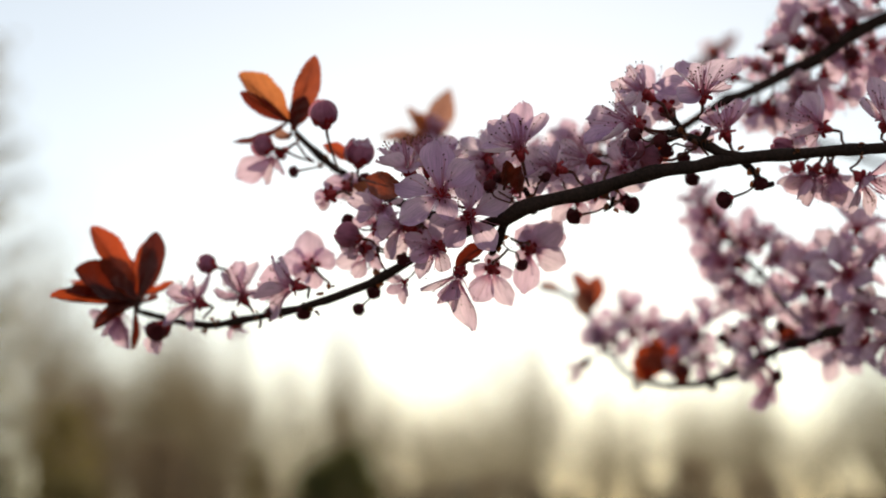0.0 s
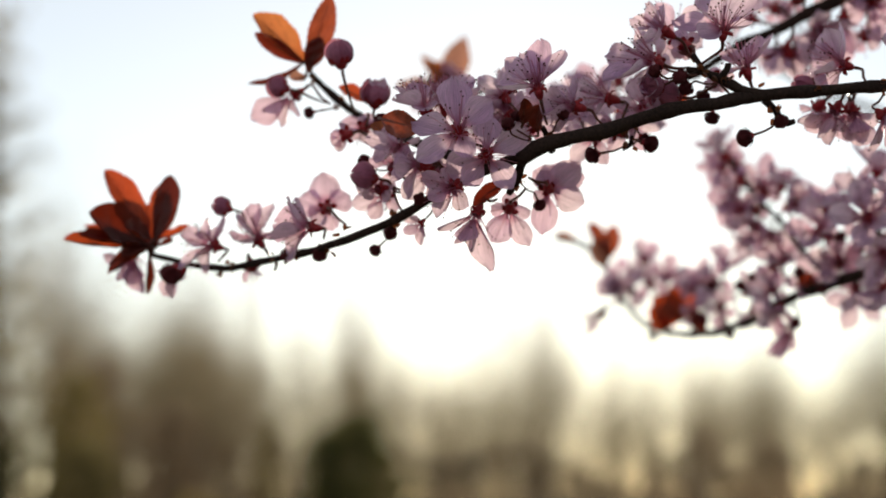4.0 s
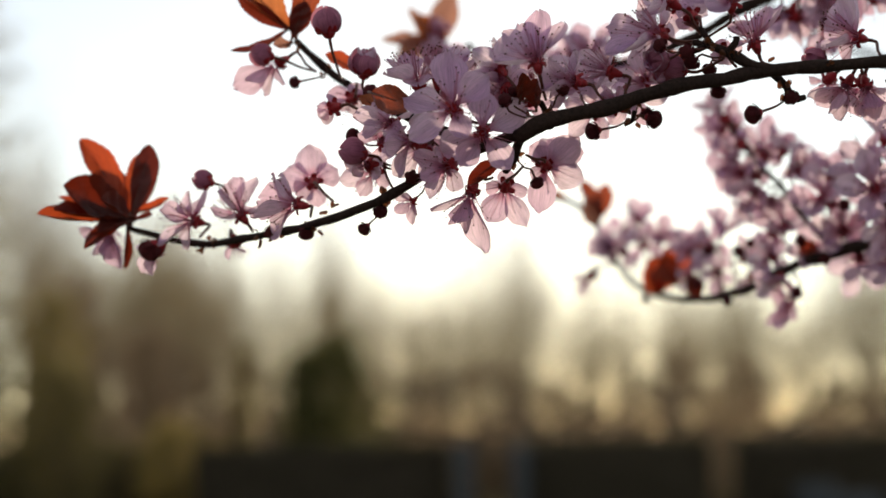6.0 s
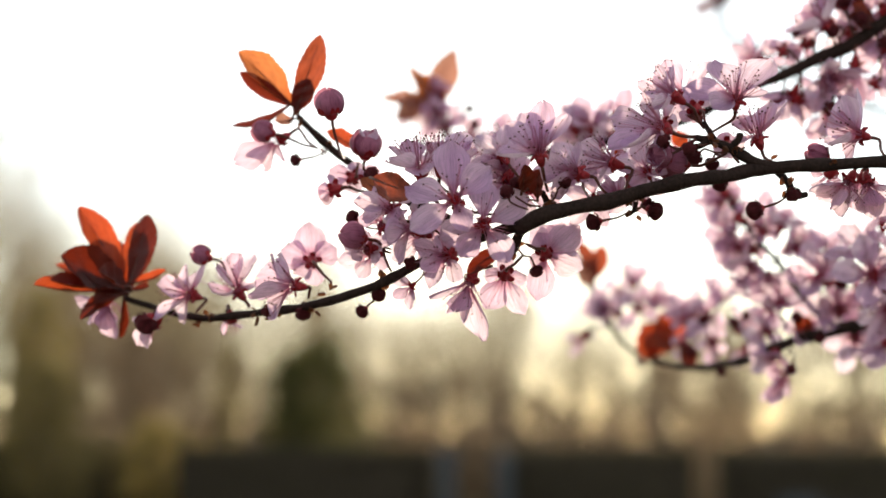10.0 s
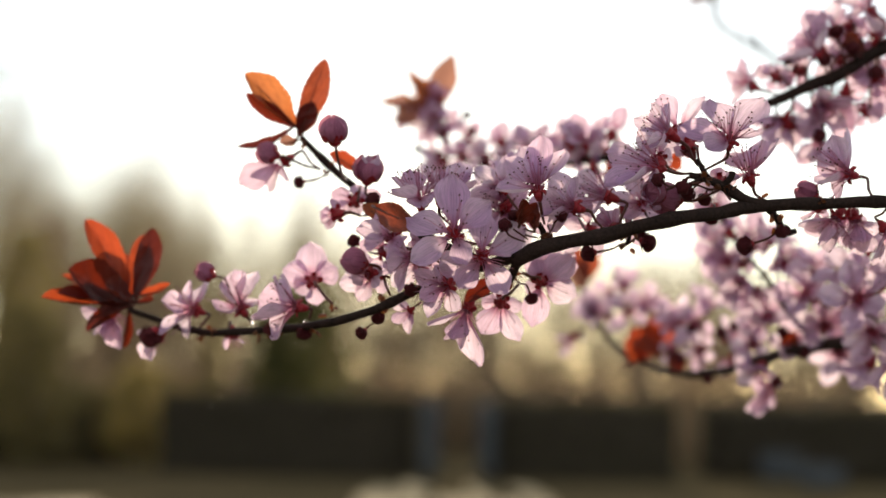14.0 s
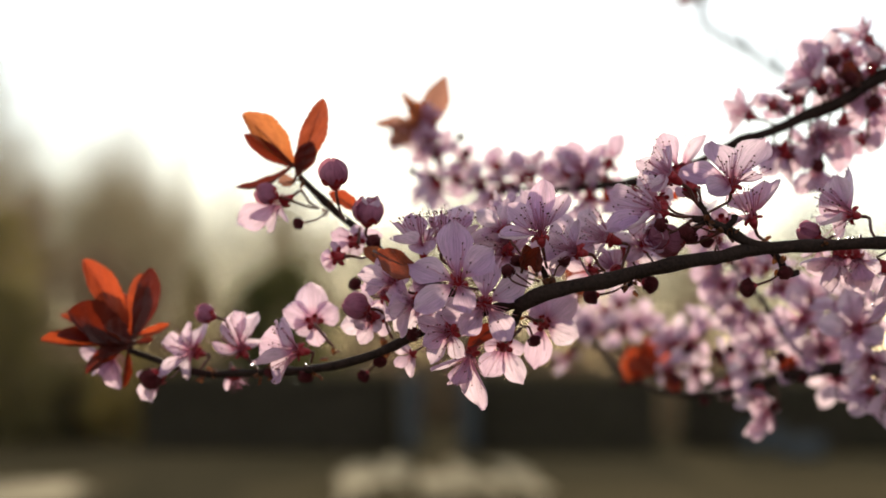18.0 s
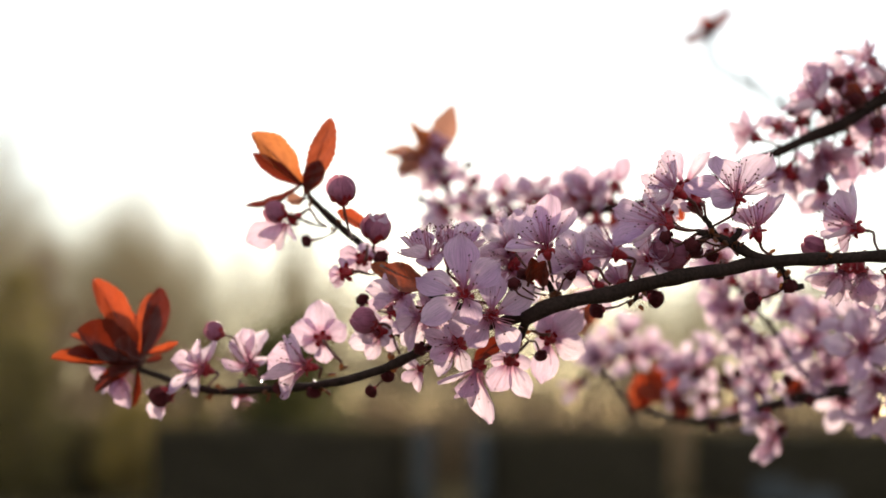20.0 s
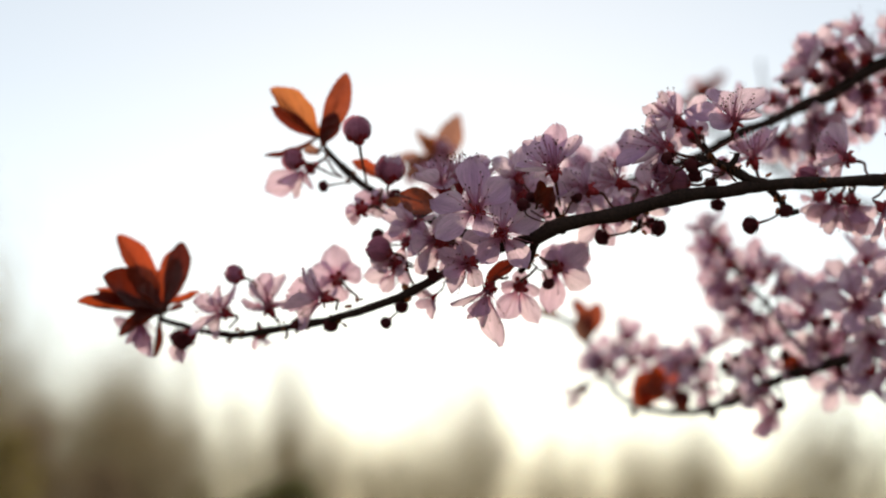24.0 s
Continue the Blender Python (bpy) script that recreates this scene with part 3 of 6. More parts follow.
# front branch: leaves at the upper twig
leaf(front, (-0.0443, 0.0310, 1.6973), (-0.0594, 0.0300, 1.7123), 0.0096, (0.3, -0.85, 0.35), 0.45, 0.05, 0)
leaf(front, (-0.0442, 0.0300, 1.6967), (-0.0588, 0.0280, 1.7060), 0.0050, (-0.1, -0.9, -0.4), 0.20, 0.10, 1)
leaf(front, (-0.0432, 0.0310, 1.6943), (-0.0355, 0.0270, 1.7167), 0.0078, (0.35, -0.9, 0.1), 0.35, 0.10, 4)
leaf(front, (-0.0428, 0.0290, 1.6945), (-0.0386, 0.0260, 1.7037), 0.0062, (0.2, -0.95, 0.1), 0.25, 0.05, 1)
leaf(front, (-0.0449, 0.0310, 1.6966), (-0.0608, 0.0260, 1.6898), 0.0042, (0.1, -0.6, 0.8), 0.30, -0.40, 1)
leaf(front, (-0.0436, 0.0300, 1.6925), (-0.0486, 0.0280, 1.6916), 0.0045, (0.1, -0.8, 0.5), 0.30, -0.20, 2)
leaf(front, (-0.0241, 0.0280, 1.6829), (-0.0336, 0.0300, 1.6892), 0.0056, (0.4, -0.8, 0.3), 0.30, 0.10, 3)
leaf(front, (-0.0183, -0.0200, 1.6686), (-0.0070, -0.0330, 1.6629), 0.0074, (-0.2, -1, -0.2), 0.25, 0.10, 4)
leaf(front, (0.0203, -0.0300, 1.6640), (0.0208, -0.0340, 1.6706), 0.005, (0.5, -0.8, 0.1), 0.3, 0.1, 1)
leaf(front, (0.0247, -0.0200, 1.6637), (0.0250, -0.0260, 1.6705), 0.0055, (-0.5, -0.8, 0.1), 0.3, 0.1, 1)
leaf(front, (0.0164, -0.0200, 1.6507), (0.0063, -0.0200, 1.6437), 0.0045, (0.1, -0.9, 0.4), 0.3, 0.2, 1)
leaf(front, (0.0678, -0.0220, 1.6828), (0.0651, -0.0150, 1.6868), 0.0038, (0.1, -0.9, 0.3), 0.3, 0.2, 1)
leaf(front, (-0.0151, -0.0060, 1.6647), (-0.0223, -0.0020, 1.6711), 0.005, (0.1, -0.8, 0.5), 0.3, 0.1, 0)

# front branch: leaf tuft at its tip
leaf(front, (-0.0951, 0.0520, 1.6458), (-0.1095, 0.0560, 1.6699), 0.0088, (0.35, -0.9, 0.2), 0.55, 0.16, 3)
leaf(front, (-0.0948, 0.0500, 1.6450), (-0.1108, 0.0360, 1.6532), 0.0132, (0.1, -0.9, 0.4), 0.50, -0.20, 1)
leaf(front, (-0.0953, 0.0490, 1.6443), (-0.1179, 0.0330, 1.6445), 0.0078, (0, -0.75, 0.65), 0.60, -0.12, 3)
leaf(front, (-0.0945, 0.0460, 1.6446), (-0.1134, 0.0340, 1.6459), 0.0075, (0, -0.7, 0.7), 0.60, -0.15, 1)
leaf(front, (-0.0953, 0.0560, 1.6462), (-0.1171, 0.0600, 1.6528), 0.0058, (0.2, -0.6, 0.7), 0.40, -0.10, 3)
leaf(front, (-0.0929, 0.0490, 1.6457), (-0.0885, 0.0550, 1.6675), 0.0078, (0.4, -0.9, 0.1), 0.50, 0.14, 1)
leaf(front, (-0.0936, 0.0560, 1.6458), (-0.0891, 0.0640, 1.6639), 0.0060, (0.3, -0.9, 0.1), 0.30, 0.10, 1)
leaf(front, (-0.0937, 0.0530, 1.6461), (-0.0926, 0.0620, 1.6659), 0.0064, (0.2, -0.9, 0.1), 0.30, 0.10, 3)
leaf(front, (-0.0926, 0.0490, 1.6464), (-0.0814, 0.0450, 1.6500), 0.0034, (0.2, -0.8, 0.5), 0.50, -0.30, 3)
leaf(front, (-0.0941, 0.0480, 1.6433), (-0.1055, 0.0400, 1.6349), 0.0058, (-0.2, -0.8, 0.4), 0.40, 0.22, 1)
leaf(front, (-0.0940, 0.0470, 1.6436), (-0.1010, 0.0380, 1.6394), 0.0066, (-0.2, -0.8, 0.3), 0.40, 0.20, 1)
leaf(front, (-0.0947, 0.0500, 1.6423), (-0.0973, 0.0610, 1.6306), 0.0030, (0.5, -0.8, 0), 0.40, 0.15, 1)
leaf(front, (-0.0959, 0.0580, 1.6448), (-0.1032, 0.0660, 1.6620), 0.0078, (0.3, -0.9, 0.3), 0.50, 0.10, 1)
leaf(front, (-0.0929, 0.0440, 1.6450), (-0.0995, 0.0340, 1.6488), 0.0080, (0.1, -0.8, 0.5), 0.60, -0.20, 1)
leaf(front, (-0.0921, 0.0480, 1.6444), (-0.0861, 0.0440, 1.6451), 0.0030, (0.2, -0.8, 0.5), 0.40, -0.20, 1)

# front branch: blossoms of the tip
bloom(front, (-0.1006, 0.0520, 1.6416), (-0.20, 0.50, -0.85), (-0.0944, 0.0500, 1.6433), [(-0.1097, 0.0520, 1.6425), (-0.1055, 0.0560, 1.6357), (-0.0986, 0.0500, 1.6334), (-0.0939, 0.0520, 1.6321), (-0.1065, 0.0580, 1.6384)], wide=1.30)
bloom(front, (-0.0730, 0.0330, 1.6419), (-0.80, -0.50, 0.20), (-0.0708, 0.0320, 1.6368), [(-0.0828, 0.0290, 1.6427), (-0.0746, 0.0360, 1.6509), (-0.0814, 0.0300, 1.6327), (-0.0758, 0.0390, 1.6340), (-0.0676, 0.0410, 1.6483)], wide=1.30)
bloom(front, (-0.0586, 0.0270, 1.6427), (-0.45, -0.60, 0.60), (-0.0547, 0.0200, 1.6378), [(-0.0534, 0.0290, 1.6536), (-0.0607, 0.0310, 1.6541), (-0.0658, 0.0210, 1.6469), (-0.0643, 0.0220, 1.6383), (-0.0535, 0.0350, 1.6420)], wide=1.30)
bloom(front, (-0.0410, 0.0030, 1.6423), (-0.92, -0.35, 0.10), (-0.0369, 0.0060, 1.6390), [(-0.0464, -0.0010, 1.6511), (-0.0428, 0.0110, 1.6508), (-0.0510, -0.0010, 1.6356), (-0.0472, 0.0070, 1.6327), (-0.0491, 0.0130, 1.6447)], wide=1.30)
bloom(front, (-0.0371, 0.0220, 1.6507), (-0.15, 0.97, 0.15), (-0.0307, 0.0090, 1.6436), [(-0.0379, 0.0240, 1.6634), (-0.0478, 0.0250, 1.6539), (-0.0296, 0.0240, 1.6554), (-0.0353, 0.0210, 1.6437), (-0.0430, 0.0260, 1.6459)], tuft=0.90, wide=1.30)
bloom(front, (-0.0606, 0.0340, 1.6342), (0.20, 0.50, -0.80), (-0.0618, 0.0280, 1.6369), [(-0.0644, 0.0340, 1.6338), (-0.0589, 0.0370, 1.6332), (-0.0620, 0.0380, 1.6370)], tuft=0.50, wide=1.30)
bud(front, "pink", (-0.0690, 0.0280, 1.6528), (-0.90, -0.20, 0.30), 0.72, (-0.0592, 0.0240, 1.6434))
bud(front, "dark", (-0.0859, 0.0350, 1.6333), (-0.60, 0.10, -0.75), 1.00, (-0.0824, 0.0400, 1.6383))
bloom(front, (-0.0840, 0.0370, 1.6329), (-0.60, 0.30, -0.60), (-0.0824, 0.0400, 1.6383), [(-0.0885, 0.0370, 1.6272), (-0.0860, 0.0410, 1.6267), (-0.0892, 0.0410, 1.6362), (-0.0829, 0.0410, 1.6363)], tuft=0.40, wide=1.30)
bud(front, "dark", (-0.0488, 0.0180, 1.6360), (-0.10, -0.10, -0.99), 0.62, (-0.0465, 0.0160, 1.6367))
bud(front, "dark", (-0.0385, 0.0110, 1.6349), (0.10, -0.10, -0.99), 0.66, (-0.0357, 0.0100, 1.6376))
bud(front, "dark", (-0.0223, 0.0056, 1.6352), (-0.70, -0.10, -0.70), 0.55, (-0.0174, 0.0030, 1.6402))
bud(front, "dark", (-0.0174, 0.0020, 1.6395), (0.29, -0.39, -0.87), 0.62, (-0.0168, 0.0020, 1.6421))

# front branch: blossoms of the upper twig
bloom(front, (-0.0474, 0.0260, 1.6855), (-0.80, -0.10, -0.50), (-0.0365, 0.0330, 1.6845), [(-0.0568, 0.0230, 1.6828), (-0.0600, 0.0330, 1.6811), (-0.0510, 0.0300, 1.6768), (-0.0459, 0.0320, 1.6805)], tuft=0.50)
bud(front, "pink", (-0.0512, 0.0220, 1.6877), (-0.90, -0.20, 0.20), 0.80, (-0.0365, 0.0330, 1.6845))
bloom(front, (-0.0254, 0.0180, 1.6740), (-0.20, 0.95, 0.10), (-0.0240, 0.0160, 1.6778), [(-0.0329, 0.0220, 1.6766), (-0.0299, 0.0180, 1.6707), (-0.0239, 0.0220, 1.6800), (-0.0172, 0.0180, 1.6757), (-0.0238, 0.0240, 1.6694)], tuft=0.80)
bud(front, "dark", (-0.0421, 0.0200, 1.6791), (-0.95, -0.21, -0.21), 0.5, (-0.0335, 0.0350, 1.6847))
bud(front, "pink", (-0.0310, -0.0030, 1.6914), (-0.15, -0.20, 0.97), 1.0, (-0.0283, 0.0320, 1.6812))
bud(front, "opening", (-0.0213, 0.0080, 1.6818), (0.12, -0.31, 0.93), 1.0, (-0.0177, 0.0140, 1.6722))
bud(front, "dark", (-0.0198, 0.0040, 1.6735), (-0.21, -0.74, 0.64), 0.6, (-0.0168, 0.0000, 1.6698))

# front branch: the dense middle
bloom(front, (0.0029, -0.0430, 1.6602), (-0.08, -0.98, 0.12), (0.0147, -0.0220, 1.6590), [(0.0018, -0.0330, 1.6753), (0.0119, -0.0390, 1.6683), (0.0069, -0.0450, 1.6515), (-0.0076, -0.0390, 1.6524), (-0.0091, -0.0310, 1.6639)])
bloom(front, (0.0102, -0.0370, 1.6547), (0.10, -0.97, -0.10), (0.0162, -0.0220, 1.6537), [(0.0200, -0.0230, 1.6630), (0.0162, -0.0340, 1.6454), (0.0041, -0.0340, 1.6470), (0.0012, -0.0250, 1.6527), (0.0104, -0.0270, 1.6667)], tuft=0.85)
bloom(front, (-0.0063, -0.0240, 1.6709), (-0.15, -0.25, 0.95), (-0.0012, -0.0150, 1.6629), [(-0.0152, -0.0270, 1.6739), (-0.0139, -0.0340, 1.6690), (-0.0014, -0.0220, 1.6760), (-0.0098, -0.0160, 1.6787), (-0.0056, -0.0360, 1.6672)], tuft=1.10)
bloom(front, (-0.0010, -0.0200, 1.6731), (0.00, -0.30, 0.95), (0.0026, -0.0160, 1.6645), [(-0.0053, -0.0180, 1.6774), (0.0032, -0.0180, 1.6766), (-0.0032, -0.0260, 1.6702), (0.0029, -0.0240, 1.6710), (-0.0007, -0.0120, 1.6798)])
bloom(front, (0.0025, -0.0180, 1.6723), (0.10, -0.15, 0.97), (0.0052, -0.0160, 1.6630), [(0.0076, -0.0140, 1.6780), (-0.0005, -0.0120, 1.6792), (0.0095, -0.0220, 1.6746), (-0.0023, -0.0240, 1.6743), (0.0043, -0.0100, 1.6803)], tuft=0.85)
bloom(front, (-0.0139, -0.0160, 1.6612), (-0.55, -0.70, 0.40), (-0.0054, -0.0100, 1.6582), [(-0.0238, -0.0210, 1.6625), (-0.0173, -0.0100, 1.6672), (-0.0086, -0.0080, 1.6641), (-0.0115, -0.0210, 1.6574), (-0.0199, -0.0100, 1.6580)], tuft=0.70)
bloom(front, (-0.0084, -0.0220, 1.6553), (-0.85, -0.45, -0.10), (-0.0038, -0.0120, 1.6560), [(-0.0159, -0.0240, 1.6500), (-0.0158, -0.0260, 1.6580), (-0.0125, -0.0160, 1.6609), (-0.0113, -0.0200, 1.6456), (-0.0151, -0.0300, 1.6537)], tuft=0.50)
bloom(front, (-0.0192, 0.0040, 1.6509), (-0.40, 0.85, -0.30), (-0.0140, -0.0010, 1.6458), [(-0.0292, 0.0040, 1.6503), (-0.0229, 0.0040, 1.6439), (-0.0245, 0.0070, 1.6608), (-0.0145, 0.0080, 1.6479), (-0.0166, 0.0100, 1.6578)], tuft=0.80)
bloom(front, (0.0009, -0.0300, 1.6471), (-0.60, -0.70, -0.30), (0.0082, -0.0140, 1.6505), [(-0.0072, -0.0300, 1.6520), (-0.0062, -0.0320, 1.6434), (-0.0021, -0.0300, 1.6381), (0.0053, -0.0350, 1.6408), (-0.0003, -0.0250, 1.6525)], tuft=0.90)
bloom(front, (0.0069, -0.0180, 1.6413), (-0.45, -0.30, -0.85), (0.0131, -0.0140, 1.6463), [(0.0133, -0.0090, 1.6283), (0.0080, -0.0180, 1.6310), (0.0006, -0.0200, 1.6333), (-0.0043, -0.0190, 1.6396), (0.0032, -0.0250, 1.6349)], tuft=0.90)
bloom(front, (0.0164, -0.0100, 1.6440), (-0.10, 0.96, -0.25), (0.0211, -0.0140, 1.6491), [(0.0223, -0.0080, 1.6335), (0.0101, -0.0070, 1.6349), (0.0235, -0.0070, 1.6452), (0.0112, -0.0060, 1.6457), (0.0170, -0.0060, 1.6502)], tuft=0.90)
bloom(front, (0.0277, -0.0040, 1.6505), (0.12, 0.98, -0.12), (0.0220, -0.0140, 1.6522), [(0.0388, -0.0020, 1.6464), (0.0255, -0.0010, 1.6375), (0.0375, 0.0000, 1.6590), (0.0232, -0.0010, 1.6466), (0.0255, 0.0000, 1.6583)], tuft=0.90, wide=1.10)
bloom(front, (0.0302, 0.0060, 1.6531), (0.10, 0.90, 0.40), (0.0230, -0.0100, 1.6523), [(0.0235, 0.0060, 1.6575), (0.0266, 0.0080, 1.6607), (0.0330, 0.0090, 1.6609), (0.0387, 0.0080, 1.6590), (0.0393, 0.0060, 1.6545)], tuft=0.50, wide=1.25)
bloom(front, (0.0244, -0.0370, 1.6733), (-0.20, -0.55, 0.80), (0.0271, -0.0260, 1.6648), [(0.0152, -0.0350, 1.6797), (0.0132, -0.0410, 1.6698), (0.0267, -0.0250, 1.6868), (0.0331, -0.0290, 1.6823), (0.0214, -0.0190, 1.6836)])
bloom(front, (0.0343, -0.0280, 1.6693), (-0.85, -0.45, 0.15), (0.0426, -0.0260, 1.6641), [(0.0295, -0.0310, 1.6760), (0.0367, -0.0240, 1.6772), (0.0273, -0.0320, 1.6637), (0.0309, -0.0240, 1.6623), (0.0267, -0.0220, 1.6720)], tuft=0.80)
bloom(front, (0.0440, -0.0180, 1.6736), (-0.80, 0.10, 0.30), (0.0477, -0.0200, 1.6648), [(0.0365, -0.0180, 1.6745), (0.0381, -0.0140, 1.6801), (0.0419, -0.0200, 1.6675), (0.0469, -0.0120, 1.6785), (0.0387, -0.0140, 1.6708)], tuft=0.90)
bloom(front, (0.0464, -0.0120, 1.6655), (-0.60, 0.50, 0.50), (0.0494, -0.0180, 1.6643), [(0.0416, -0.0100, 1.6689), (0.0411, -0.0080, 1.6653), (0.0462, -0.0080, 1.6719), (0.0504, -0.0060, 1.6702)], tuft=0.60)
bud(front, "pink", (-0.0241, -0.0090, 1.6546), (-0.90, -0.35, 0.15), 0.92, (-0.0143, 0.0020, 1.6522))
bloom(front, (0.0166, -0.0100, 1.6719), (-0.60, -0.20, 0.70), (0.0224, -0.0180, 1.6661), [(0.0109, -0.0080, 1.6782), (0.0098, -0.0140, 1.6739), (0.0160, -0.0050, 1.6785), (0.0144, -0.0080, 1.6694), (0.0216, -0.0020, 1.6772)], tuft=0.70)
bloom(front, (0.0171, 0.0040, 1.6823), (-0.50, 0.60, 0.50), (0.0239, -0.0040, 1.6731), [(0.0140, 0.0080, 1.6866), (0.0166, 0.0120, 1.6878), (0.0213, 0.0100, 1.6869), (0.0138, 0.0020, 1.6829)], tuft=0.60)
bloom(front, (-0.0166, -0.0040, 1.6583), (-0.50, -0.60, 0.40), (-0.0057, -0.0080, 1.6578), [(-0.0230, -0.0020, 1.6602), (-0.0202, 0.0000, 1.6642), (-0.0153, 0.0020, 1.6667), (-0.0096, 0.0000, 1.6604), (-0.0166, -0.0020, 1.6508)], tuft=0.50)
bloom(front, (-0.0049, -0.0080, 1.6578), (-0.30, -0.80, 0.20), (-0.0026, -0.0120, 1.6561), [(-0.0096, -0.0080, 1.6601), (-0.0058, -0.0060, 1.6649), (0.0005, -0.0080, 1.6571), (-0.0041, -0.0080, 1.6508), (-0.0090, -0.0100, 1.6530)], tuft=0.50)
bloom(front, (-0.0205, -0.0040, 1.6515), (-0.60, -0.60, -0.20), (-0.0142, -0.0020, 1.6508), [(-0.0268, -0.0020, 1.6531), (-0.0243, -0.0040, 1.6483), (-0.0165, -0.0040, 1.6492), (-0.0220, -0.0060, 1.6569)], tuft=0.40)
bloom(front, (-0.0302, 0.0020, 1.6686), (-0.60, 0.70, 0.00), (-0.0212, 0.0120, 1.6693), [(-0.0343, 0.0020, 1.6700), (-0.0337, 0.0020, 1.6656), (-0.0295, 0.0080, 1.6727), (-0.0312, 0.0060, 1.6639)], tuft=0.50)
bud(front, "dark", (-0.0250, 0.0020, 1.6612), (-0.78, -0.33, 0.53), 0.55, (-0.0166, -0.0040, 1.6570))
bud(front, "dark", (0.0252, -0.0060, 1.6454), (0.33, -0.33, -0.88), 0.52, (0.0198, -0.0120, 1.6510))
flower(front, (0.0158, -0.0120, 1.6759), (-0.49, 0.49, 0.73), 0.8, 0.8, (0.0249, -0.0160, 1.6647))
flower(front, (0.0510, 0.0000, 1.6705), (0.21, 0.83, -0.52), 0.85, 0.9, (0.0529, -0.0120, 1.6652))
flower(front, (-0.0086, -0.0040, 1.6415), (-0.66, 0.53, -0.53), 0.5, 0.8, (-0.0040, -0.0020, 1.6486))
flower(front, (0.0168, -0.0080, 1.6697), (-0.33, -0.88, 0.33), 0.85, 0.8, (0.0248, -0.0180, 1.6631))
flower(front, (0.0219, 0.0000, 1.6678), (0.22, 0.87, 0.44), 0.95, 0.9, (0.0254, -0.0200, 1.6615))
flower(front, (0.0313, -0.0120, 1.6696), (0.33, -0.77, 0.55), 0.8, 0.75, (0.0292, -0.0200, 1.6618))
flower(front, (0.0387, 0.0040, 1.6738), (0.11, 0.75, 0.65), 0.9, 0.9, (0.0399, -0.0200, 1.6624))
flower(front, (0.0549, -0.0080, 1.6725), (-0.32, -0.85, 0.42), 0.8, 0.75, (0.0569, -0.0300, 1.6656))
flower(front, (0.0416, 0.0000, 1.6657), (-0.44, 0.89, 0.11), 0.8, 0.9, (0.0439, -0.0260, 1.6626))
flower(front, (0.0587, -0.0120, 1.6846), (-0.54, 0.65, 0.54), 0.95, 0.85, (0.0683, -0.0280, 1.6789))
flower(front, (-0.0056, -0.0120, 1.6553), (-0.31, 0.93, -0.21), 0.9, 0.9, (0.0036, -0.0150, 1.6522))
bud(front, "dark", (0.0161, -0.0340, 1.6637), (-0.31, -0.72, 0.62), 0.55, (0.0219, -0.0300, 1.6595))
bud(front, "dark", (0.0188, -0.0300, 1.6666), (0.11, -0.53, 0.84), 0.5, (0.0226, -0.0300, 1.6602))
bud(front, "dark", (0.0556, -0.0400, 1.6759), (-0.72, -0.62, 0.31), 0.55, (0.0658, -0.0300, 1.6779))
bud(front, "dark", (0.0623, -0.0400, 1.6739), (-0.42, -0.85, -0.32), 0.6, (0.0691, -0.0300, 1.6771))
bud(front, "opening", (0.0556, -0.0340, 1.6731), (-0.64, -0.74, -0.21), 0.8, (0.0651, -0.0300, 1.6779))
bud(front, "dark", (-0.0086, -0.0140, 1.6468), (-0.31, -0.93, -0.21), 0.55, (-0.0009, -0.0120, 1.6504))
bud(front, "dark", (0.0315, -0.0300, 1.6668), (0.54, -0.65, 0.54), 0.5, (0.0279, -0.0280, 1.6614))

# front branch: the spur and towards its root
bloom(front, (0.1138, -0.0020, 1.6712), (-0.20, 0.70, -0.60), (0.1114, -0.0200, 1.6725), [(0.1079, 0.0000, 1.6665), (0.1122, 0.0020, 1.6650), (0.1177, -0.0020, 1.6665), (0.1202, 0.0020, 1.6715)], tuft=0.50)
bloom(front, (0.1058, 0.0040, 1.6733), (-0.50, 0.70, -0.40), (0.1068, -0.0200, 1.6731), [(0.1014, 0.0060, 1.6750), (0.1039, 0.0080, 1.6692), (0.1081, 0.0040, 1.6670), (0.1111, 0.0080, 1.6723)], tuft=0.50)
bloom(front, (0.0669, -0.0160, 1.6883), (-0.20, 0.90, 0.30), (0.0687, -0.0260, 1.6810), [(0.0627, -0.0140, 1.6915), (0.0666, -0.0120, 1.6945), (0.0710, -0.0160, 1.6914), (0.0695, -0.0120, 1.6848), (0.0636, -0.0140, 1.6845)], tuft=0.50)
bloom(front, (0.0754, -0.0160, 1.6784), (0.10, 0.90, 0.20), (0.0769, -0.0260, 1.6724), [(0.0723, -0.0140, 1.6820), (0.0775, -0.0120, 1.6838), (0.0803, -0.0160, 1.6795), (0.0782, -0.0120, 1.6751), (0.0726, -0.0140, 1.6752)], tuft=0.50)
bloom(front, (0.0553, -0.0340, 1.6802), (-0.80, -0.50, 0.20), (0.0659, -0.0290, 1.6789), [(0.0445, -0.0140, 1.6859), (0.0434, -0.0360, 1.6710), (0.0480, -0.0400, 1.6711), (0.0528, -0.0280, 1.6873), (0.0561, -0.0380, 1.6746)], tuft=1.10)
bloom(front, (0.0593, -0.0290, 1.6897), (-0.80, 0.05, 0.55), (0.0680, -0.0270, 1.6812), [(0.0575, -0.0250, 1.6981), (0.0508, -0.0240, 1.6933), (0.0540, -0.0330, 1.6842), (0.0576, -0.0350, 1.6834), (0.0620, -0.0190, 1.6968)], tuft=0.90)
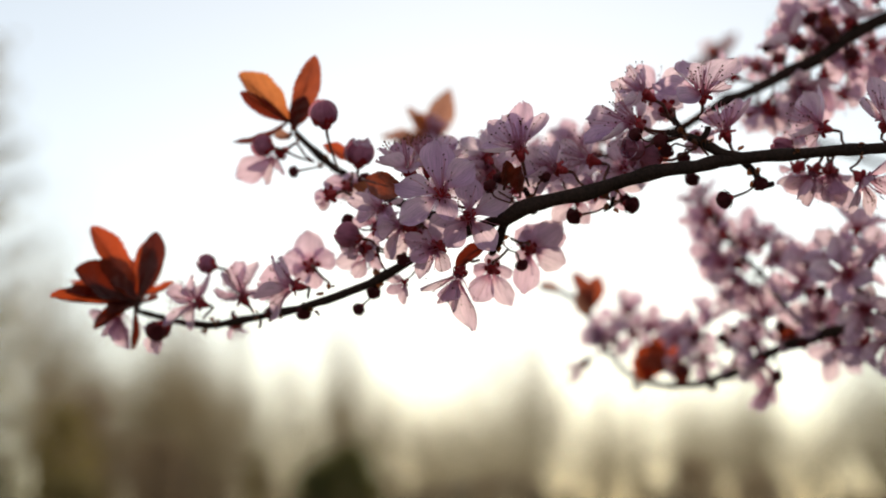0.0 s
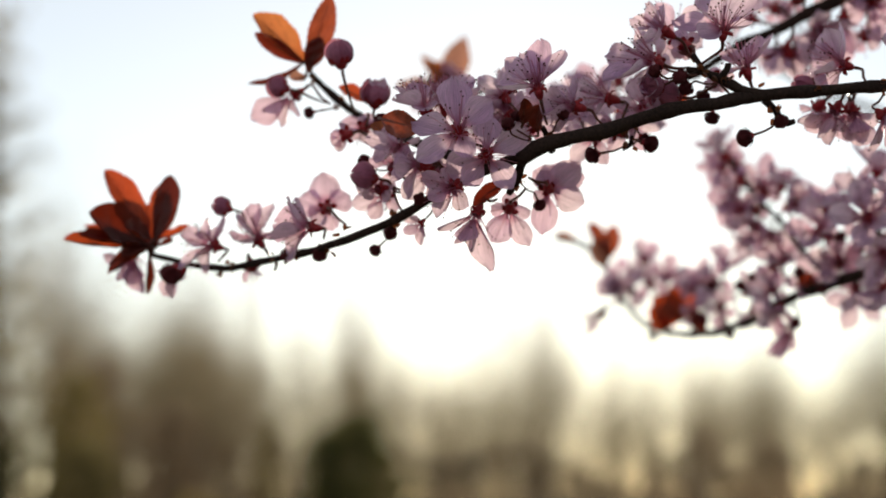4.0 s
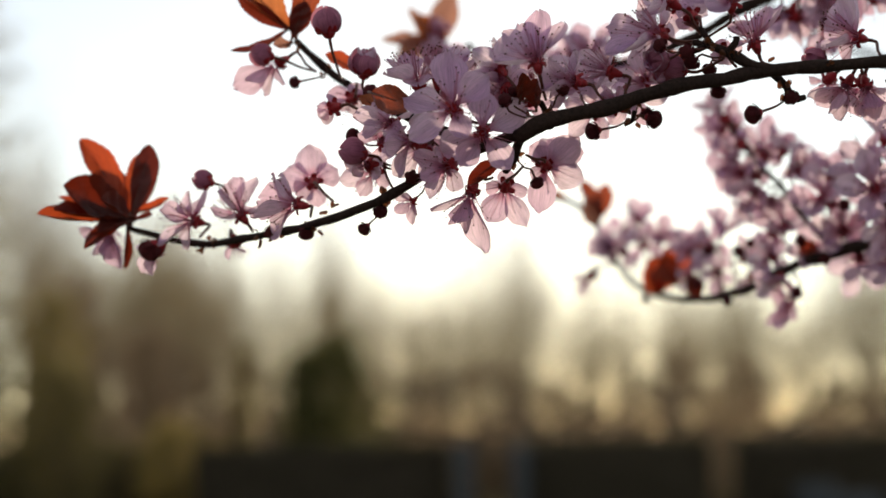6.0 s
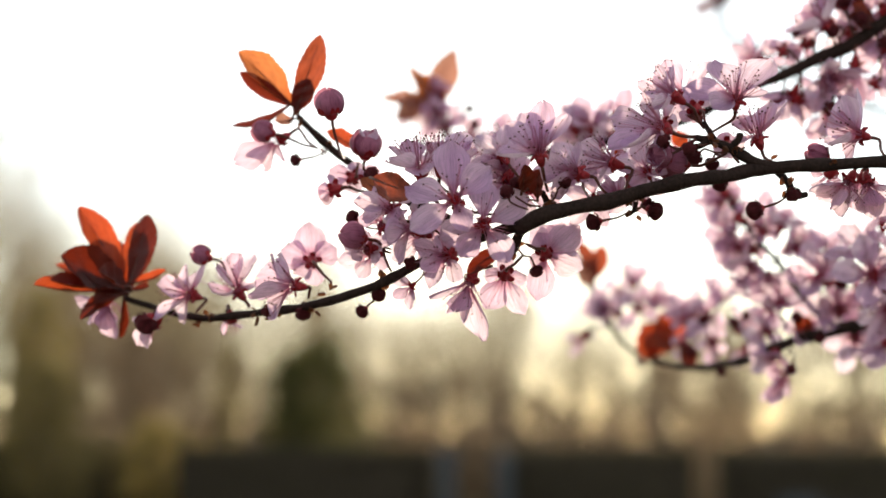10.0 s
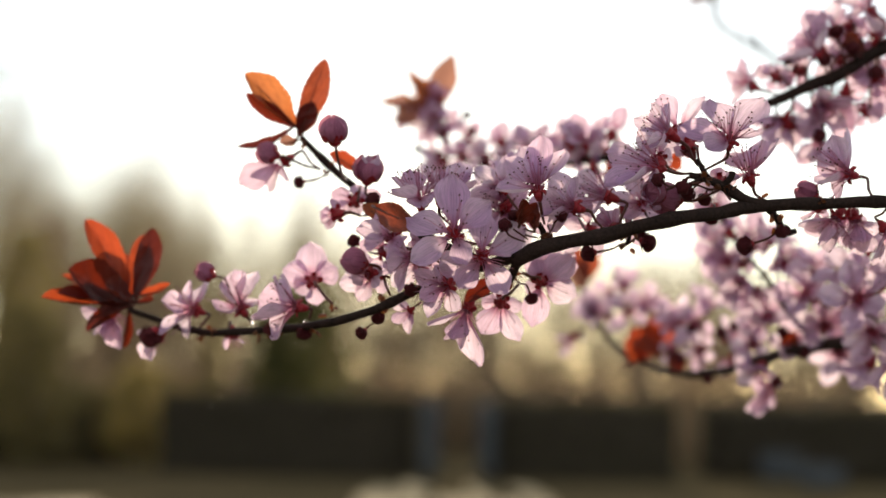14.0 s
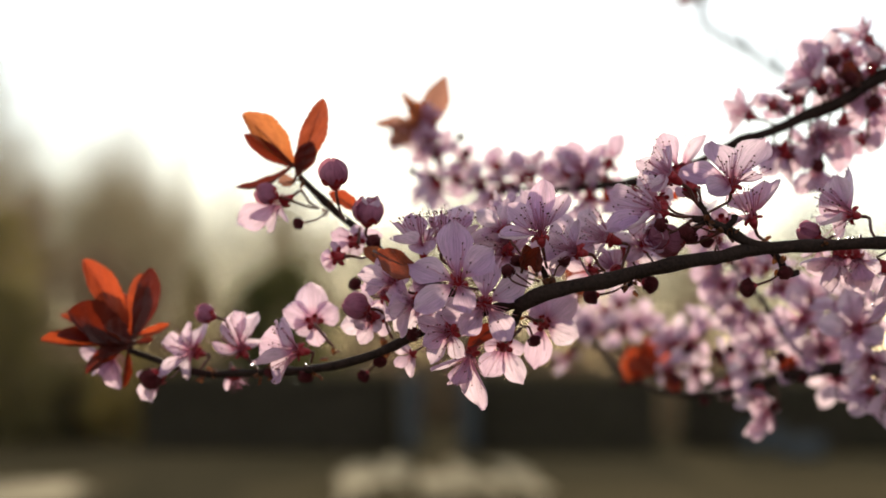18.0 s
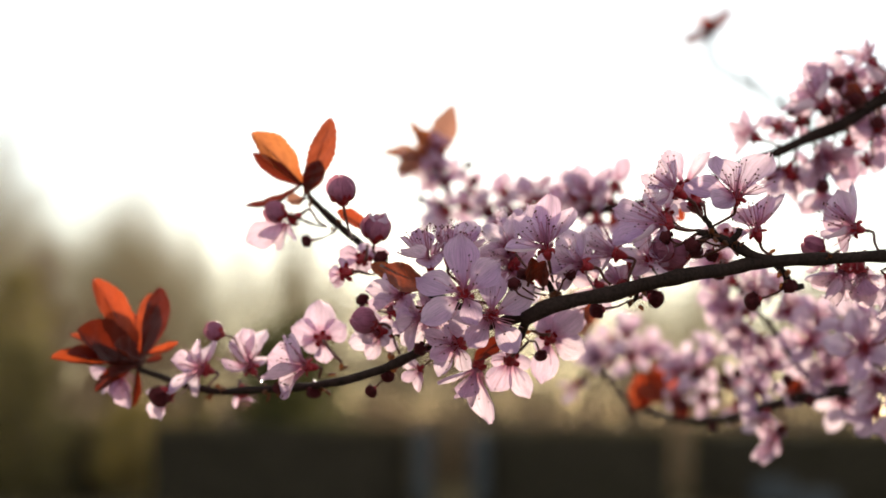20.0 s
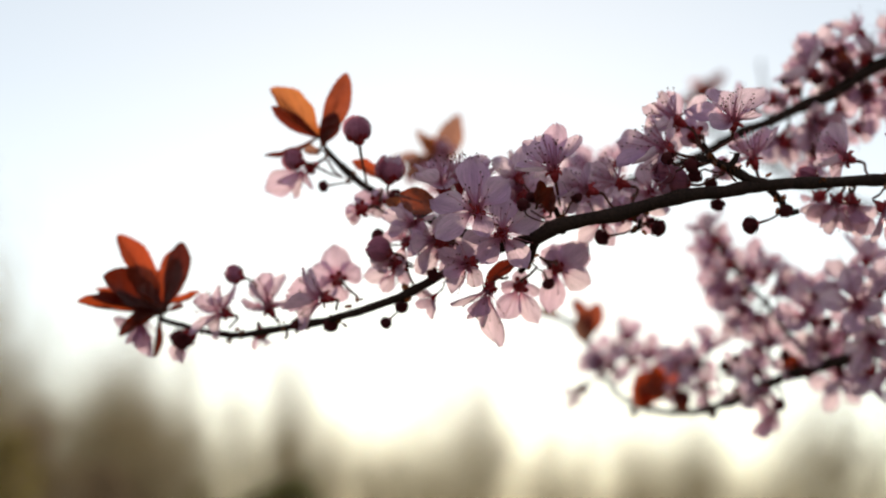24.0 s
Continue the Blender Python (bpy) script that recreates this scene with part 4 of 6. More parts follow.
bloom(front, (0.0747, -0.0380, 1.6874), (0.00, -0.75, 0.66), (0.0695, -0.0290, 1.6799), [(0.0700, -0.0240, 1.6965), (0.0610, -0.0340, 1.6894), (0.0672, -0.0420, 1.6816), (0.0824, -0.0350, 1.6876), (0.0871, -0.0180, 1.6983)])
bloom(front, (0.0820, -0.0240, 1.6797), (-0.35, -0.45, 0.80), (0.0870, -0.0270, 1.6718), [(0.0881, -0.0180, 1.6879), (0.0921, -0.0160, 1.6866), (0.0763, -0.0180, 1.6839), (0.0763, -0.0280, 1.6770), (0.0837, -0.0120, 1.6876)])
bloom(front, (0.1093, -0.0200, 1.6807), (-0.85, -0.45, 0.10), (0.1149, -0.0260, 1.6740), [(0.1080, -0.0180, 1.6916), (0.1153, -0.0100, 1.6916), (0.1024, -0.0140, 1.6861), (0.1017, -0.0240, 1.6746), (0.1081, -0.0140, 1.6750)], tuft=1.10, wide=1.20)
bloom(front, (0.1084, -0.0100, 1.6694), (-0.50, -0.30, -0.80), (0.1075, -0.0240, 1.6722), [(0.0988, -0.0060, 1.6701), (0.1016, -0.0140, 1.6632), (0.1084, -0.0100, 1.6596), (0.1136, -0.0040, 1.6641), (0.1021, -0.0020, 1.6676)], tuft=0.75, wide=1.12)
bloom(front, (0.1141, -0.0090, 1.6689), (0.10, -0.40, -0.90), (0.1120, -0.0240, 1.6721), [(0.1155, -0.0090, 1.6591), (0.1112, -0.0050, 1.6628), (0.1206, -0.0050, 1.6629), (0.1208, -0.0070, 1.6691), (0.1159, -0.0150, 1.6646)], tuft=0.75, wide=1.12)
flower(front, (0.0659, 0.0000, 1.6945), (-0.10, 0.70, 0.70), 0.95, 0.9, (0.0703, -0.0220, 1.6816))
bud(front, "opening", (0.0601, -0.0220, 1.6727), (-0.97, -0.25, 0.05), 1.05, (0.0742, -0.0240, 1.6752))
bud(front, "dark", (0.0652, -0.0260, 1.6737), (-0.68, -0.46, -0.57), 0.6, (0.0742, -0.0240, 1.6755))
bud(front, "dark", (0.0706, -0.0200, 1.6726), (-0.30, -0.30, -0.90), 0.55, (0.0745, -0.0220, 1.6756))
bud(front, "dark", (0.0395, -0.0159, 1.6577), (-0.97, -0.10, -0.20), 0.68, (0.0492, -0.0120, 1.6609))
bud(front, "dark", (0.0568, -0.0115, 1.6613), (0.93, -0.21, -0.31), 0.74, (0.0498, -0.0120, 1.6609))
bud(front, "dark", (0.0551, -0.0060, 1.6637), (0.62, 0.25, -0.74), 0.5, (0.0508, -0.0100, 1.6622))
bud(front, "dark", (0.0810, -0.0228, 1.6602), (-0.94, -0.10, -0.31), 0.75, (0.0906, -0.0220, 1.6645))
bud(front, "dark", (0.0912, -0.0240, 1.6642), (0.10, -0.60, -0.80), 0.6, (0.0908, -0.0210, 1.6675))
bud(front, "pink", (0.0993, -0.0160, 1.6760), (-0.89, -0.32, 0.32), 0.8, (0.1160, -0.0200, 1.6739))
flower(front, (0.1206, -0.0200, 1.6656), (0.57, -0.46, -0.68), 0.95, 0.8, (0.1204, -0.0210, 1.6722))
flower(front, (0.1257, -0.0300, 1.6801), (0.11, -0.75, 0.65), 1.0, 0.85, (0.1292, -0.0220, 1.6741))
flower(front, (0.1332, -0.0300, 1.6682), (0.23, -0.79, -0.57), 1.0, 0.85, (0.1338, -0.0220, 1.6732))
bud(front, "dark", (0.0740, -0.0100, 1.6684), (-0.20, 0.00, -0.98), 0.6, (0.0755, -0.0160, 1.6699))

# front branch: brown bud scales at the nodes
scales(front, (-0.0307, 0.0040, 1.6410), 5)
scales(front, (-0.0164, -0.0020, 1.6427), 5)
scales(front, (-0.0353, 0.0080, 1.6368), 4)
scales(front, (-0.0461, 0.0170, 1.6367), 4)
scales(front, (-0.0527, 0.0220, 1.6363), 4)
scales(front, (-0.0663, 0.0360, 1.6358), 4)
scales(front, (-0.0706, 0.0380, 1.6331), 3)
scales(front, (-0.0340, 0.0340, 1.6839), 4)
scales(front, (-0.0414, 0.0320, 1.6927), 4)
scales(front, (-0.0170, 0.0120, 1.6717), 4)
scales(front, (0.0175, -0.0200, 1.6504), 5)
scales(front, (0.0282, -0.0240, 1.6613), 5)
scales(front, (0.0473, -0.0330, 1.6626), 5)
scales(front, (0.0499, -0.0200, 1.6605), 4)
scales(front, (0.0690, -0.0310, 1.6773), 6)
scales(front, (0.0747, -0.0310, 1.6750), 5)
scales(front, (0.0894, -0.0240, 1.6653), 5)
scales(front, (0.0850, -0.0300, 1.6710), 5)
scales(front, (0.1003, -0.0300, 1.6709), 4)
scales(front, (0.1182, -0.0300, 1.6726), 5)

# upper branch: wood
wood(upper, "limb", [(0.6000, 0.1600, 1.6200), (0.4800, 0.1300, 1.7600), (0.3600, 0.1000, 1.7900), (0.1978, 0.0700, 1.7598), (0.1654, 0.0700, 1.7441)], 0.007, 0.0026)
wood(upper, "limb", [(0.1690, 0.0700, 1.7459), (0.1531, 0.0710, 1.7378), (0.1386, 0.0720, 1.7309), (0.1234, 0.0750, 1.7222), (0.1095, 0.0780, 1.7163), (0.0945, 0.0860, 1.7108), (0.0811, 0.0950, 1.7042)], 0.0025, 0.0013)
wood(upper, "twig", [(0.0844, 0.0920, 1.7058), (0.0674, 0.1050, 1.7009), (0.0507, 0.1300, 1.7004), (0.0329, 0.1600, 1.7016), (0.0177, 0.1950, 1.7050), (0.0042, 0.2250, 1.7142), (-0.0048, 0.2400, 1.7303), (-0.0083, 0.2430, 1.7386)], 0.0014, 0.0006)

# upper branch: blossoms
bloom(upper, (0.0991, 0.0835, 1.7205), (-0.80, -0.30, 0.20), (0.1094, 0.0780, 1.7167), [(0.0918, 0.0835, 1.7265), (0.0931, 0.0855, 1.7189), (0.0939, 0.0835, 1.7128), (0.0992, 0.0875, 1.7299), (0.1045, 0.0895, 1.7275)], tuft=0.80)
bloom(upper, (0.1080, 0.0853, 1.7238), (-0.10, 0.90, 0.10), (0.1129, 0.0773, 1.7181), [(0.1013, 0.0853, 1.7265), (0.1051, 0.0883, 1.7301), (0.1060, 0.0853, 1.7195), (0.1137, 0.0883, 1.7206), (0.1108, 0.0853, 1.7279)], tuft=0.80)
bloom(upper, (0.1142, 0.0801, 1.7250), (-0.30, 0.90, 0.00), (0.1160, 0.0766, 1.7187), [(0.1086, 0.0801, 1.7231), (0.1102, 0.0821, 1.7192), (0.1184, 0.0801, 1.7291), (0.1178, 0.0821, 1.7184), (0.1120, 0.0801, 1.7295)], tuft=0.80)
bloom(upper, (0.1191, 0.0738, 1.7306), (-0.85, 0.10, 0.30), (0.1233, 0.0750, 1.7226), [(0.1101, 0.0738, 1.7344), (0.1114, 0.0768, 1.7289), (0.1146, 0.0768, 1.7406), (0.1117, 0.0708, 1.7246), (0.1165, 0.0698, 1.7240)], tuft=0.80)
bloom(upper, (0.1201, 0.0840, 1.7389), (0.00, 0.90, 0.40), (0.1225, 0.0752, 1.7230), [(0.1160, 0.0840, 1.7447), (0.1249, 0.0880, 1.7451), (0.1263, 0.0860, 1.7396), (0.1157, 0.0840, 1.7377), (0.1215, 0.0840, 1.7339)], tuft=0.80)
bloom(upper, (0.1351, 0.0727, 1.7445), (-0.70, 0.10, 0.60), (0.1371, 0.0723, 1.7306), [(0.1236, 0.0727, 1.7465), (0.1352, 0.0757, 1.7523), (0.1283, 0.0697, 1.7389), (0.1396, 0.0767, 1.7496), (0.1300, 0.0727, 1.7434)], tuft=0.80)
bloom(upper, (0.1311, 0.0818, 1.7401), (0.00, 0.90, 0.00), (0.1320, 0.0733, 1.7283), [(0.1276, 0.0818, 1.7441), (0.1367, 0.0848, 1.7436), (0.1342, 0.0818, 1.7357), (0.1296, 0.0848, 1.7365), (0.1320, 0.0818, 1.7453)], tuft=0.80)
bloom(upper, (0.1385, 0.0783, 1.7360), (0.00, 0.95, 0.00), (0.1380, 0.0721, 1.7311), [(0.1345, 0.0783, 1.7319), (0.1408, 0.0803, 1.7305), (0.1421, 0.0783, 1.7382), (0.1368, 0.0803, 1.7407)], tuft=0.80)
bloom(upper, (0.1280, 0.0803, 1.7285), (0.00, 0.90, -0.20), (0.1285, 0.0740, 1.7256), [(0.1240, 0.0803, 1.7299), (0.1325, 0.0823, 1.7292), (0.1259, 0.0803, 1.7248), (0.1307, 0.0823, 1.7251), (0.1273, 0.0803, 1.7329)], tuft=0.80)
bloom(upper, (0.1215, 0.0712, 1.7127), (-0.30, -0.80, -0.20), (0.1247, 0.0747, 1.7226), [(0.1159, 0.0682, 1.7113), (0.1182, 0.0712, 1.7070), (0.1255, 0.0682, 1.7089), (0.1258, 0.0712, 1.7142), (0.1207, 0.0712, 1.7167)], tuft=0.80, wide=1.20)
bloom(upper, (0.1285, 0.0740, 1.7168), (0.10, 0.50, -0.80), (0.1302, 0.0737, 1.7261), [(0.1245, 0.0740, 1.7124), (0.1351, 0.0770, 1.7154), (0.1315, 0.0740, 1.7056), (0.1273, 0.0770, 1.7008), (0.1231, 0.0740, 1.7163)], tuft=0.80)
bloom(upper, (0.1376, 0.0722, 1.7228), (0.00, 0.95, -0.10), (0.1375, 0.0722, 1.7296), [(0.1321, 0.0722, 1.7202), (0.1306, 0.0752, 1.7242), (0.1385, 0.0722, 1.7156), (0.1428, 0.0752, 1.7207), (0.1371, 0.0722, 1.7282)], tuft=0.80)
bloom(upper, (0.1202, 0.0757, 1.7024), (-0.10, 0.70, -0.70), (0.1174, 0.0763, 1.7191), [(0.1134, 0.0757, 1.6980), (0.1172, 0.0787, 1.6954), (0.1229, 0.0757, 1.6943), (0.1262, 0.0787, 1.7002), (0.1192, 0.0797, 1.7083)], tuft=0.80)
bloom(upper, (0.1119, 0.0816, 1.7073), (0.00, 0.90, -0.20), (0.1122, 0.0774, 1.7170), [(0.1072, 0.0816, 1.7098), (0.1107, 0.0846, 1.7021), (0.1168, 0.0816, 1.7077), (0.1147, 0.0846, 1.7124)], tuft=0.80)
bloom(upper, (0.1055, 0.0867, 1.7077), (-0.20, 0.80, -0.30), (0.1078, 0.0789, 1.7157), [(0.1000, 0.0867, 1.7110), (0.1068, 0.0897, 1.7033), (0.1105, 0.0867, 1.7107), (0.1028, 0.0867, 1.7051)], tuft=0.80)
bloom(upper, (0.1363, 0.0808, 1.7126), (0.00, 0.90, -0.10), (0.1351, 0.0727, 1.7279), [(0.1412, 0.0808, 1.7156), (0.1430, 0.0838, 1.7097), (0.1336, 0.0808, 1.7078), (0.1321, 0.0838, 1.7147)], tuft=0.80)
bloom(upper, (0.1460, 0.0715, 1.7441), (-0.30, -0.60, 0.50), (0.1495, 0.0713, 1.7360), [(0.1406, 0.0715, 1.7476), (0.1442, 0.0715, 1.7386), (0.1513, 0.0715, 1.7423), (0.1478, 0.0715, 1.7504), (0.1424, 0.0715, 1.7413)], tuft=0.80)
bloom(upper, (0.1494, 0.0713, 1.7242), (-0.20, 0.70, -0.50), (0.1512, 0.0711, 1.7365), [(0.1441, 0.0713, 1.7224), (0.1476, 0.0713, 1.7170), (0.1548, 0.0713, 1.7225), (0.1512, 0.0713, 1.7297)], tuft=0.80)
bud(upper, "dark", (0.1248, 0.0716, 1.7370), (-0.30, -0.20, 0.80), 0.68, (0.1320, 0.0733, 1.7279))
bud(upper, "dark", (0.1181, 0.0740, 1.7073), (0.10, -0.30, -0.90), 0.56, (0.1181, 0.0761, 1.7191))
bud(upper, "dark", (0.1103, 0.0747, 1.7279), (-0.50, -0.30, 0.60), 0.50, (0.1147, 0.0769, 1.7182))
bud(upper, "dark", (0.1204, 0.0694, 1.7272), (-0.20, -0.60, 0.40), 0.62, (0.1242, 0.0748, 1.7226))
bud(upper, "dark", (0.1366, 0.0661, 1.7230), (0.10, -0.80, -0.30), 0.62, (0.1371, 0.0723, 1.7296))
bud(upper, "dark", (0.1293, 0.0676, 1.7310), (0.10, -0.80, 0.40), 0.62, (0.1320, 0.0733, 1.7270))
bud(upper, "dark", (0.1199, 0.0716, 1.7032), (0.10, -0.80, -0.30), 0.62, (0.1181, 0.0761, 1.7182))
leaf(upper, (0.1311, 0.0693, 1.7313), (0.1268, 0.0693, 1.7357), 0.0055, (0.2, -0.8, 0.4), 0.30, 0.10, 3)
leaf(upper, (0.1351, 0.0727, 1.7293), (0.1264, 0.0727, 1.7325), 0.0085, (0.1, -0.8, 0.5), 0.30, 0.10, 1)
bloom(upper, (0.0573, 0.1225, 1.7021), (-0.20, 0.90, 0.20), (0.0578, 0.1195, 1.6995), [(0.0516, 0.1225, 1.6985), (0.0615, 0.1255, 1.6958), (0.0639, 0.1225, 1.7014), (0.0553, 0.1255, 1.7082), (0.0496, 0.1225, 1.7039)], tuft=0.80)
bloom(upper, (0.0581, 0.1190, 1.7083), (0.20, 0.60, 0.60), (0.0572, 0.1205, 1.7004), [(0.0651, 0.1220, 1.7184), (0.0543, 0.1190, 1.7121), (0.0533, 0.1210, 1.7069), (0.0601, 0.1190, 1.7041)], tuft=0.80)
bud(upper, "pink", (0.0462, 0.1333, 1.7077), (0.10, -0.20, 0.95), 0.94, (0.0462, 0.1379, 1.7006))
bloom(upper, (0.0423, 0.1445, 1.7068), (-0.40, -0.60, 0.50), (0.0428, 0.1436, 1.7011), [(0.0430, 0.1445, 1.7176), (0.0368, 0.1465, 1.7101), (0.0387, 0.1445, 1.7004), (0.0485, 0.1475, 1.7019), (0.0343, 0.1445, 1.7063)], tuft=0.80)
bloom(upper, (0.0310, 0.1648, 1.7066), (-0.40, -0.70, 0.40), (0.0314, 0.1639, 1.7020), [(0.0276, 0.1648, 1.7177), (0.0237, 0.1678, 1.7088), (0.0290, 0.1648, 1.6988), (0.0369, 0.1678, 1.7016), (0.0363, 0.1648, 1.7112)], tuft=0.80)
bloom(upper, (0.0250, 0.1786, 1.7053), (-0.50, -0.60, 0.20), (0.0245, 0.1799, 1.7035), [(0.0200, 0.1786, 1.7099), (0.0193, 0.1816, 1.7013), (0.0247, 0.1786, 1.6986), (0.0315, 0.1816, 1.7057), (0.0244, 0.1786, 1.7116)], tuft=0.80)
bloom(upper, (0.0227, 0.1838, 1.7125), (-0.20, 0.80, 0.40), (0.0235, 0.1820, 1.7037), [(0.0247, 0.1838, 1.7214), (0.0169, 0.1868, 1.7140), (0.0215, 0.1838, 1.7057), (0.0295, 0.1868, 1.7129), (0.0180, 0.1838, 1.7184)], tuft=0.80)
bloom(upper, (0.0168, 0.1968, 1.7082), (-0.50, -0.70, 0.20), (0.0173, 0.1959, 1.7051), [(0.0121, 0.1968, 1.7129), (0.0122, 0.1998, 1.7037), (0.0190, 0.1968, 1.7013), (0.0238, 0.1998, 1.7098), (0.0176, 0.1968, 1.7159)], tuft=0.80)
bloom(upper, (0.0082, 0.2162, 1.7108), (-0.20, 0.90, -0.10), (0.0090, 0.2144, 1.7102), [(0.0025, 0.2162, 1.7147), (0.0039, 0.2192, 1.7044), (0.0109, 0.2162, 1.7029), (0.0146, 0.2192, 1.7129), (0.0086, 0.2162, 1.7183)], tuft=0.80)
bloom(upper, (-0.0013, 0.2344, 1.7124), (-0.50, -0.70, 0.00), (0.0043, 0.2245, 1.7137), [(-0.0074, 0.2344, 1.7150), (-0.0058, 0.2374, 1.7070), (0.0024, 0.2344, 1.7043), (0.0036, 0.2374, 1.7157), (-0.0027, 0.2344, 1.7187)], tuft=0.80)
bloom(upper, (-0.0044, 0.2396, 1.7088), (-0.30, 0.50, -0.70), (0.0030, 0.2269, 1.7135), [(-0.0093, 0.2396, 1.7051), (-0.0057, 0.2426, 1.7013), (0.0015, 0.2396, 1.7038), (-0.0085, 0.2426, 1.7113)], tuft=0.80)
bloom(upper, (0.0008, 0.2306, 1.7215), (-0.40, -0.80, 0.20), (0.0021, 0.2284, 1.7163), [(-0.0042, 0.2306, 1.7259), (-0.0052, 0.2336, 1.7181), (0.0035, 0.2306, 1.7157), (0.0068, 0.2336, 1.7237)], tuft=0.80)
bloom(upper, (0.0498, 0.1315, 1.7013), (-0.20, -0.80, -0.10), (0.0503, 0.1306, 1.7002), [(0.0449, 0.1315, 1.7026), (0.0481, 0.1345, 1.6960), (0.0547, 0.1315, 1.6968), (0.0533, 0.1345, 1.7050), (0.0488, 0.1315, 1.7060)], tuft=0.80)
bloom(upper, (0.0374, 0.1527, 1.7005), (-0.20, -0.70, -0.40), (0.0380, 0.1518, 1.7012), [(0.0324, 0.1527, 1.7014), (0.0356, 0.1557, 1.6956), (0.0425, 0.1527, 1.6965), (0.0427, 0.1557, 1.7038)], tuft=0.80)
bud(upper, "dark", (-0.0003, 0.2265, 1.7116), (-0.10, -0.90, 0.20), 0.56, (0.0043, 0.2245, 1.7137))
bud(upper, "dark", (0.0279, 0.1652, 1.7035), (-0.10, -0.90, 0.20), 0.50, (0.0292, 0.1691, 1.7024))
bud(upper, "dark", (0.0165, 0.1913, 1.7057), (-0.10, -0.90, 0.20), 0.50, (0.0173, 0.1959, 1.7051))
leaf(upper, (0.0785, 0.0966, 1.6988), (0.0739, 0.0966, 1.6950), 0.0080, (0.2, -0.8, 0.3), 0.30, 0.10, 3)
leaf(upper, (0.0567, 0.1212, 1.6950), (0.0605, 0.1212, 1.6980), 0.0070, (0.2, -0.8, 0.3), 0.30, 0.10, 3)
leaf(upper, (-0.0067, 0.2420, 1.7308), (0.0046, 0.2430, 1.7560), 0.0120, (0.4, -0.85, 0.1), 0.30, 0.10, 2)
leaf(upper, (-0.0020, 0.2420, 1.7336), (-0.0252, 0.2360, 1.7344), 0.0095, (0, -0.8, 0.6), 0.30, -0.10, 2)
leaf(upper, (-0.0050, 0.2430, 1.7376), (-0.0142, 0.2470, 1.7497), 0.0048, (-0.5, -0.8, 0.3), 0.30, -0.10, 2)
leaf(upper, (-0.0043, 0.2400, 1.7352), (-0.0185, 0.2300, 1.7243), 0.0105, (0.2, -0.8, 0.5), 0.30, 0.10, 2)
leaf(upper, (-0.0015, 0.2360, 1.7288), (-0.0102, 0.2360, 1.7441), 0.0100, (0.2, -0.9, 0.3), 0.30, 0.10, 0)
bud(upper, "dark", (0.0104, 0.2250, 1.7286), (0.50, -0.20, 0.50), 0.55, (0.0063, 0.2250, 1.7227))
bud(upper, "dark", (0.0122, 0.2150, 1.7208), (0.70, -0.20, 0.30), 0.60, (0.0062, 0.2150, 1.7155))
bud(upper, "dark", (-0.0092, 0.2250, 1.7145), (-0.80, -0.20, 0.20), 0.50, (0.0008, 0.2200, 1.7137))
bloom(upper, (-0.0011, 0.2350, 1.7355), (-0.30, -0.80, 0.40), (0.0007, 0.2280, 1.7230), [(-0.0039, 0.2350, 1.7434), (0.0029, 0.2380, 1.7393), (-0.0049, 0.2320, 1.7317), (0.0008, 0.2380, 1.7291), (-0.0079, 0.2370, 1.7368)], tuft=0.80)
bloom(upper, (-0.0026, 0.2300, 1.7270), (-0.30, -0.90, -0.10), (0.0019, 0.2260, 1.7199), [(-0.0094, 0.2300, 1.7298), (-0.0064, 0.2330, 1.7228), (0.0019, 0.2320, 1.7234), (0.0029, 0.2320, 1.7311), (-0.0034, 0.2300, 1.7337)], tuft=0.80)
flower(upper, (0.1184, 0.0700, 1.7294), (-0.72, -0.24, 0.66), 1.02, 0.75, (0.1252, 0.0750, 1.7230))
flower(upper, (0.1244, 0.0780, 1.7381), (-0.35, 0.46, 0.81), 0.867, 0.8, (0.1286, 0.0740, 1.7252))
flower(upper, (0.1320, 0.0800, 1.7332), (0.22, 0.87, 0.44), 0.918, 0.9, (0.1320, 0.0730, 1.7279))
flower(upper, (0.1378, 0.0700, 1.7356), (0.37, -0.37, 0.86), 0.918, 0.8, (0.1425, 0.0720, 1.7324))
flower(upper, (0.1102, 0.0820, 1.7091), (-0.33, 0.55, -0.77), 0.969, 0.9, (0.1131, 0.0780, 1.7174))
flower(upper, (0.1191, 0.0700, 1.7126), (0.11, -0.75, -0.65), 0.918, 0.85, (0.1218, 0.0760, 1.7209))
flower(upper, (0.1376, 0.0740, 1.7216), (0.10, 0.94, -0.31), 1.02, 0.95, (0.1389, 0.0720, 1.7305))
flower(upper, (0.1228, 0.0900, 1.7031), (-0.10, 0.31, -0.94), 0.867, 0.75, (0.1167, 0.0780, 1.7184))
flower(upper, (0.1302, 0.0900, 1.7321), (-0.10, 0.99, 0.10), 0.918, 0.95, (0.1304, 0.0740, 1.7262))
flower(upper, (0.1191, 0.0900, 1.7116), (-0.23, 0.79, -0.57), 0.918, 0.9, (0.1184, 0.0770, 1.7192))
flower(upper, (0.1522, 0.0750, 1.7211), (0.25, 0.74, -0.62), 1.02, 0.9, (0.1531, 0.0710, 1.7378))
flower(upper, (0.1462, 0.0800, 1.7290), (0.33, 0.88, -0.33), 0.969, 0.9, (0.1459, 0.0710, 1.7346))
flower(upper, (0.1644, 0.0800, 1.7292), (0.11, 0.53, -0.84), 1.02, 0.85, (0.1618, 0.0700, 1.7419))
flower(upper, (0.0489, 0.1200, 1.7054), (-0.23, -0.57, 0.79), 0.969, 0.8, (0.0542, 0.1250, 1.7001))
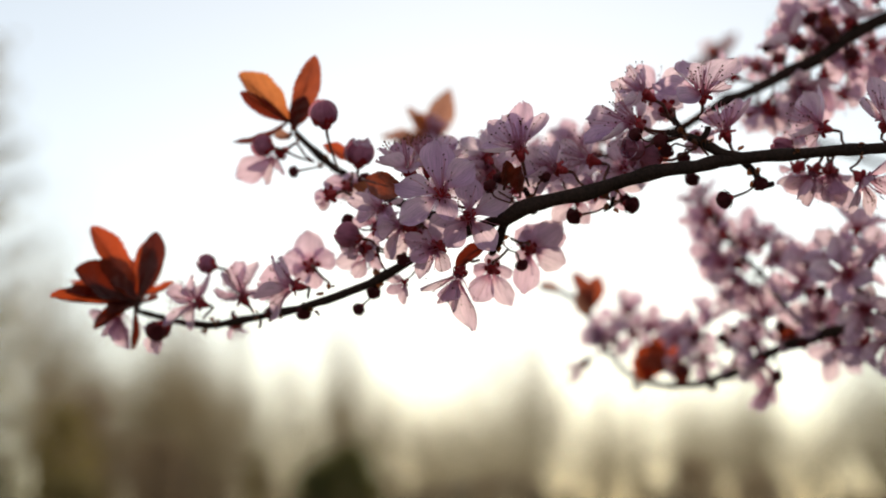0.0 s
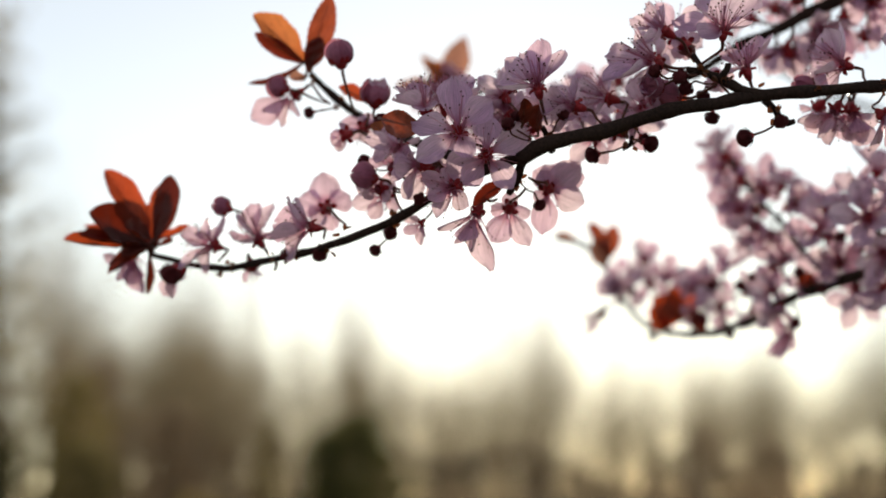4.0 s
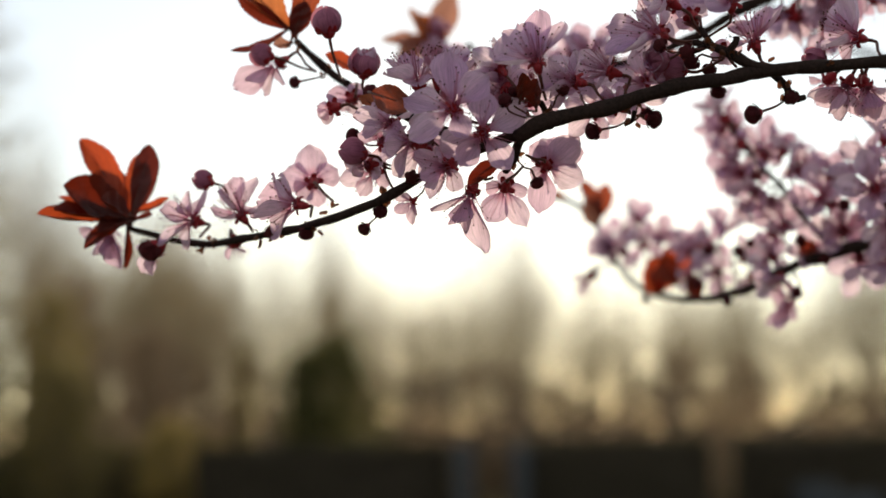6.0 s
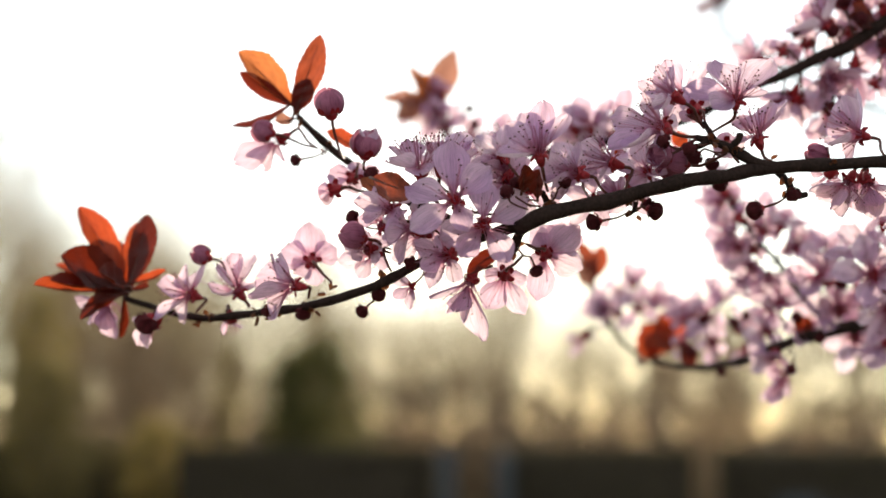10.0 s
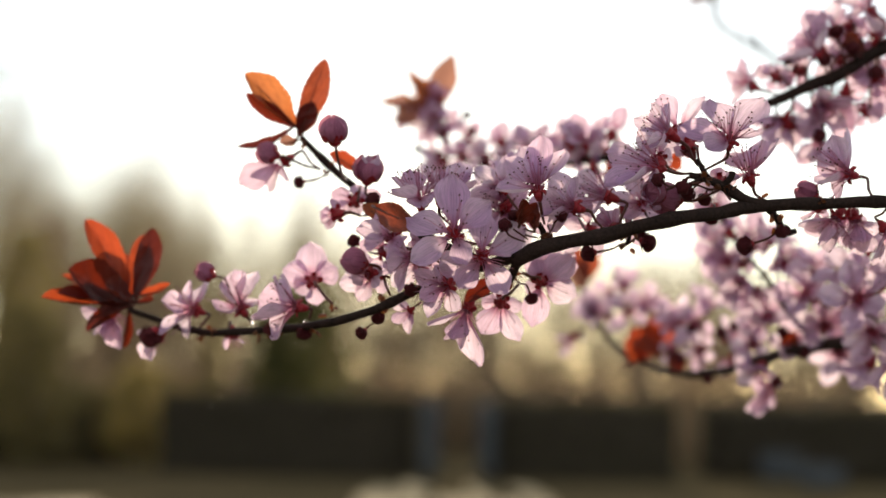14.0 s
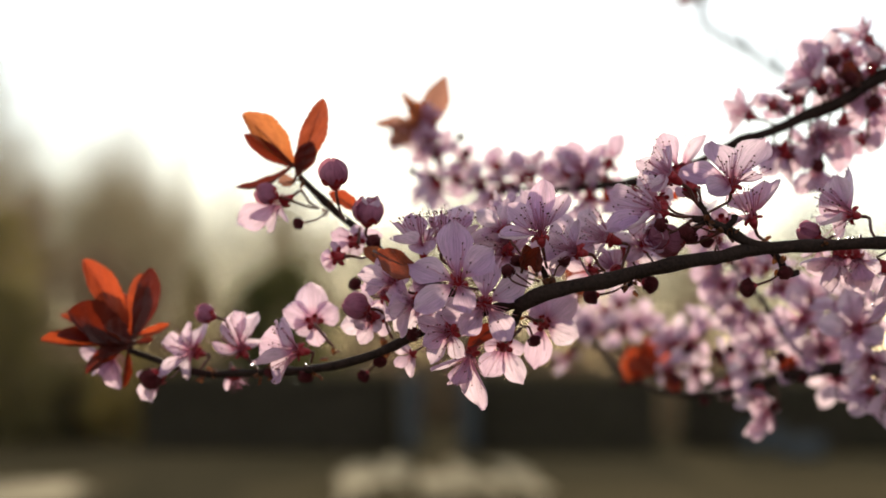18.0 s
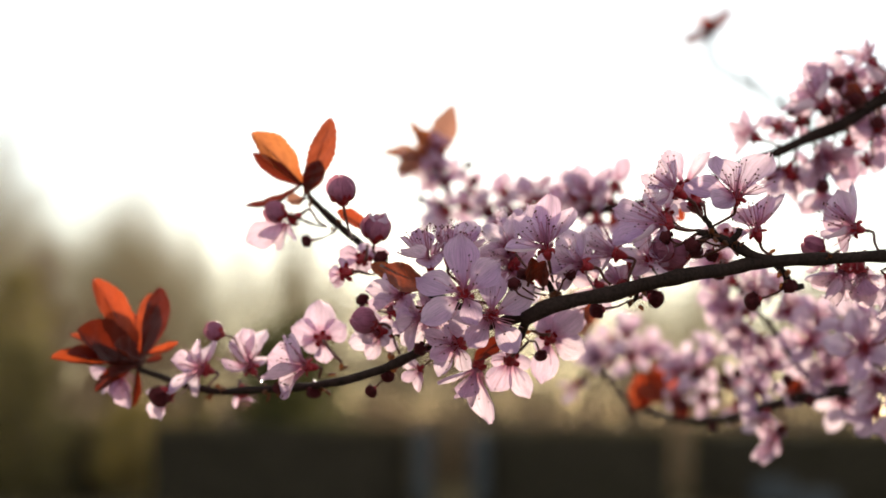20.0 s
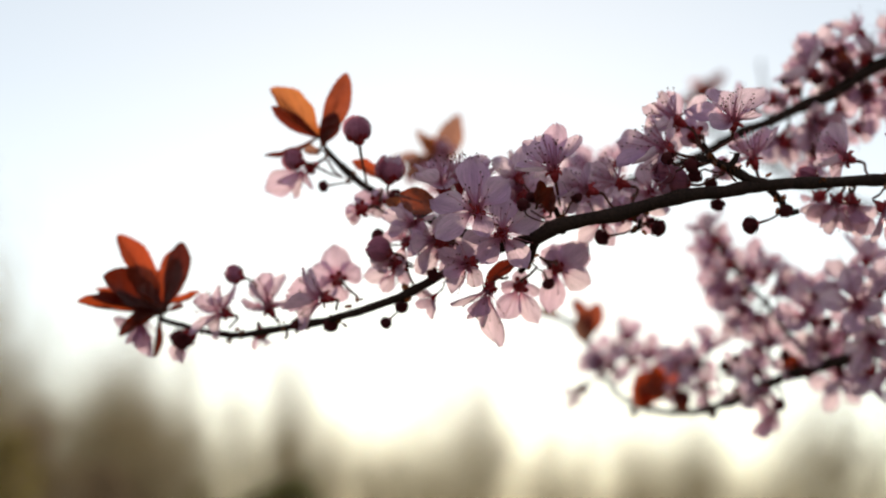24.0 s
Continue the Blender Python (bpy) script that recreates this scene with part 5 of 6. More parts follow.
flower(upper, (0.0333, 0.1500, 1.7072), (-0.23, -0.34, 0.91), 0.969, 0.8, (0.0366, 0.1550, 1.7014))
flower(upper, (0.0522, 0.1250, 1.6962), (0.11, 0.44, -0.89), 0.969, 0.85, (0.0525, 0.1280, 1.6998))
flower(upper, (0.0214, 0.1800, 1.7006), (-0.23, 0.57, -0.79), 0.969, 0.85, (0.0235, 0.1800, 1.7035))
flower(upper, (0.0009, 0.2200, 1.7081), (-0.49, 0.62, -0.62), 0.969, 0.85, (0.0053, 0.2230, 1.7134))
flower(upper, (0.0020, 0.2400, 1.7259), (-0.11, -0.84, 0.53), 0.765, 0.85, (-0.0003, 0.2330, 1.7217))
flower(upper, (0.0107, 0.2200, 1.7171), (0.42, -0.85, 0.32), 0.816, 0.85, (0.0064, 0.2240, 1.7141))
flower(upper, (-0.0025, 0.2350, 1.7253), (-0.68, -0.68, 0.27), 0.918, 0.8, (-0.0003, 0.2330, 1.7217))
flower(upper, (-0.0116, 0.2400, 1.7291), (-0.86, -0.49, -0.12), 0.714, 0.7, (-0.0059, 0.2400, 1.7303))
flower(upper, (0.0651, 0.1100, 1.6970), (-0.23, 0.69, -0.69), 0.918, 0.85, (0.0656, 0.1060, 1.7006))
flower(upper, (0.0475, 0.1400, 1.7064), (-0.10, 0.94, 0.31), 0.969, 0.9, (0.0490, 0.1330, 1.7004))

# rear branch: wood
wood(rear, "limb", [(0.6000, 0.1600, 1.4000), (0.4600, 0.1300, 1.5800), (0.3600, 0.1000, 1.6250), (0.2035, 0.0900, 1.6509), (0.1704, 0.0900, 1.6451)], 0.007, 0.0025)
wood(rear, "limb", [(0.1741, 0.0900, 1.6456), (0.1589, 0.0950, 1.6428), (0.1460, 0.1050, 1.6399), (0.1357, 0.1350, 1.6386), (0.1228, 0.1500, 1.6357), (0.1141, 0.1700, 1.6314), (0.1041, 0.2000, 1.6288), (0.0927, 0.2280, 1.6288), (0.0828, 0.2600, 1.6334), (0.0755, 0.2800, 1.6398), (0.0693, 0.2900, 1.6493), (0.0649, 0.2950, 1.6553)], 0.0024, 0.0008)
wood(rear, "twig", [(0.1343, 0.1380, 1.6386), (0.1272, 0.1420, 1.6450), (0.1208, 0.1450, 1.6539), (0.1167, 0.1500, 1.6620), (0.1105, 0.1550, 1.6701), (0.1042, 0.1600, 1.6805), (0.0998, 0.1650, 1.6899)], 0.0011, 0.0006)

# rear branch: blossoms
bloom(rear, (0.1406, 0.1402, 1.6363), (-0.10, -0.90, 0.00), (0.1381, 0.1282, 1.6391), [(0.1333, 0.1402, 1.6386), (0.1357, 0.1422, 1.6278), (0.1469, 0.1402, 1.6279), (0.1498, 0.1432, 1.6388), (0.1406, 0.1402, 1.6422)], tuft=0.80)
bloom(rear, (0.1347, 0.1361, 1.6453), (-0.30, -0.80, 0.20), (0.1353, 0.1354, 1.6388), [(0.1266, 0.1361, 1.6479), (0.1280, 0.1381, 1.6405), (0.1402, 0.1361, 1.6406), (0.1428, 0.1381, 1.6481), (0.1339, 0.1361, 1.6527)], tuft=0.80)
bloom(rear, (0.1317, 0.1397, 1.6555), (-0.20, -0.60, 0.60), (0.1293, 0.1426, 1.6433), [(0.1275, 0.1397, 1.6602), (0.1228, 0.1417, 1.6515), (0.1350, 0.1397, 1.6623), (0.1384, 0.1417, 1.6513), (0.1307, 0.1397, 1.6654)], tuft=0.80)
bloom(rear, (0.1415, 0.1348, 1.6520), (0.00, 0.90, 0.20), (0.1387, 0.1265, 1.6393), [(0.1371, 0.1348, 1.6592), (0.1462, 0.1368, 1.6564), (0.1395, 0.1348, 1.6473), (0.1464, 0.1348, 1.6491)], tuft=0.80)
bloom(rear, (0.1407, 0.1008, 1.6491), (-0.40, -0.70, 0.30), (0.1451, 0.1077, 1.6403), [(0.1343, 0.0988, 1.6549), (0.1338, 0.1008, 1.6435), (0.1412, 0.0988, 1.6376), (0.1472, 0.1008, 1.6473), (0.1398, 0.1008, 1.6614)], tuft=0.80, wide=1.15)
bloom(rear, (0.1424, 0.0957, 1.6553), (0.00, -0.60, 0.70), (0.1459, 0.1050, 1.6403), [(0.1383, 0.0957, 1.6627), (0.1468, 0.0987, 1.6629), (0.1364, 0.0957, 1.6527), (0.1486, 0.0987, 1.6492)], tuft=0.80)
bloom(rear, (0.1400, 0.1062, 1.6380), (-0.30, -0.80, -0.30), (0.1451, 0.1077, 1.6397), [(0.1357, 0.1062, 1.6435), (0.1395, 0.1082, 1.6301), (0.1462, 0.1062, 1.6324), (0.1476, 0.1082, 1.6422)], tuft=0.80)
bloom(rear, (0.1494, 0.1023, 1.6384), (-0.20, -0.80, -0.20), (0.1510, 0.1011, 1.6409), [(0.1438, 0.1023, 1.6402), (0.1466, 0.1023, 1.6310), (0.1550, 0.1023, 1.6329), (0.1532, 0.1023, 1.6441)], tuft=0.80)
bloom(rear, (0.1148, 0.1684, 1.6396), (-0.40, -0.70, 0.10), (0.1170, 0.1634, 1.6327), [(0.1113, 0.1684, 1.6469), (0.1071, 0.1704, 1.6367), (0.1113, 0.1684, 1.6291), (0.1200, 0.1704, 1.6352), (0.1182, 0.1684, 1.6487)], tuft=0.80)
bloom(rear, (0.1105, 0.1897, 1.6333), (-0.50, 0.40, -0.60), (0.1120, 0.1764, 1.6305), [(0.1053, 0.1897, 1.6290), (0.1092, 0.1917, 1.6261), (0.1156, 0.1897, 1.6363), (0.1148, 0.1927, 1.6287)], tuft=0.80)
bloom(rear, (0.1199, 0.1569, 1.6240), (-0.50, -0.20, -0.80), (0.1206, 0.1552, 1.6348), [(0.1127, 0.1569, 1.6195), (0.1108, 0.1589, 1.6144), (0.1167, 0.1569, 1.6117), (0.1223, 0.1599, 1.6165), (0.1155, 0.1569, 1.6275)], tuft=0.80)
bloom(rear, (0.1158, 0.1661, 1.6482), (-0.20, -0.70, 0.30), (0.1188, 0.1595, 1.6360), [(0.1119, 0.1661, 1.6537), (0.1202, 0.1681, 1.6528), (0.1179, 0.1661, 1.6392), (0.1112, 0.1681, 1.6437)], tuft=0.80)
bloom(rear, (0.0992, 0.2120, 1.6477), (-0.10, -0.80, 0.30), (0.1017, 0.2060, 1.6292), [(0.0933, 0.2120, 1.6538), (0.1056, 0.2140, 1.6570), (0.0921, 0.2120, 1.6403), (0.1067, 0.2140, 1.6439), (0.1005, 0.2120, 1.6382)], tuft=0.80)
bloom(rear, (0.0934, 0.2260, 1.6465), (-0.40, -0.60, 0.30), (0.0943, 0.2240, 1.6289), [(0.0958, 0.2260, 1.6549), (0.0899, 0.2280, 1.6425), (0.0985, 0.2260, 1.6393), (0.0887, 0.2280, 1.6487)], tuft=0.80)
bloom(rear, (0.1009, 0.2080, 1.6373), (-0.20, -0.80, -0.30), (0.1028, 0.2032, 1.6292), [(0.0950, 0.2080, 1.6364), (0.1001, 0.2100, 1.6291), (0.1071, 0.2080, 1.6353), (0.1050, 0.2100, 1.6426)], tuft=0.80)
bloom(rear, (0.0794, 0.2690, 1.6547), (-0.20, -0.70, 0.50), (0.0792, 0.2700, 1.6363), [(0.0705, 0.2690, 1.6588), (0.0745, 0.2710, 1.6463), (0.0865, 0.2690, 1.6487), (0.0942, 0.2710, 1.6591), (0.0817, 0.2690, 1.6632)], tuft=0.80)
bloom(rear, (0.0717, 0.2860, 1.6535), (-0.40, -0.60, 0.30), (0.0734, 0.2833, 1.6421), [(0.0635, 0.2860, 1.6577), (0.0662, 0.2880, 1.6473), (0.0765, 0.2860, 1.6465), (0.0790, 0.2880, 1.6594)], tuft=0.80)
bloom(rear, (0.0737, 0.2873, 1.6622), (0.00, 0.80, 0.50), (0.0724, 0.2850, 1.6445), [(0.0660, 0.2873, 1.6664), (0.0698, 0.2893, 1.6593), (0.0813, 0.2873, 1.6584), (0.0791, 0.2893, 1.6680)], tuft=0.80)
bloom(rear, (0.0926, 0.2280, 1.6372), (-0.20, -0.80, 0.20), (0.0918, 0.2307, 1.6292), [(0.0877, 0.2280, 1.6398), (0.0906, 0.2300, 1.6323), (0.0988, 0.2280, 1.6342), (0.0946, 0.2300, 1.6426)], tuft=0.80)
bloom(rear, (0.0578, 0.2900, 1.6429), (-0.50, 0.30, -0.70), (0.0683, 0.2900, 1.6483), [(0.0520, 0.2900, 1.6462), (0.0510, 0.2920, 1.6376), (0.0588, 0.2900, 1.6367), (0.0629, 0.2920, 1.6449)], tuft=0.80)
bloom(rear, (0.1219, 0.1438, 1.6678), (0.20, -0.70, 0.50), (0.1220, 0.1520, 1.6541), [(0.1164, 0.1438, 1.6634), (0.1199, 0.1458, 1.6726), (0.1281, 0.1438, 1.6711), (0.1265, 0.1458, 1.6652)], tuft=0.80)
bloom(rear, (0.1009, 0.1657, 1.6693), (-0.50, 0.80, 0.00), (0.1133, 0.1721, 1.6709), [(0.0952, 0.1657, 1.6705), (0.1000, 0.1677, 1.6755), (0.1059, 0.1657, 1.6671), (0.1013, 0.1677, 1.6616)], tuft=0.80)
bloom(rear, (0.1091, 0.1627, 1.6680), (-0.20, 0.80, 0.20), (0.1137, 0.1709, 1.6701), [(0.1042, 0.1627, 1.6725), (0.1123, 0.1647, 1.6735), (0.1144, 0.1627, 1.6658), (0.1057, 0.1647, 1.6617)], tuft=0.80)
bloom(rear, (0.1037, 0.1571, 1.6783), (-0.30, 0.80, 0.20), (0.1091, 0.1850, 1.6803), [(0.0986, 0.1571, 1.6802), (0.1017, 0.1571, 1.6732), (0.1088, 0.1571, 1.6763), (0.1067, 0.1571, 1.6834)], tuft=0.80)
bloom(rear, (0.1122, 0.1534, 1.6741), (0.20, -0.60, 0.50), (0.1137, 0.1709, 1.6705), [(0.1082, 0.1534, 1.6781), (0.1162, 0.1534, 1.6772), (0.1172, 0.1534, 1.6712), (0.1102, 0.1534, 1.6691)], tuft=0.80)
bloom(rear, (0.0994, 0.1629, 1.6888), (-0.30, 0.70, 0.40), (0.1054, 0.1957, 1.6907), [(0.0943, 0.1629, 1.6897), (0.0974, 0.1629, 1.6836), (0.1046, 0.1629, 1.6868), (0.1025, 0.1629, 1.6939)], tuft=0.80)
bud(rear, "dark", (0.1341, 0.1294, 1.6534), (0.10, -0.70, 0.50), 0.62, (0.1340, 0.1369, 1.6402))
bud(rear, "dark", (0.1070, 0.1914, 1.6438), (0.40, -0.50, 0.40), 0.68, (0.1070, 0.1914, 1.6294))
bud(rear, "dark", (0.1101, 0.1820, 1.6458), (0.50, -0.50, 0.40), 0.56, (0.1113, 0.1786, 1.6307))
bud(rear, "dark", (0.0797, 0.2685, 1.6321), (-0.20, -0.30, -0.90), 0.56, (0.0824, 0.2610, 1.6334))
bud(rear, "dark", (0.1034, 0.2016, 1.6258), (0.00, -0.30, -0.90), 0.56, (0.1028, 0.2032, 1.6288))
bud(rear, "dark", (0.1088, 0.1560, 1.6611), (0.30, -0.80, -0.20), 0.68, (0.1155, 0.1667, 1.6677))
bud(rear, "dark", (0.1061, 0.1646, 1.6570), (-0.30, -0.80, -0.30), 0.50, (0.1170, 0.1634, 1.6645))
bud(rear, "dark", (0.1129, 0.1560, 1.6569), (-0.20, -0.80, -0.30), 0.56, (0.1192, 0.1585, 1.6603))
bud(rear, "dark", (0.1220, 0.1463, 1.6430), (0.20, -0.90, 0.20), 0.62, (0.1236, 0.1492, 1.6371))
bud(rear, "dark", (0.1185, 0.1545, 1.6491), (0.20, -0.80, 0.40), 0.56, (0.1221, 0.1520, 1.6371))
bud(rear, "dark", (0.1206, 0.1496, 1.6251), (0.50, -0.40, -0.60), 0.62, (0.1216, 0.1530, 1.6351))
bud(rear, "dark", (0.1285, 0.1386, 1.6352), (0.10, -0.80, -0.40), 0.56, (0.1293, 0.1426, 1.6372))
bud(rear, "dark", (0.0976, 0.2080, 1.6459), (-0.10, -0.90, 0.20), 0.56, (0.1009, 0.2080, 1.6292))
bud(rear, "dark", (0.0946, 0.2180, 1.6338), (-0.10, -0.90, -0.20), 0.62, (0.0951, 0.2220, 1.6294))
bud(rear, "dark", (0.0609, 0.2900, 1.6439), (0.30, -0.60, -0.40), 0.50, (0.0687, 0.2900, 1.6488))
leaf(rear, (0.0861, 0.2493, 1.6364), (0.0938, 0.2493, 1.6529), 0.0150, (0.3, -0.9, 0.2), 0.30, 0.10, 3)
leaf(rear, (0.0875, 0.2451, 1.6365), (0.0788, 0.2451, 1.6461), 0.0105, (-0.2, -0.9, 0.3), 0.30, 0.10, 3)
leaf(rear, (0.0894, 0.2387, 1.6354), (0.0826, 0.2387, 1.6432), 0.0100, (0.1, -0.9, 0.3), 0.30, 0.10, 3)
leaf(rear, (0.0953, 0.2216, 1.6289), (0.0918, 0.2216, 1.6366), 0.0080, (0.1, -0.9, 0.3), 0.30, 0.10, 1)
wood(rear, "twig", [(0.0687, 0.2820, 1.6484), (0.0650, 0.2860, 1.6558), (0.0626, 0.2890, 1.6622), (0.0583, 0.2910, 1.6699), (0.0511, 0.2920, 1.6752), (0.0413, 0.2940, 1.6776)], 0.0012, 0.0009)
leaf(rear, (0.0632, 0.2890, 1.6661), (0.0554, 0.2890, 1.6841), 0.0085, (0.5, -0.8, 0.1), 0.30, 0.10, 4)
leaf(rear, (0.0632, 0.2880, 1.6670), (0.0665, 0.2860, 1.6820), 0.0080, (0.1, -0.8, 0.5), 0.30, 0.10, 4)
leaf(rear, (0.0617, 0.2880, 1.6640), (0.0569, 0.2840, 1.6759), 0.0110, (0.1, -0.8, 0.5), 0.30, -0.10, 2)
leaf(rear, (0.0511, 0.2920, 1.6752), (0.0402, 0.2940, 1.6797), 0.0050, (0.1, -0.8, 0.5), 0.30, 0.10, 2)
flower(rear, (0.0673, 0.2950, 1.6541), (-0.62, -0.49, 0.62), 0.846, 0.75, (0.0724, 0.2850, 1.6445))
flower(rear, (0.0862, 0.2700, 1.6562), (0.33, -0.67, 0.67), 0.94, 0.85, (0.0831, 0.2620, 1.6340))
flower(rear, (0.0962, 0.2300, 1.6488), (-0.33, 0.67, 0.67), 0.94, 0.85, (0.0944, 0.2240, 1.6289))
flower(rear, (0.1045, 0.2150, 1.6541), (0.21, 0.31, 0.93), 0.893, 0.8, (0.1017, 0.2060, 1.6287))
flower(rear, (0.1105, 0.2000, 1.6421), (0.65, -0.65, 0.39), 0.846, 0.8, (0.1072, 0.1920, 1.6294))
flower(rear, (0.1167, 0.1500, 1.6480), (-0.11, -0.75, 0.65), 0.987, 0.8, (0.1228, 0.1500, 1.6371))
flower(rear, (0.1156, 0.1550, 1.6300), (-0.42, -0.53, -0.74), 0.846, 0.8, (0.1185, 0.1600, 1.6336))
flower(rear, (0.1470, 0.1700, 1.6358), (-0.05, 0.99, -0.15), 1.034, 0.97, (0.1366, 0.1300, 1.6386))
flower(rear, (0.1347, 0.1400, 1.6457), (-0.11, -0.97, 0.22), 1.034, 0.92, (0.1357, 0.1350, 1.6386))
flower(rear, (0.1269, 0.1300, 1.6556), (-0.42, -0.74, 0.53), 1.034, 0.85, (0.1308, 0.1400, 1.6417))
flower(rear, (0.1333, 0.0755, 1.6517), (-0.30, -0.90, 0.30), 1.081, 0.9, (0.1478, 0.1030, 1.6403))
flower(rear, (0.1327, 0.0850, 1.6600), (-0.54, -0.54, 0.65), 1.034, 0.8, (0.1462, 0.1040, 1.6402))
flower(rear, (0.1411, 0.0900, 1.6420), (-0.21, -0.74, -0.64), 1.034, 0.85, (0.1508, 0.1000, 1.6410))
flower(rear, (0.1424, 0.0800, 1.6582), (0.11, -0.53, 0.84), 1.034, 0.8, (0.1508, 0.1000, 1.6410))
flower(rear, (0.1484, 0.0900, 1.6311), (0.11, -0.65, -0.75), 1.034, 0.85, (0.1536, 0.0960, 1.6418))
flower(rear, (0.1551, 0.0800, 1.6511), (0.11, -0.75, 0.65), 1.034, 0.85, (0.1599, 0.0920, 1.6431))
flower(rear, (0.1424, 0.1000, 1.6309), (-0.33, 0.33, -0.88), 0.94, 0.8, (0.1464, 0.1050, 1.6399))
flower(rear, (0.1268, 0.1500, 1.6401), (-0.44, -0.87, 0.22), 0.846, 0.85, (0.1262, 0.1470, 1.6365))
flower(rear, (0.1402, 0.0900, 1.6695), (0.21, -0.31, 0.93), 0.94, 0.75, (0.1489, 0.1000, 1.6410))
flower(rear, (0.1001, 0.1600, 1.6739), (-0.65, 0.75, -0.11), 0.94, 0.9, (0.1078, 0.1570, 1.6742))
flower(rear, (0.1077, 0.1500, 1.6609), (-0.54, -0.65, -0.54), 0.846, 0.75, (0.1167, 0.1500, 1.6616))
flower(rear, (0.1055, 0.1550, 1.6570), (-0.69, -0.23, -0.69), 0.658, 0.6, (0.1192, 0.1470, 1.6575))
flower(rear, (0.1131, 0.1500, 1.6575), (-0.33, -0.55, -0.77), 0.658, 0.7, (0.1192, 0.1470, 1.6575))
flower(rear, (0.1198, 0.1450, 1.6668), (0.67, -0.67, 0.33), 0.94, 0.8, (0.1167, 0.1500, 1.6620))
flower(rear, (0.1177, 0.1500, 1.6750), (0.32, -0.42, 0.85), 0.893, 0.8, (0.1124, 0.1540, 1.6681))
flower(rear, (0.1029, 0.1650, 1.6848), (-0.55, 0.77, 0.33), 0.94, 0.9, (0.1062, 0.1600, 1.6774))
flower(rear, (0.1113, 0.1600, 1.6775), (0.57, 0.68, 0.46), 0.94, 0.9, (0.1087, 0.1560, 1.6730))
flower(rear, (0.0978, 0.1650, 1.6848), (-0.78, 0.44, -0.44), 0.846, 0.85, (0.1025, 0.1620, 1.6846))
flower(rear, (0.1298, 0.1300, 1.6634), (0.21, -0.64, 0.74), 0.846, 0.8, (0.1288, 0.1400, 1.6431))
flower(rear, (0.1042, 0.1600, 1.6683), (-0.53, -0.84, -0.11), 0.799, 0.85, (0.1114, 0.1540, 1.6687))
flower(rear, (0.0973, 0.1660, 1.6920), (-0.44, -0.22, 0.87), 0.893, 0.8, (0.0998, 0.1650, 1.6895))
leaf(rear, (0.0831, 0.2620, 1.6340), (0.0874, 0.2500, 1.6489), 0.013, (0.3, -0.9, 0.2), 0.25, 0.1, 3)
leaf(rear, (0.0852, 0.2600, 1.6334), (0.0771, 0.2500, 1.6425), 0.009, (-0.2, -0.9, 0.3), 0.25, 0.1, 3)
flower(rear, (0.0668, 0.2850, 1.6537), (-0.21, -0.74, 0.64), 0.94, 0.85, (0.0686, 0.2810, 1.6466))
flower(rear, (0.0781, 0.2750, 1.6647), (0.10, 0.31, 0.94), 0.846, 0.6, (0.0757, 0.2700, 1.6408))
leaf(rear, (0.1228, 0.1500, 1.6361), (0.1264, 0.1480, 1.6431), 0.006, (0.1, -0.8, 0.5), 0.3, 0.1, 3)

# thin twig far behind
wood(far, "twig", [(0.6000, 0.1800, 1.5500), (0.5600, 0.4000, 1.6500), (0.4400, 0.6000, 1.7100), (0.2774, 0.6800, 1.8009), (0.2279, 0.6800, 1.8205), (0.1997, 0.6700, 1.8348), (0.1839, 0.6700, 1.8434), (0.1727, 0.6700, 1.8505), (0.1707, 0.6700, 1.8617), (0.1704, 0.6700, 1.8714)], 0.0036, 0.0018)
wood(far, "twig", [(0.2208, 0.6800, 1.8244), (0.2161, 0.6900, 1.8640), (0.2134, 0.7000, 1.9030)], 0.0014, 0.0008)
wood(far, "twig", [(0.1997, 0.6700, 1.8348), (0.1953, 0.6700, 1.8474), (0.1919, 0.6700, 1.8571)], 0.0012, 0.0007)
leaf(far, (0.1708, 0.6700, 1.8707), (0.1844, 0.6650, 1.8856), 0.0075, (0.2, -0.9, 0.3), 0.30, 0.10, 1)
leaf(far, (0.1708, 0.6700, 1.8707), (0.1523, 0.6650, 1.8617), 0.0080, (0.2, -0.9, 0.3), 0.30, 0.10, 1)
leaf(far, (0.1708, 0.6700, 1.8707), (0.1617, 0.6650, 1.8790), 0.0095, (0.2, -0.9, 0.3), 0.30, 0.10, 3)
leaf(far, (0.1708, 0.6700, 1.8707), (0.1782, 0.6650, 1.8704), 0.0075, (0.2, -0.9, 0.3), 0.30, 0.10, 1)
leaf(far, (0.1708, 0.6700, 1.8707), (0.1658, 0.6650, 1.8653), 0.0085, (0.2, -0.9, 0.3), 0.30, 0.10, 1)
leaf(far, (0.1708, 0.6700, 1.8707), (0.1688, 0.6650, 1.8804), 0.0070, (0.2, -0.9, 0.3), 0.30, 0.10, 1)
bud(far, "dark", (0.1682, 0.6620, 1.8712), (-0.30, -0.60, 0.50), 1.30, (0.1707, 0.6700, 1.8671))

# ---- the ground and what stands far behind
def leaf_card(bm, uv, at, size, rnd):
    """One small folded leaf."""
    a = Euler((rnd.uniform(0, 6.28), rnd.uniform(0, 6.28), rnd.uniform(0, 6.28))).to_matrix()
    c = [a @ Vector(p) * size + at for p in ((-0.5, 0, 0), (0, -0.28, 0.08), (0.5, 0, 0.02), (0, 0.28, 0.08))]
    v = [bm.verts.new(p) for p in c]
    for idx in ((0, 1, 2), (0, 2, 3)):
        f = bm.faces.new([v[k] for k in idx])
        for loop, k in zip(f.loops, idx):
            loop[uv].uv = ((0.5, 0), (0, 0.5), (0.5, 1), (1, 0.5))[k]


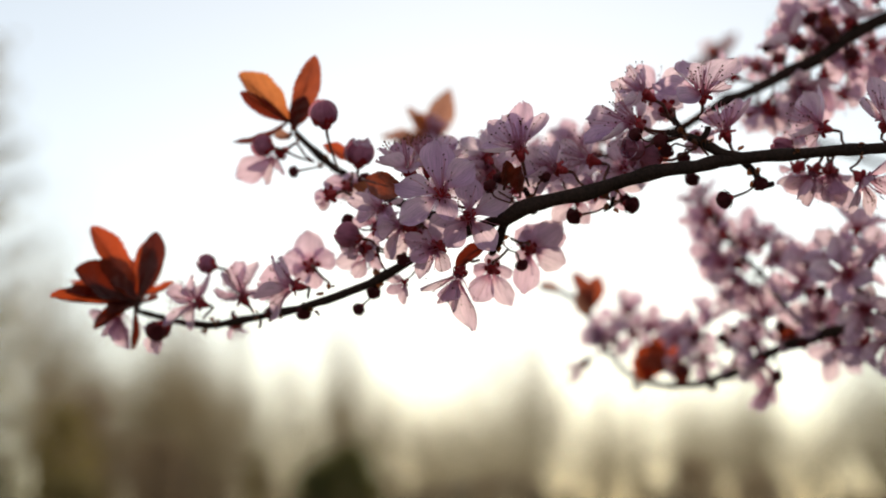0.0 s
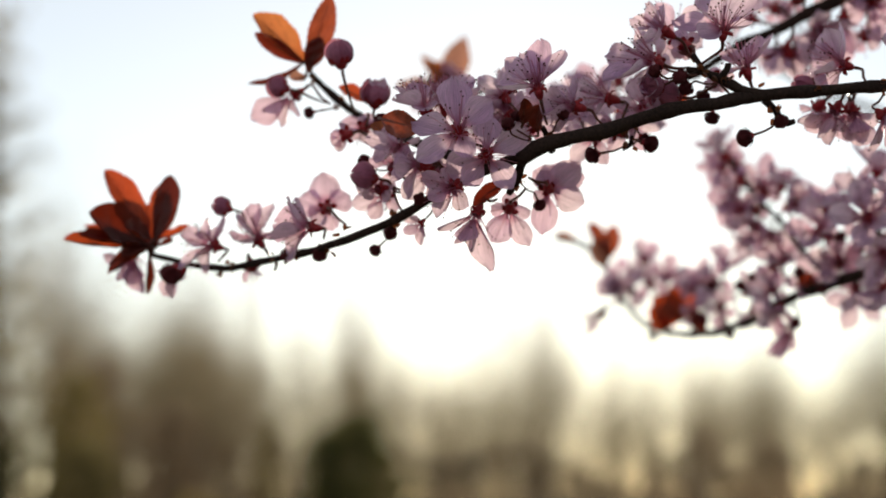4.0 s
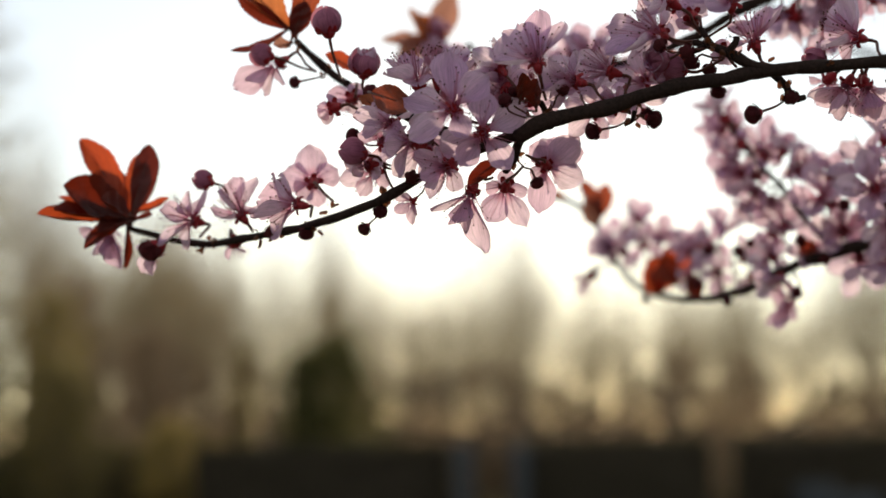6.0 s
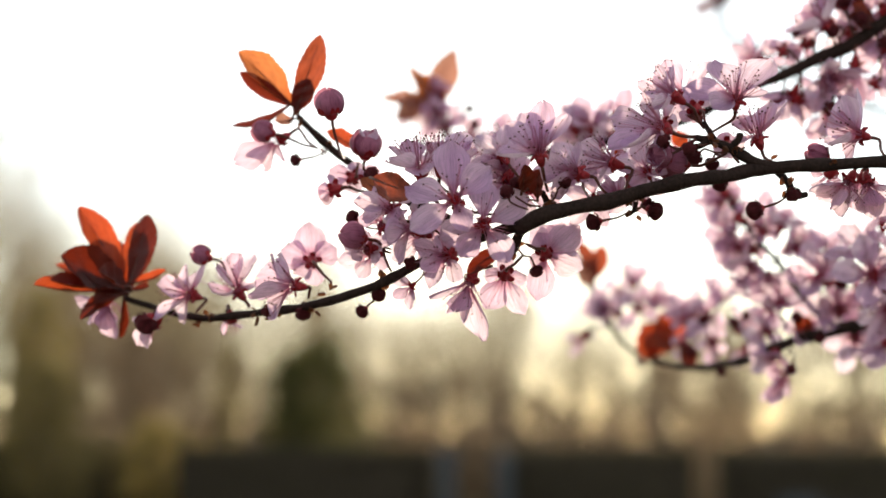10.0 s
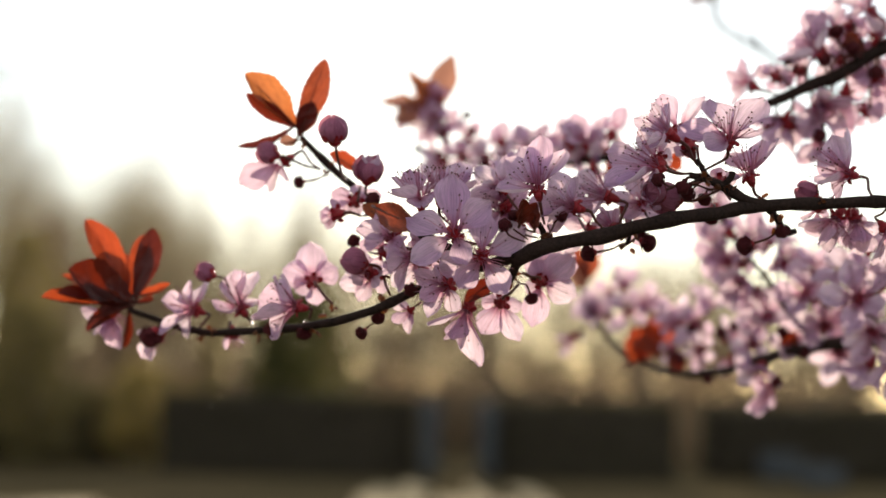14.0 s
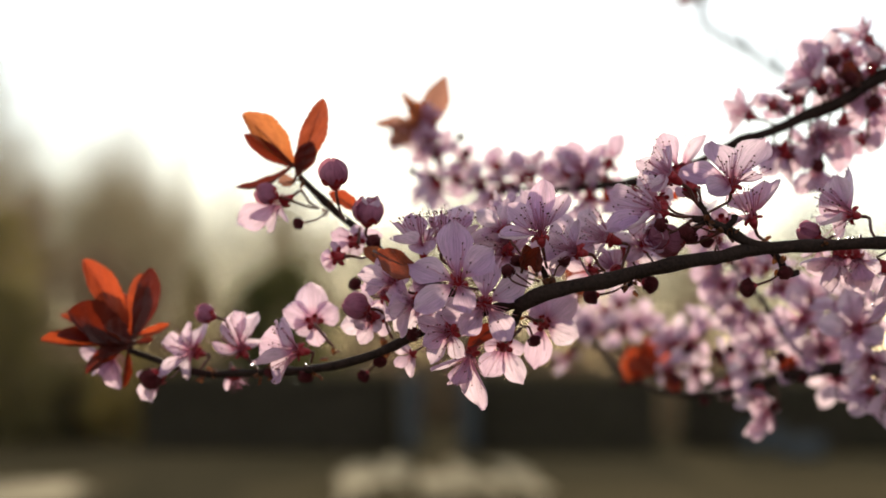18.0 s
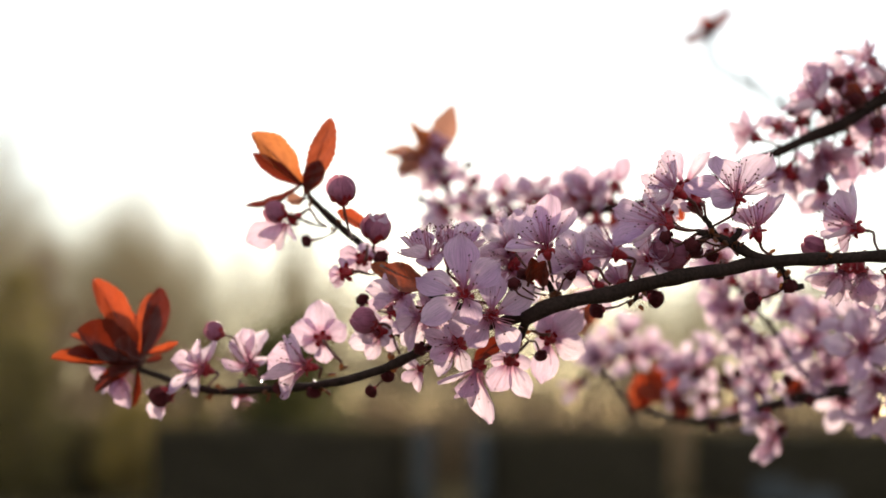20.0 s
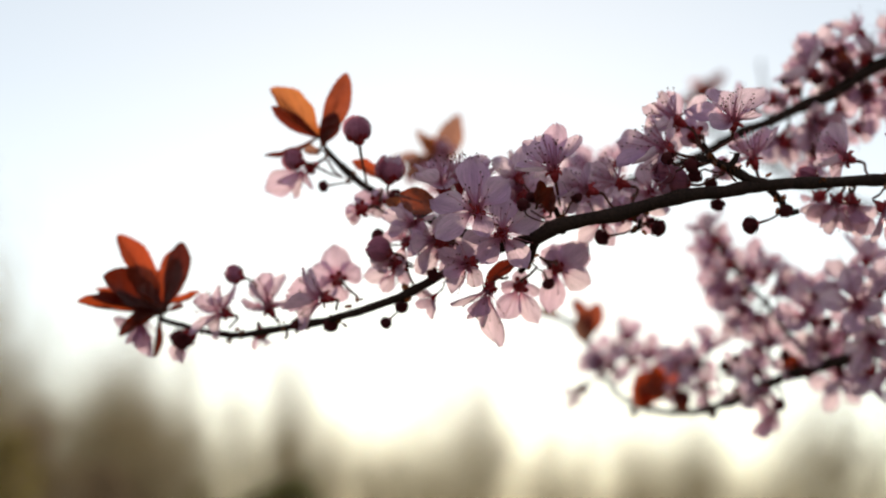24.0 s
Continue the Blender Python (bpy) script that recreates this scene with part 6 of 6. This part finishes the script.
def leafy_tree(name, x, y, height, radius, trunk_h, mat, size, count, seed, label, shape, category="tree"):
    """Trunk, limbs and a crown of many small leaves in clumps. shape: 0 a cone, 1 a rounded crown."""
    rnd = random.Random(seed)
    t = thing(name, (x, y, 0), label, category, {"thicket": "thickets under the bare trees", "scrub": "scrub behind the hedges", "shrub": "shrubs by the hedges", "conifer": "conifers behind the hedge", "evergreen_tree": "evergreens beside the hedge"}[name])
    bm = bmesh.new()
    pts = [Vector((x + rnd.uniform(-1, 1) * 0.05 * k, y, height * 0.9 * k / 6)) for k in range(7)]
    tube(bm, pts, [height * 0.028 * (1 - k / 7.5) for k in range(7)], 8)
    part("trunk", bm, HAZED_BARK, t)
    limbs, crown = bmesh.new(), bmesh.new()
    uv = crown.loops.layers.uv.new("UVMap")
    clumps = 46
    for k in range(clumps):
        f = (k + 0.5) / clumps
        z = trunk_h + (height - trunk_h) * f
        reach = radius * ((1 - f) ** 0.8 + 0.08 if shape == 0 else math.sin(math.pi * (0.12 + 0.86 * f)) ** 0.6) * rnd.uniform(0.55, 1.1)
        a = k * 2.4 + rnd.uniform(-0.4, 0.4)
        tip = Vector((x + math.cos(a) * reach, y + math.sin(a) * reach, z + reach * 0.15))
        root = Vector((x, y, max(0.2, z - reach * 0.35)))
        tube(limbs, [root, (root + tip) / 2 + Vector((0, 0, reach * 0.06)), tip], [height * 0.007, height * 0.005, height * 0.002], 5)
        for _ in range(count // clumps):
            q = root.lerp(tip, rnd.uniform(0.35, 1.0)) + Vector((rnd.gauss(0, 1), rnd.gauss(0, 1), rnd.gauss(0, 0.8))) * radius * 0.16
            q.z = max(0.05, q.z)
            leaf_card(crown, uv, q, size * rnd.uniform(0.6, 1.4), rnd)
    part("limb_frame", limbs, HAZED_BARK, t)
    tagged(part("crown", crown, mat, t), kind="stuff")
    return t


def bare_tree(x, y, height, spread, seed, label):
    """A leafless tree: trunk, forked limbs and many fine twigs, coloured pale for distant haze."""
    rnd = random.Random(seed)
    t = thing("bare_tree", (x, y, 0), label, "tree", "bare trees at the far edge")
    trunk, limbs, twigs = bmesh.new(), bmesh.new(), bmesh.new()

    def grow(at, way, ln, r, level):
        bm = trunk if level == 0 else limbs if level < 3 else twigs
        steps = 4 if level < 3 else 2 if level < 5 else 1
        pts, q, d = [at], at.copy(), way.copy()
        for _ in range(steps):
            d = (d + Vector((rnd.gauss(0, 0.13), rnd.gauss(0, 0.13), rnd.gauss(0.05, 0.07)))).normalized()
            q = q + d * ln / steps
            pts.append(q)
        tube(bm, pts, [r * (1 - 0.55 * k / steps) for k in range(steps + 1)], 7 if level == 0 else 5 if level < 3 else 3, level < 3)
        if level >= 5:
            return
        for k in range((7, 5, 4, 3, 3)[level]):
            f = rnd.uniform(0.12 if level == 0 else 0.35, 1.0)
            i = min(steps - 1, int(f * steps))
            b = pts[i].lerp(pts[i + 1], f * steps - i if f < 1 else 1)
            a = rnd.uniform(0, math.tau)
            side = d.orthogonal().normalized()
            side = side * math.cos(a) + d.cross(side) * math.sin(a)
            grow(b, (d * rnd.uniform(0.5, 1.0) + side * spread * rnd.uniform(0.5, 1.0)).normalized(), ln * rnd.uniform(0.6, 0.85), r * 0.42, level + 1)

    grow(Vector((x, y, 0)), Vector((0, 0, 1)), height * 0.36, height * 0.012, 0)
    part("trunk", trunk, HAZED_BARK, t)
    part("limb_frame", limbs, HAZED_BARK, t)
    tagged(part("crown", twigs, HAZED_TWIGS, t), kind="stuff")
    return t


def hedge(x0, x1, y, depth, height, seed, label):
    """A clipped hedge: an uneven body, coloured dark as inner shade, under a coat of small leaves."""
    rnd = random.Random(seed)
    t = thing("hedge", ((x0 + x1) / 2, y, 0), label, "hedge", "clipped hedges")
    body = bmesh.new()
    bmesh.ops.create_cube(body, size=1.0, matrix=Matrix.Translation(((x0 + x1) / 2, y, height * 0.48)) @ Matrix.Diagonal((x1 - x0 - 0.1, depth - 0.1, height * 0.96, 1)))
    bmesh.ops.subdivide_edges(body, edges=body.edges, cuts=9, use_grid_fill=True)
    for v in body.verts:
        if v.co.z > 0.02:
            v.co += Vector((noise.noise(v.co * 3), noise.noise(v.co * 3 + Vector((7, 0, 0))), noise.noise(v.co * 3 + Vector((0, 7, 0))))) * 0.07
    part("body", body, HEDGE_SHADE_CORE, t)
    coat = bmesh.new()
    uv = coat.loops.layers.uv.new("UVMap")
    for _ in range(int(800 * (x1 - x0))):
        face = rnd.random()
        px, pz, py = rnd.uniform(x0, x1), rnd.uniform(0.02, height), y - depth / 2
        if face < 0.35:
            pz, py = height + rnd.gauss(0, 0.03), rnd.uniform(y - depth / 2, y + depth / 2)
        elif face < 0.45:
            px, py = rnd.choice((x0, x1)), rnd.uniform(y - depth / 2, y + depth / 2)
        leaf_card(coat, uv, Vector((px, py + rnd.gauss(0, 0.03), max(0.02, pz))), rnd.uniform(0.06, 0.11), rnd)
    tagged(part("foliage", coat, HEDGE, t), kind="stuff")
    return t


def slab(name, x, y, w, d, h, seed, label, category, group=""):
    """A worn upright or lying stone with chipped, rounded edges."""
    bm = bmesh.new()
    bmesh.ops.create_cube(bm, size=1.0, matrix=Matrix.Translation((x, y, h / 2)) @ Matrix.Diagonal((w, d, h, 1)))
    bmesh.ops.bevel(bm, geom=bm.edges[:] + bm.verts[:], offset=min(w, d, h) * 0.12, segments=2, affect="EDGES")
    bmesh.ops.subdivide_edges(bm, edges=[e for e in bm.edges if e.calc_length() > 0.15], cuts=4, use_grid_fill=True)
    for v in bm.verts:
        if v.co.z > 0.01:
            v.co += Vector((noise.noise(v.co * 5 + Vector((seed, 0, 0))), 0, noise.noise(v.co * 5))) * 0.015
    ob = new(name, mesh_of(name, bm, STONE))
    return tagged(ob, label, category, group)


ground = bmesh.new()
EDGE = [-1500, -300, -80, -30] + [-16 + 1.0 * k for k in range(33)] + [30, 80, 300, 1500]
DEEP = [-1500, -200, -40, -8, -2] + [0 + 1.5 * k for k in range(44)] + [80, 120, 300, 1500]
grid = [[ground.verts.new((x, y, 0.05 * noise.noise(Vector((x * 0.4, y * 0.4, 0))) - 0.02 if abs(x) < 40 and abs(y) < 90 else -0.02)) for x in EDGE] for y in DEEP]
for a, b in zip(grid, grid[1:]):
    for k in range(len(EDGE) - 1):
        ground.faces.new((a[k], a[k + 1], b[k + 1], b[k]))
tagged(new("ground", mesh_of("ground", ground, GRASS)), "dull olive-brown early spring grass", "ground", kind="structure")


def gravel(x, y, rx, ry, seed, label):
    """A pool of sunlight painted as pale gravel with a ragged outline, a little over the grass."""
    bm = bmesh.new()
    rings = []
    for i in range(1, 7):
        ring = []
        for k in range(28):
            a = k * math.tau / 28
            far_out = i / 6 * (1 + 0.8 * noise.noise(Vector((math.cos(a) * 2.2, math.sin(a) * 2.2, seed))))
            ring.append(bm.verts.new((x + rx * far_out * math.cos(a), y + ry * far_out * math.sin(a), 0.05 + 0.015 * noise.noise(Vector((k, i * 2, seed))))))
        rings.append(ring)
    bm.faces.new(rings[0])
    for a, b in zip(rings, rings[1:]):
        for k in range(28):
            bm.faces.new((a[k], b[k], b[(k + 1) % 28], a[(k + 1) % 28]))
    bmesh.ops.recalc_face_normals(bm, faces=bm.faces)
    tagged(new("gravel_patch", mesh_of("gravel_patch", bm, SUNLIT_GRAVEL)), label, "gravel", "gravel patches in the grass", "structure")


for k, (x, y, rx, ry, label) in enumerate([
        (-0.66, 27.4, 0.30, 4.2, "sunlight painted as pale gravel in front of the hedges"), (-0.22, 29.5, 0.26, 4.0, "narrow strip of sunlight painted as gravel by the gateposts"),
        (0.40, 26.6, 0.20, 2.6, "sunlight painted as bright gravel leading to the hedge's gap"), (0.80, 28.6, 0.20, 3.6, "sunlight painted as bright gravel leading to the hedge's gap"),
        (1.17, 26.2, 0.14, 2.0, "small pool of sunlight painted as gravel beside the path"), (1.60, 28.0, 0.28, 3.6, "sunlight painted as bright gravel beside the path"),
        (-4.9, 23.5, 1.1, 2.6, "sunlight painted as pale gravel at the edge of the grass")]):
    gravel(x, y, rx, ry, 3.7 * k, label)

hedge(-4.9, -0.15, 37.0, 1.2, 1.45, 1, "low dark green clipped hedge on the grass")
hedge(1.25, 4.7, 37.4, 1.2, 1.46, 2, "low dark clipped hedge beside a gap")
hedge(5.6, 11.5, 40.0, 1.2, 1.45, 3, "dark clipped hedge further back")
hedge(-13.5, -6.2, 41.0, 1.4, 1.4, 4, "dark rough hedge under the brown trees")
slab("stone_post", 0.08, 36.2, 0.36, 0.3, 1.45, 1, "blue-grey stone gatepost at the hedge's end", "post", "gateposts in the hedge")
slab("stone_post", 1.14, 36.4, 0.30, 0.3, 1.40, 2, "grey weathered stone gatepost beside the gap", "post", "gateposts in the hedge")
slab("stone_block", 6.9, 38.4, 0.8, 0.4, 0.55, 3, "blue-grey stone block lying before the far hedge", "stone")
slab("pale_stone", 7.15, 35.5, 0.75, 0.4, 0.42, 4, "pale sunlit stone lying in the grass", "stone")


def outline(az, table):
    """The height of a skyline in degrees at the azimuth az, between the given pairs."""
    for (a, p), (b, q) in zip(table, table[1:]):
        if az < b:
            return p + (q - p) * max(0.0, (az - a) / (b - a))
    return table[-1][1]


HAZE = [(-14, 12.5), (-12.2, 10.5), (-11.5, 8.6), (-10.9, 7.3), (-6.0, 7.1), (-3.6, 6.8), (-2.9, 6.0), (-2.1, 5.6), (-1.3, 6.0), (0.4, 6.5), (1.7, 6.4), (2.9, 5.8), (3.5, 5.0), (4.5, 5.3), (6.1, 5.8),
        (8.5, 5.6), (9.2, 4.6), (10.2, 5.8), (11.6, 6.4), (14, 7.5)]
MASS = [(-12, 3.6), (-9.8, 3.2), (-8.2, 2.7), (-7.3, 2.6), (-6.9, 0.9), (-6.6, 2.4), (-6.0, 2.5), (-5.4, 0.9), (-5.0, 2.2), (-2.5, 2.3), (-1.7, 1.9), (0.7, 2.1), (2.4, 1.8), (3.2, 1.2), (3.8, 0.8),
        (4.6, 1.2), (5.6, 2.3), (6.6, 2.6), (7.2, 1.0), (7.8, 2.3), (8.7, 2.1), (9.2, 0.0), (9.6, 0.6), (10.3, 1.8), (11.3, 1.2), (13, 2.0)]

leafy_tree("conifer", -2.45, 40.0, 3.6, 1.2, 0.1, NEEDLE, 0.14, 3600, 11, "small bushy dark green conifer behind the hedge", 1)
leafy_tree("conifer", -3.15, 40.6, 3.3, 0.75, 0.1, NEEDLE, 0.14, 2200, 10, "low dark green conifer beside a taller one", 1)
for k, (name, x, y, h, r, mat, count, label) in enumerate([
        ("evergreen_tree", -9.6, 39.0, 12.0, 1.3, OLIVE, 3600, "tall thin olive-green evergreen tree"), ("evergreen_tree", -8.2, 40.0, 4.6, 1.1, OLIVE, 4200, "dense olive-brown evergreen bush"),
        ("shrub", -6.6, 42.0, 4.0, 1.0, HAZED_BROWN_LEAF, 3200, "tall brown-leaved shrub behind the rough hedge"), ("shrub", -4.85, 45.0, 3.8, 0.34, OLIVE, 1500, "thin olive shrub with withered leaves"),
        ("shrub", -10.4, 36.0, 4.6, 1.5, NEEDLE, 5200, "dark green shrub beside the evergreen"), ("shrub", -9.0, 47.0, 5.6, 1.2, HAZED_BROWN_LEAF, 2400, "tall brown withered shrub among bare trees"),
        ("shrub", -3.85, 50.0, 3.8, 0.6, HAZED_BROWN_LEAF, 2000, "narrow brown withered shrub by the conifer"), ("shrub", -9.4, 36.5, 3.4, 1.6, NEEDLE, 5600, "broad dark green shrub under the evergreens"),
        ("shrub", -7.4, 37.0, 3.0, 1.2, OLIVE, 4200, "low olive shrub in front of the hedge"), ("shrub", -5.6, 38.5, 1.9, 0.9, OLIVE, 2600, "low yellowish shrub at the hedge's end")]):
    leafy_tree(name, x, y, h, r, 0.2, mat, 0.15, int(count * 0.5), 12 + k, label, 1)

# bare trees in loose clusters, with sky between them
SPECIMENS = [bare_tree(-11.0 + 3.3 * k, 84 + 6 * (k % 3), 8.0 + 0.6 * (k % 2), 0.85, 40 + k, "leafless tree with fine twigs paled beige for distant haze") for k in range(6)]
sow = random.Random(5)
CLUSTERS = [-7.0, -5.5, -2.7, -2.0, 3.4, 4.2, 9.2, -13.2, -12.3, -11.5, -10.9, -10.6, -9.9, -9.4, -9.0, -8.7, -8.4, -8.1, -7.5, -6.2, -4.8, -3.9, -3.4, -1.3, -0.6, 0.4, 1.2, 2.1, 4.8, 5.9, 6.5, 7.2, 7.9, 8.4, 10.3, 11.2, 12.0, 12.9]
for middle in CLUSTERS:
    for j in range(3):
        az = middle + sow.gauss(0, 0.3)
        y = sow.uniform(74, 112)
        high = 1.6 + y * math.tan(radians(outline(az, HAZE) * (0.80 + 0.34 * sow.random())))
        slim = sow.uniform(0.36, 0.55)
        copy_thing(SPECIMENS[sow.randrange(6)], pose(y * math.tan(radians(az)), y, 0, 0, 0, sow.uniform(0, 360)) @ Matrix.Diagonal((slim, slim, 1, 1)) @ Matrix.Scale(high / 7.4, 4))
for k in range(60):
    az = -12.2 + 0.42 * k + sow.uniform(-0.08, 0.08)
    y = sow.uniform(57, 70)
    leafy_tree("thicket", y * math.tan(radians(az)), y, 1.6 + y * math.tan(radians(outline(az, MASS) * sow.uniform(0.8, 1.1))), sow.uniform(0.45, 0.7), 0.05, HAZED_BROWN_LEAF, 0.15, 800, 70 + k,
               "low grey-brown thicket under the bare trees", 1, "bush")
for k in range(36):
    az = -12.5 + 0.7 * k + sow.uniform(-0.15, 0.15)
    y = sow.uniform(46, 52)
    leafy_tree("scrub", y * math.tan(radians(az)), y, 1.5 + y * math.tan(radians(outline(az, MASS) * 0.5 * sow.uniform(0.5, 1.1))), 0.75, 0.02, HAZED_BROWN_LEAF, 0.14, 650, 140 + k,
               "low grey-brown scrub behind the clipped hedges", 1, "bush")
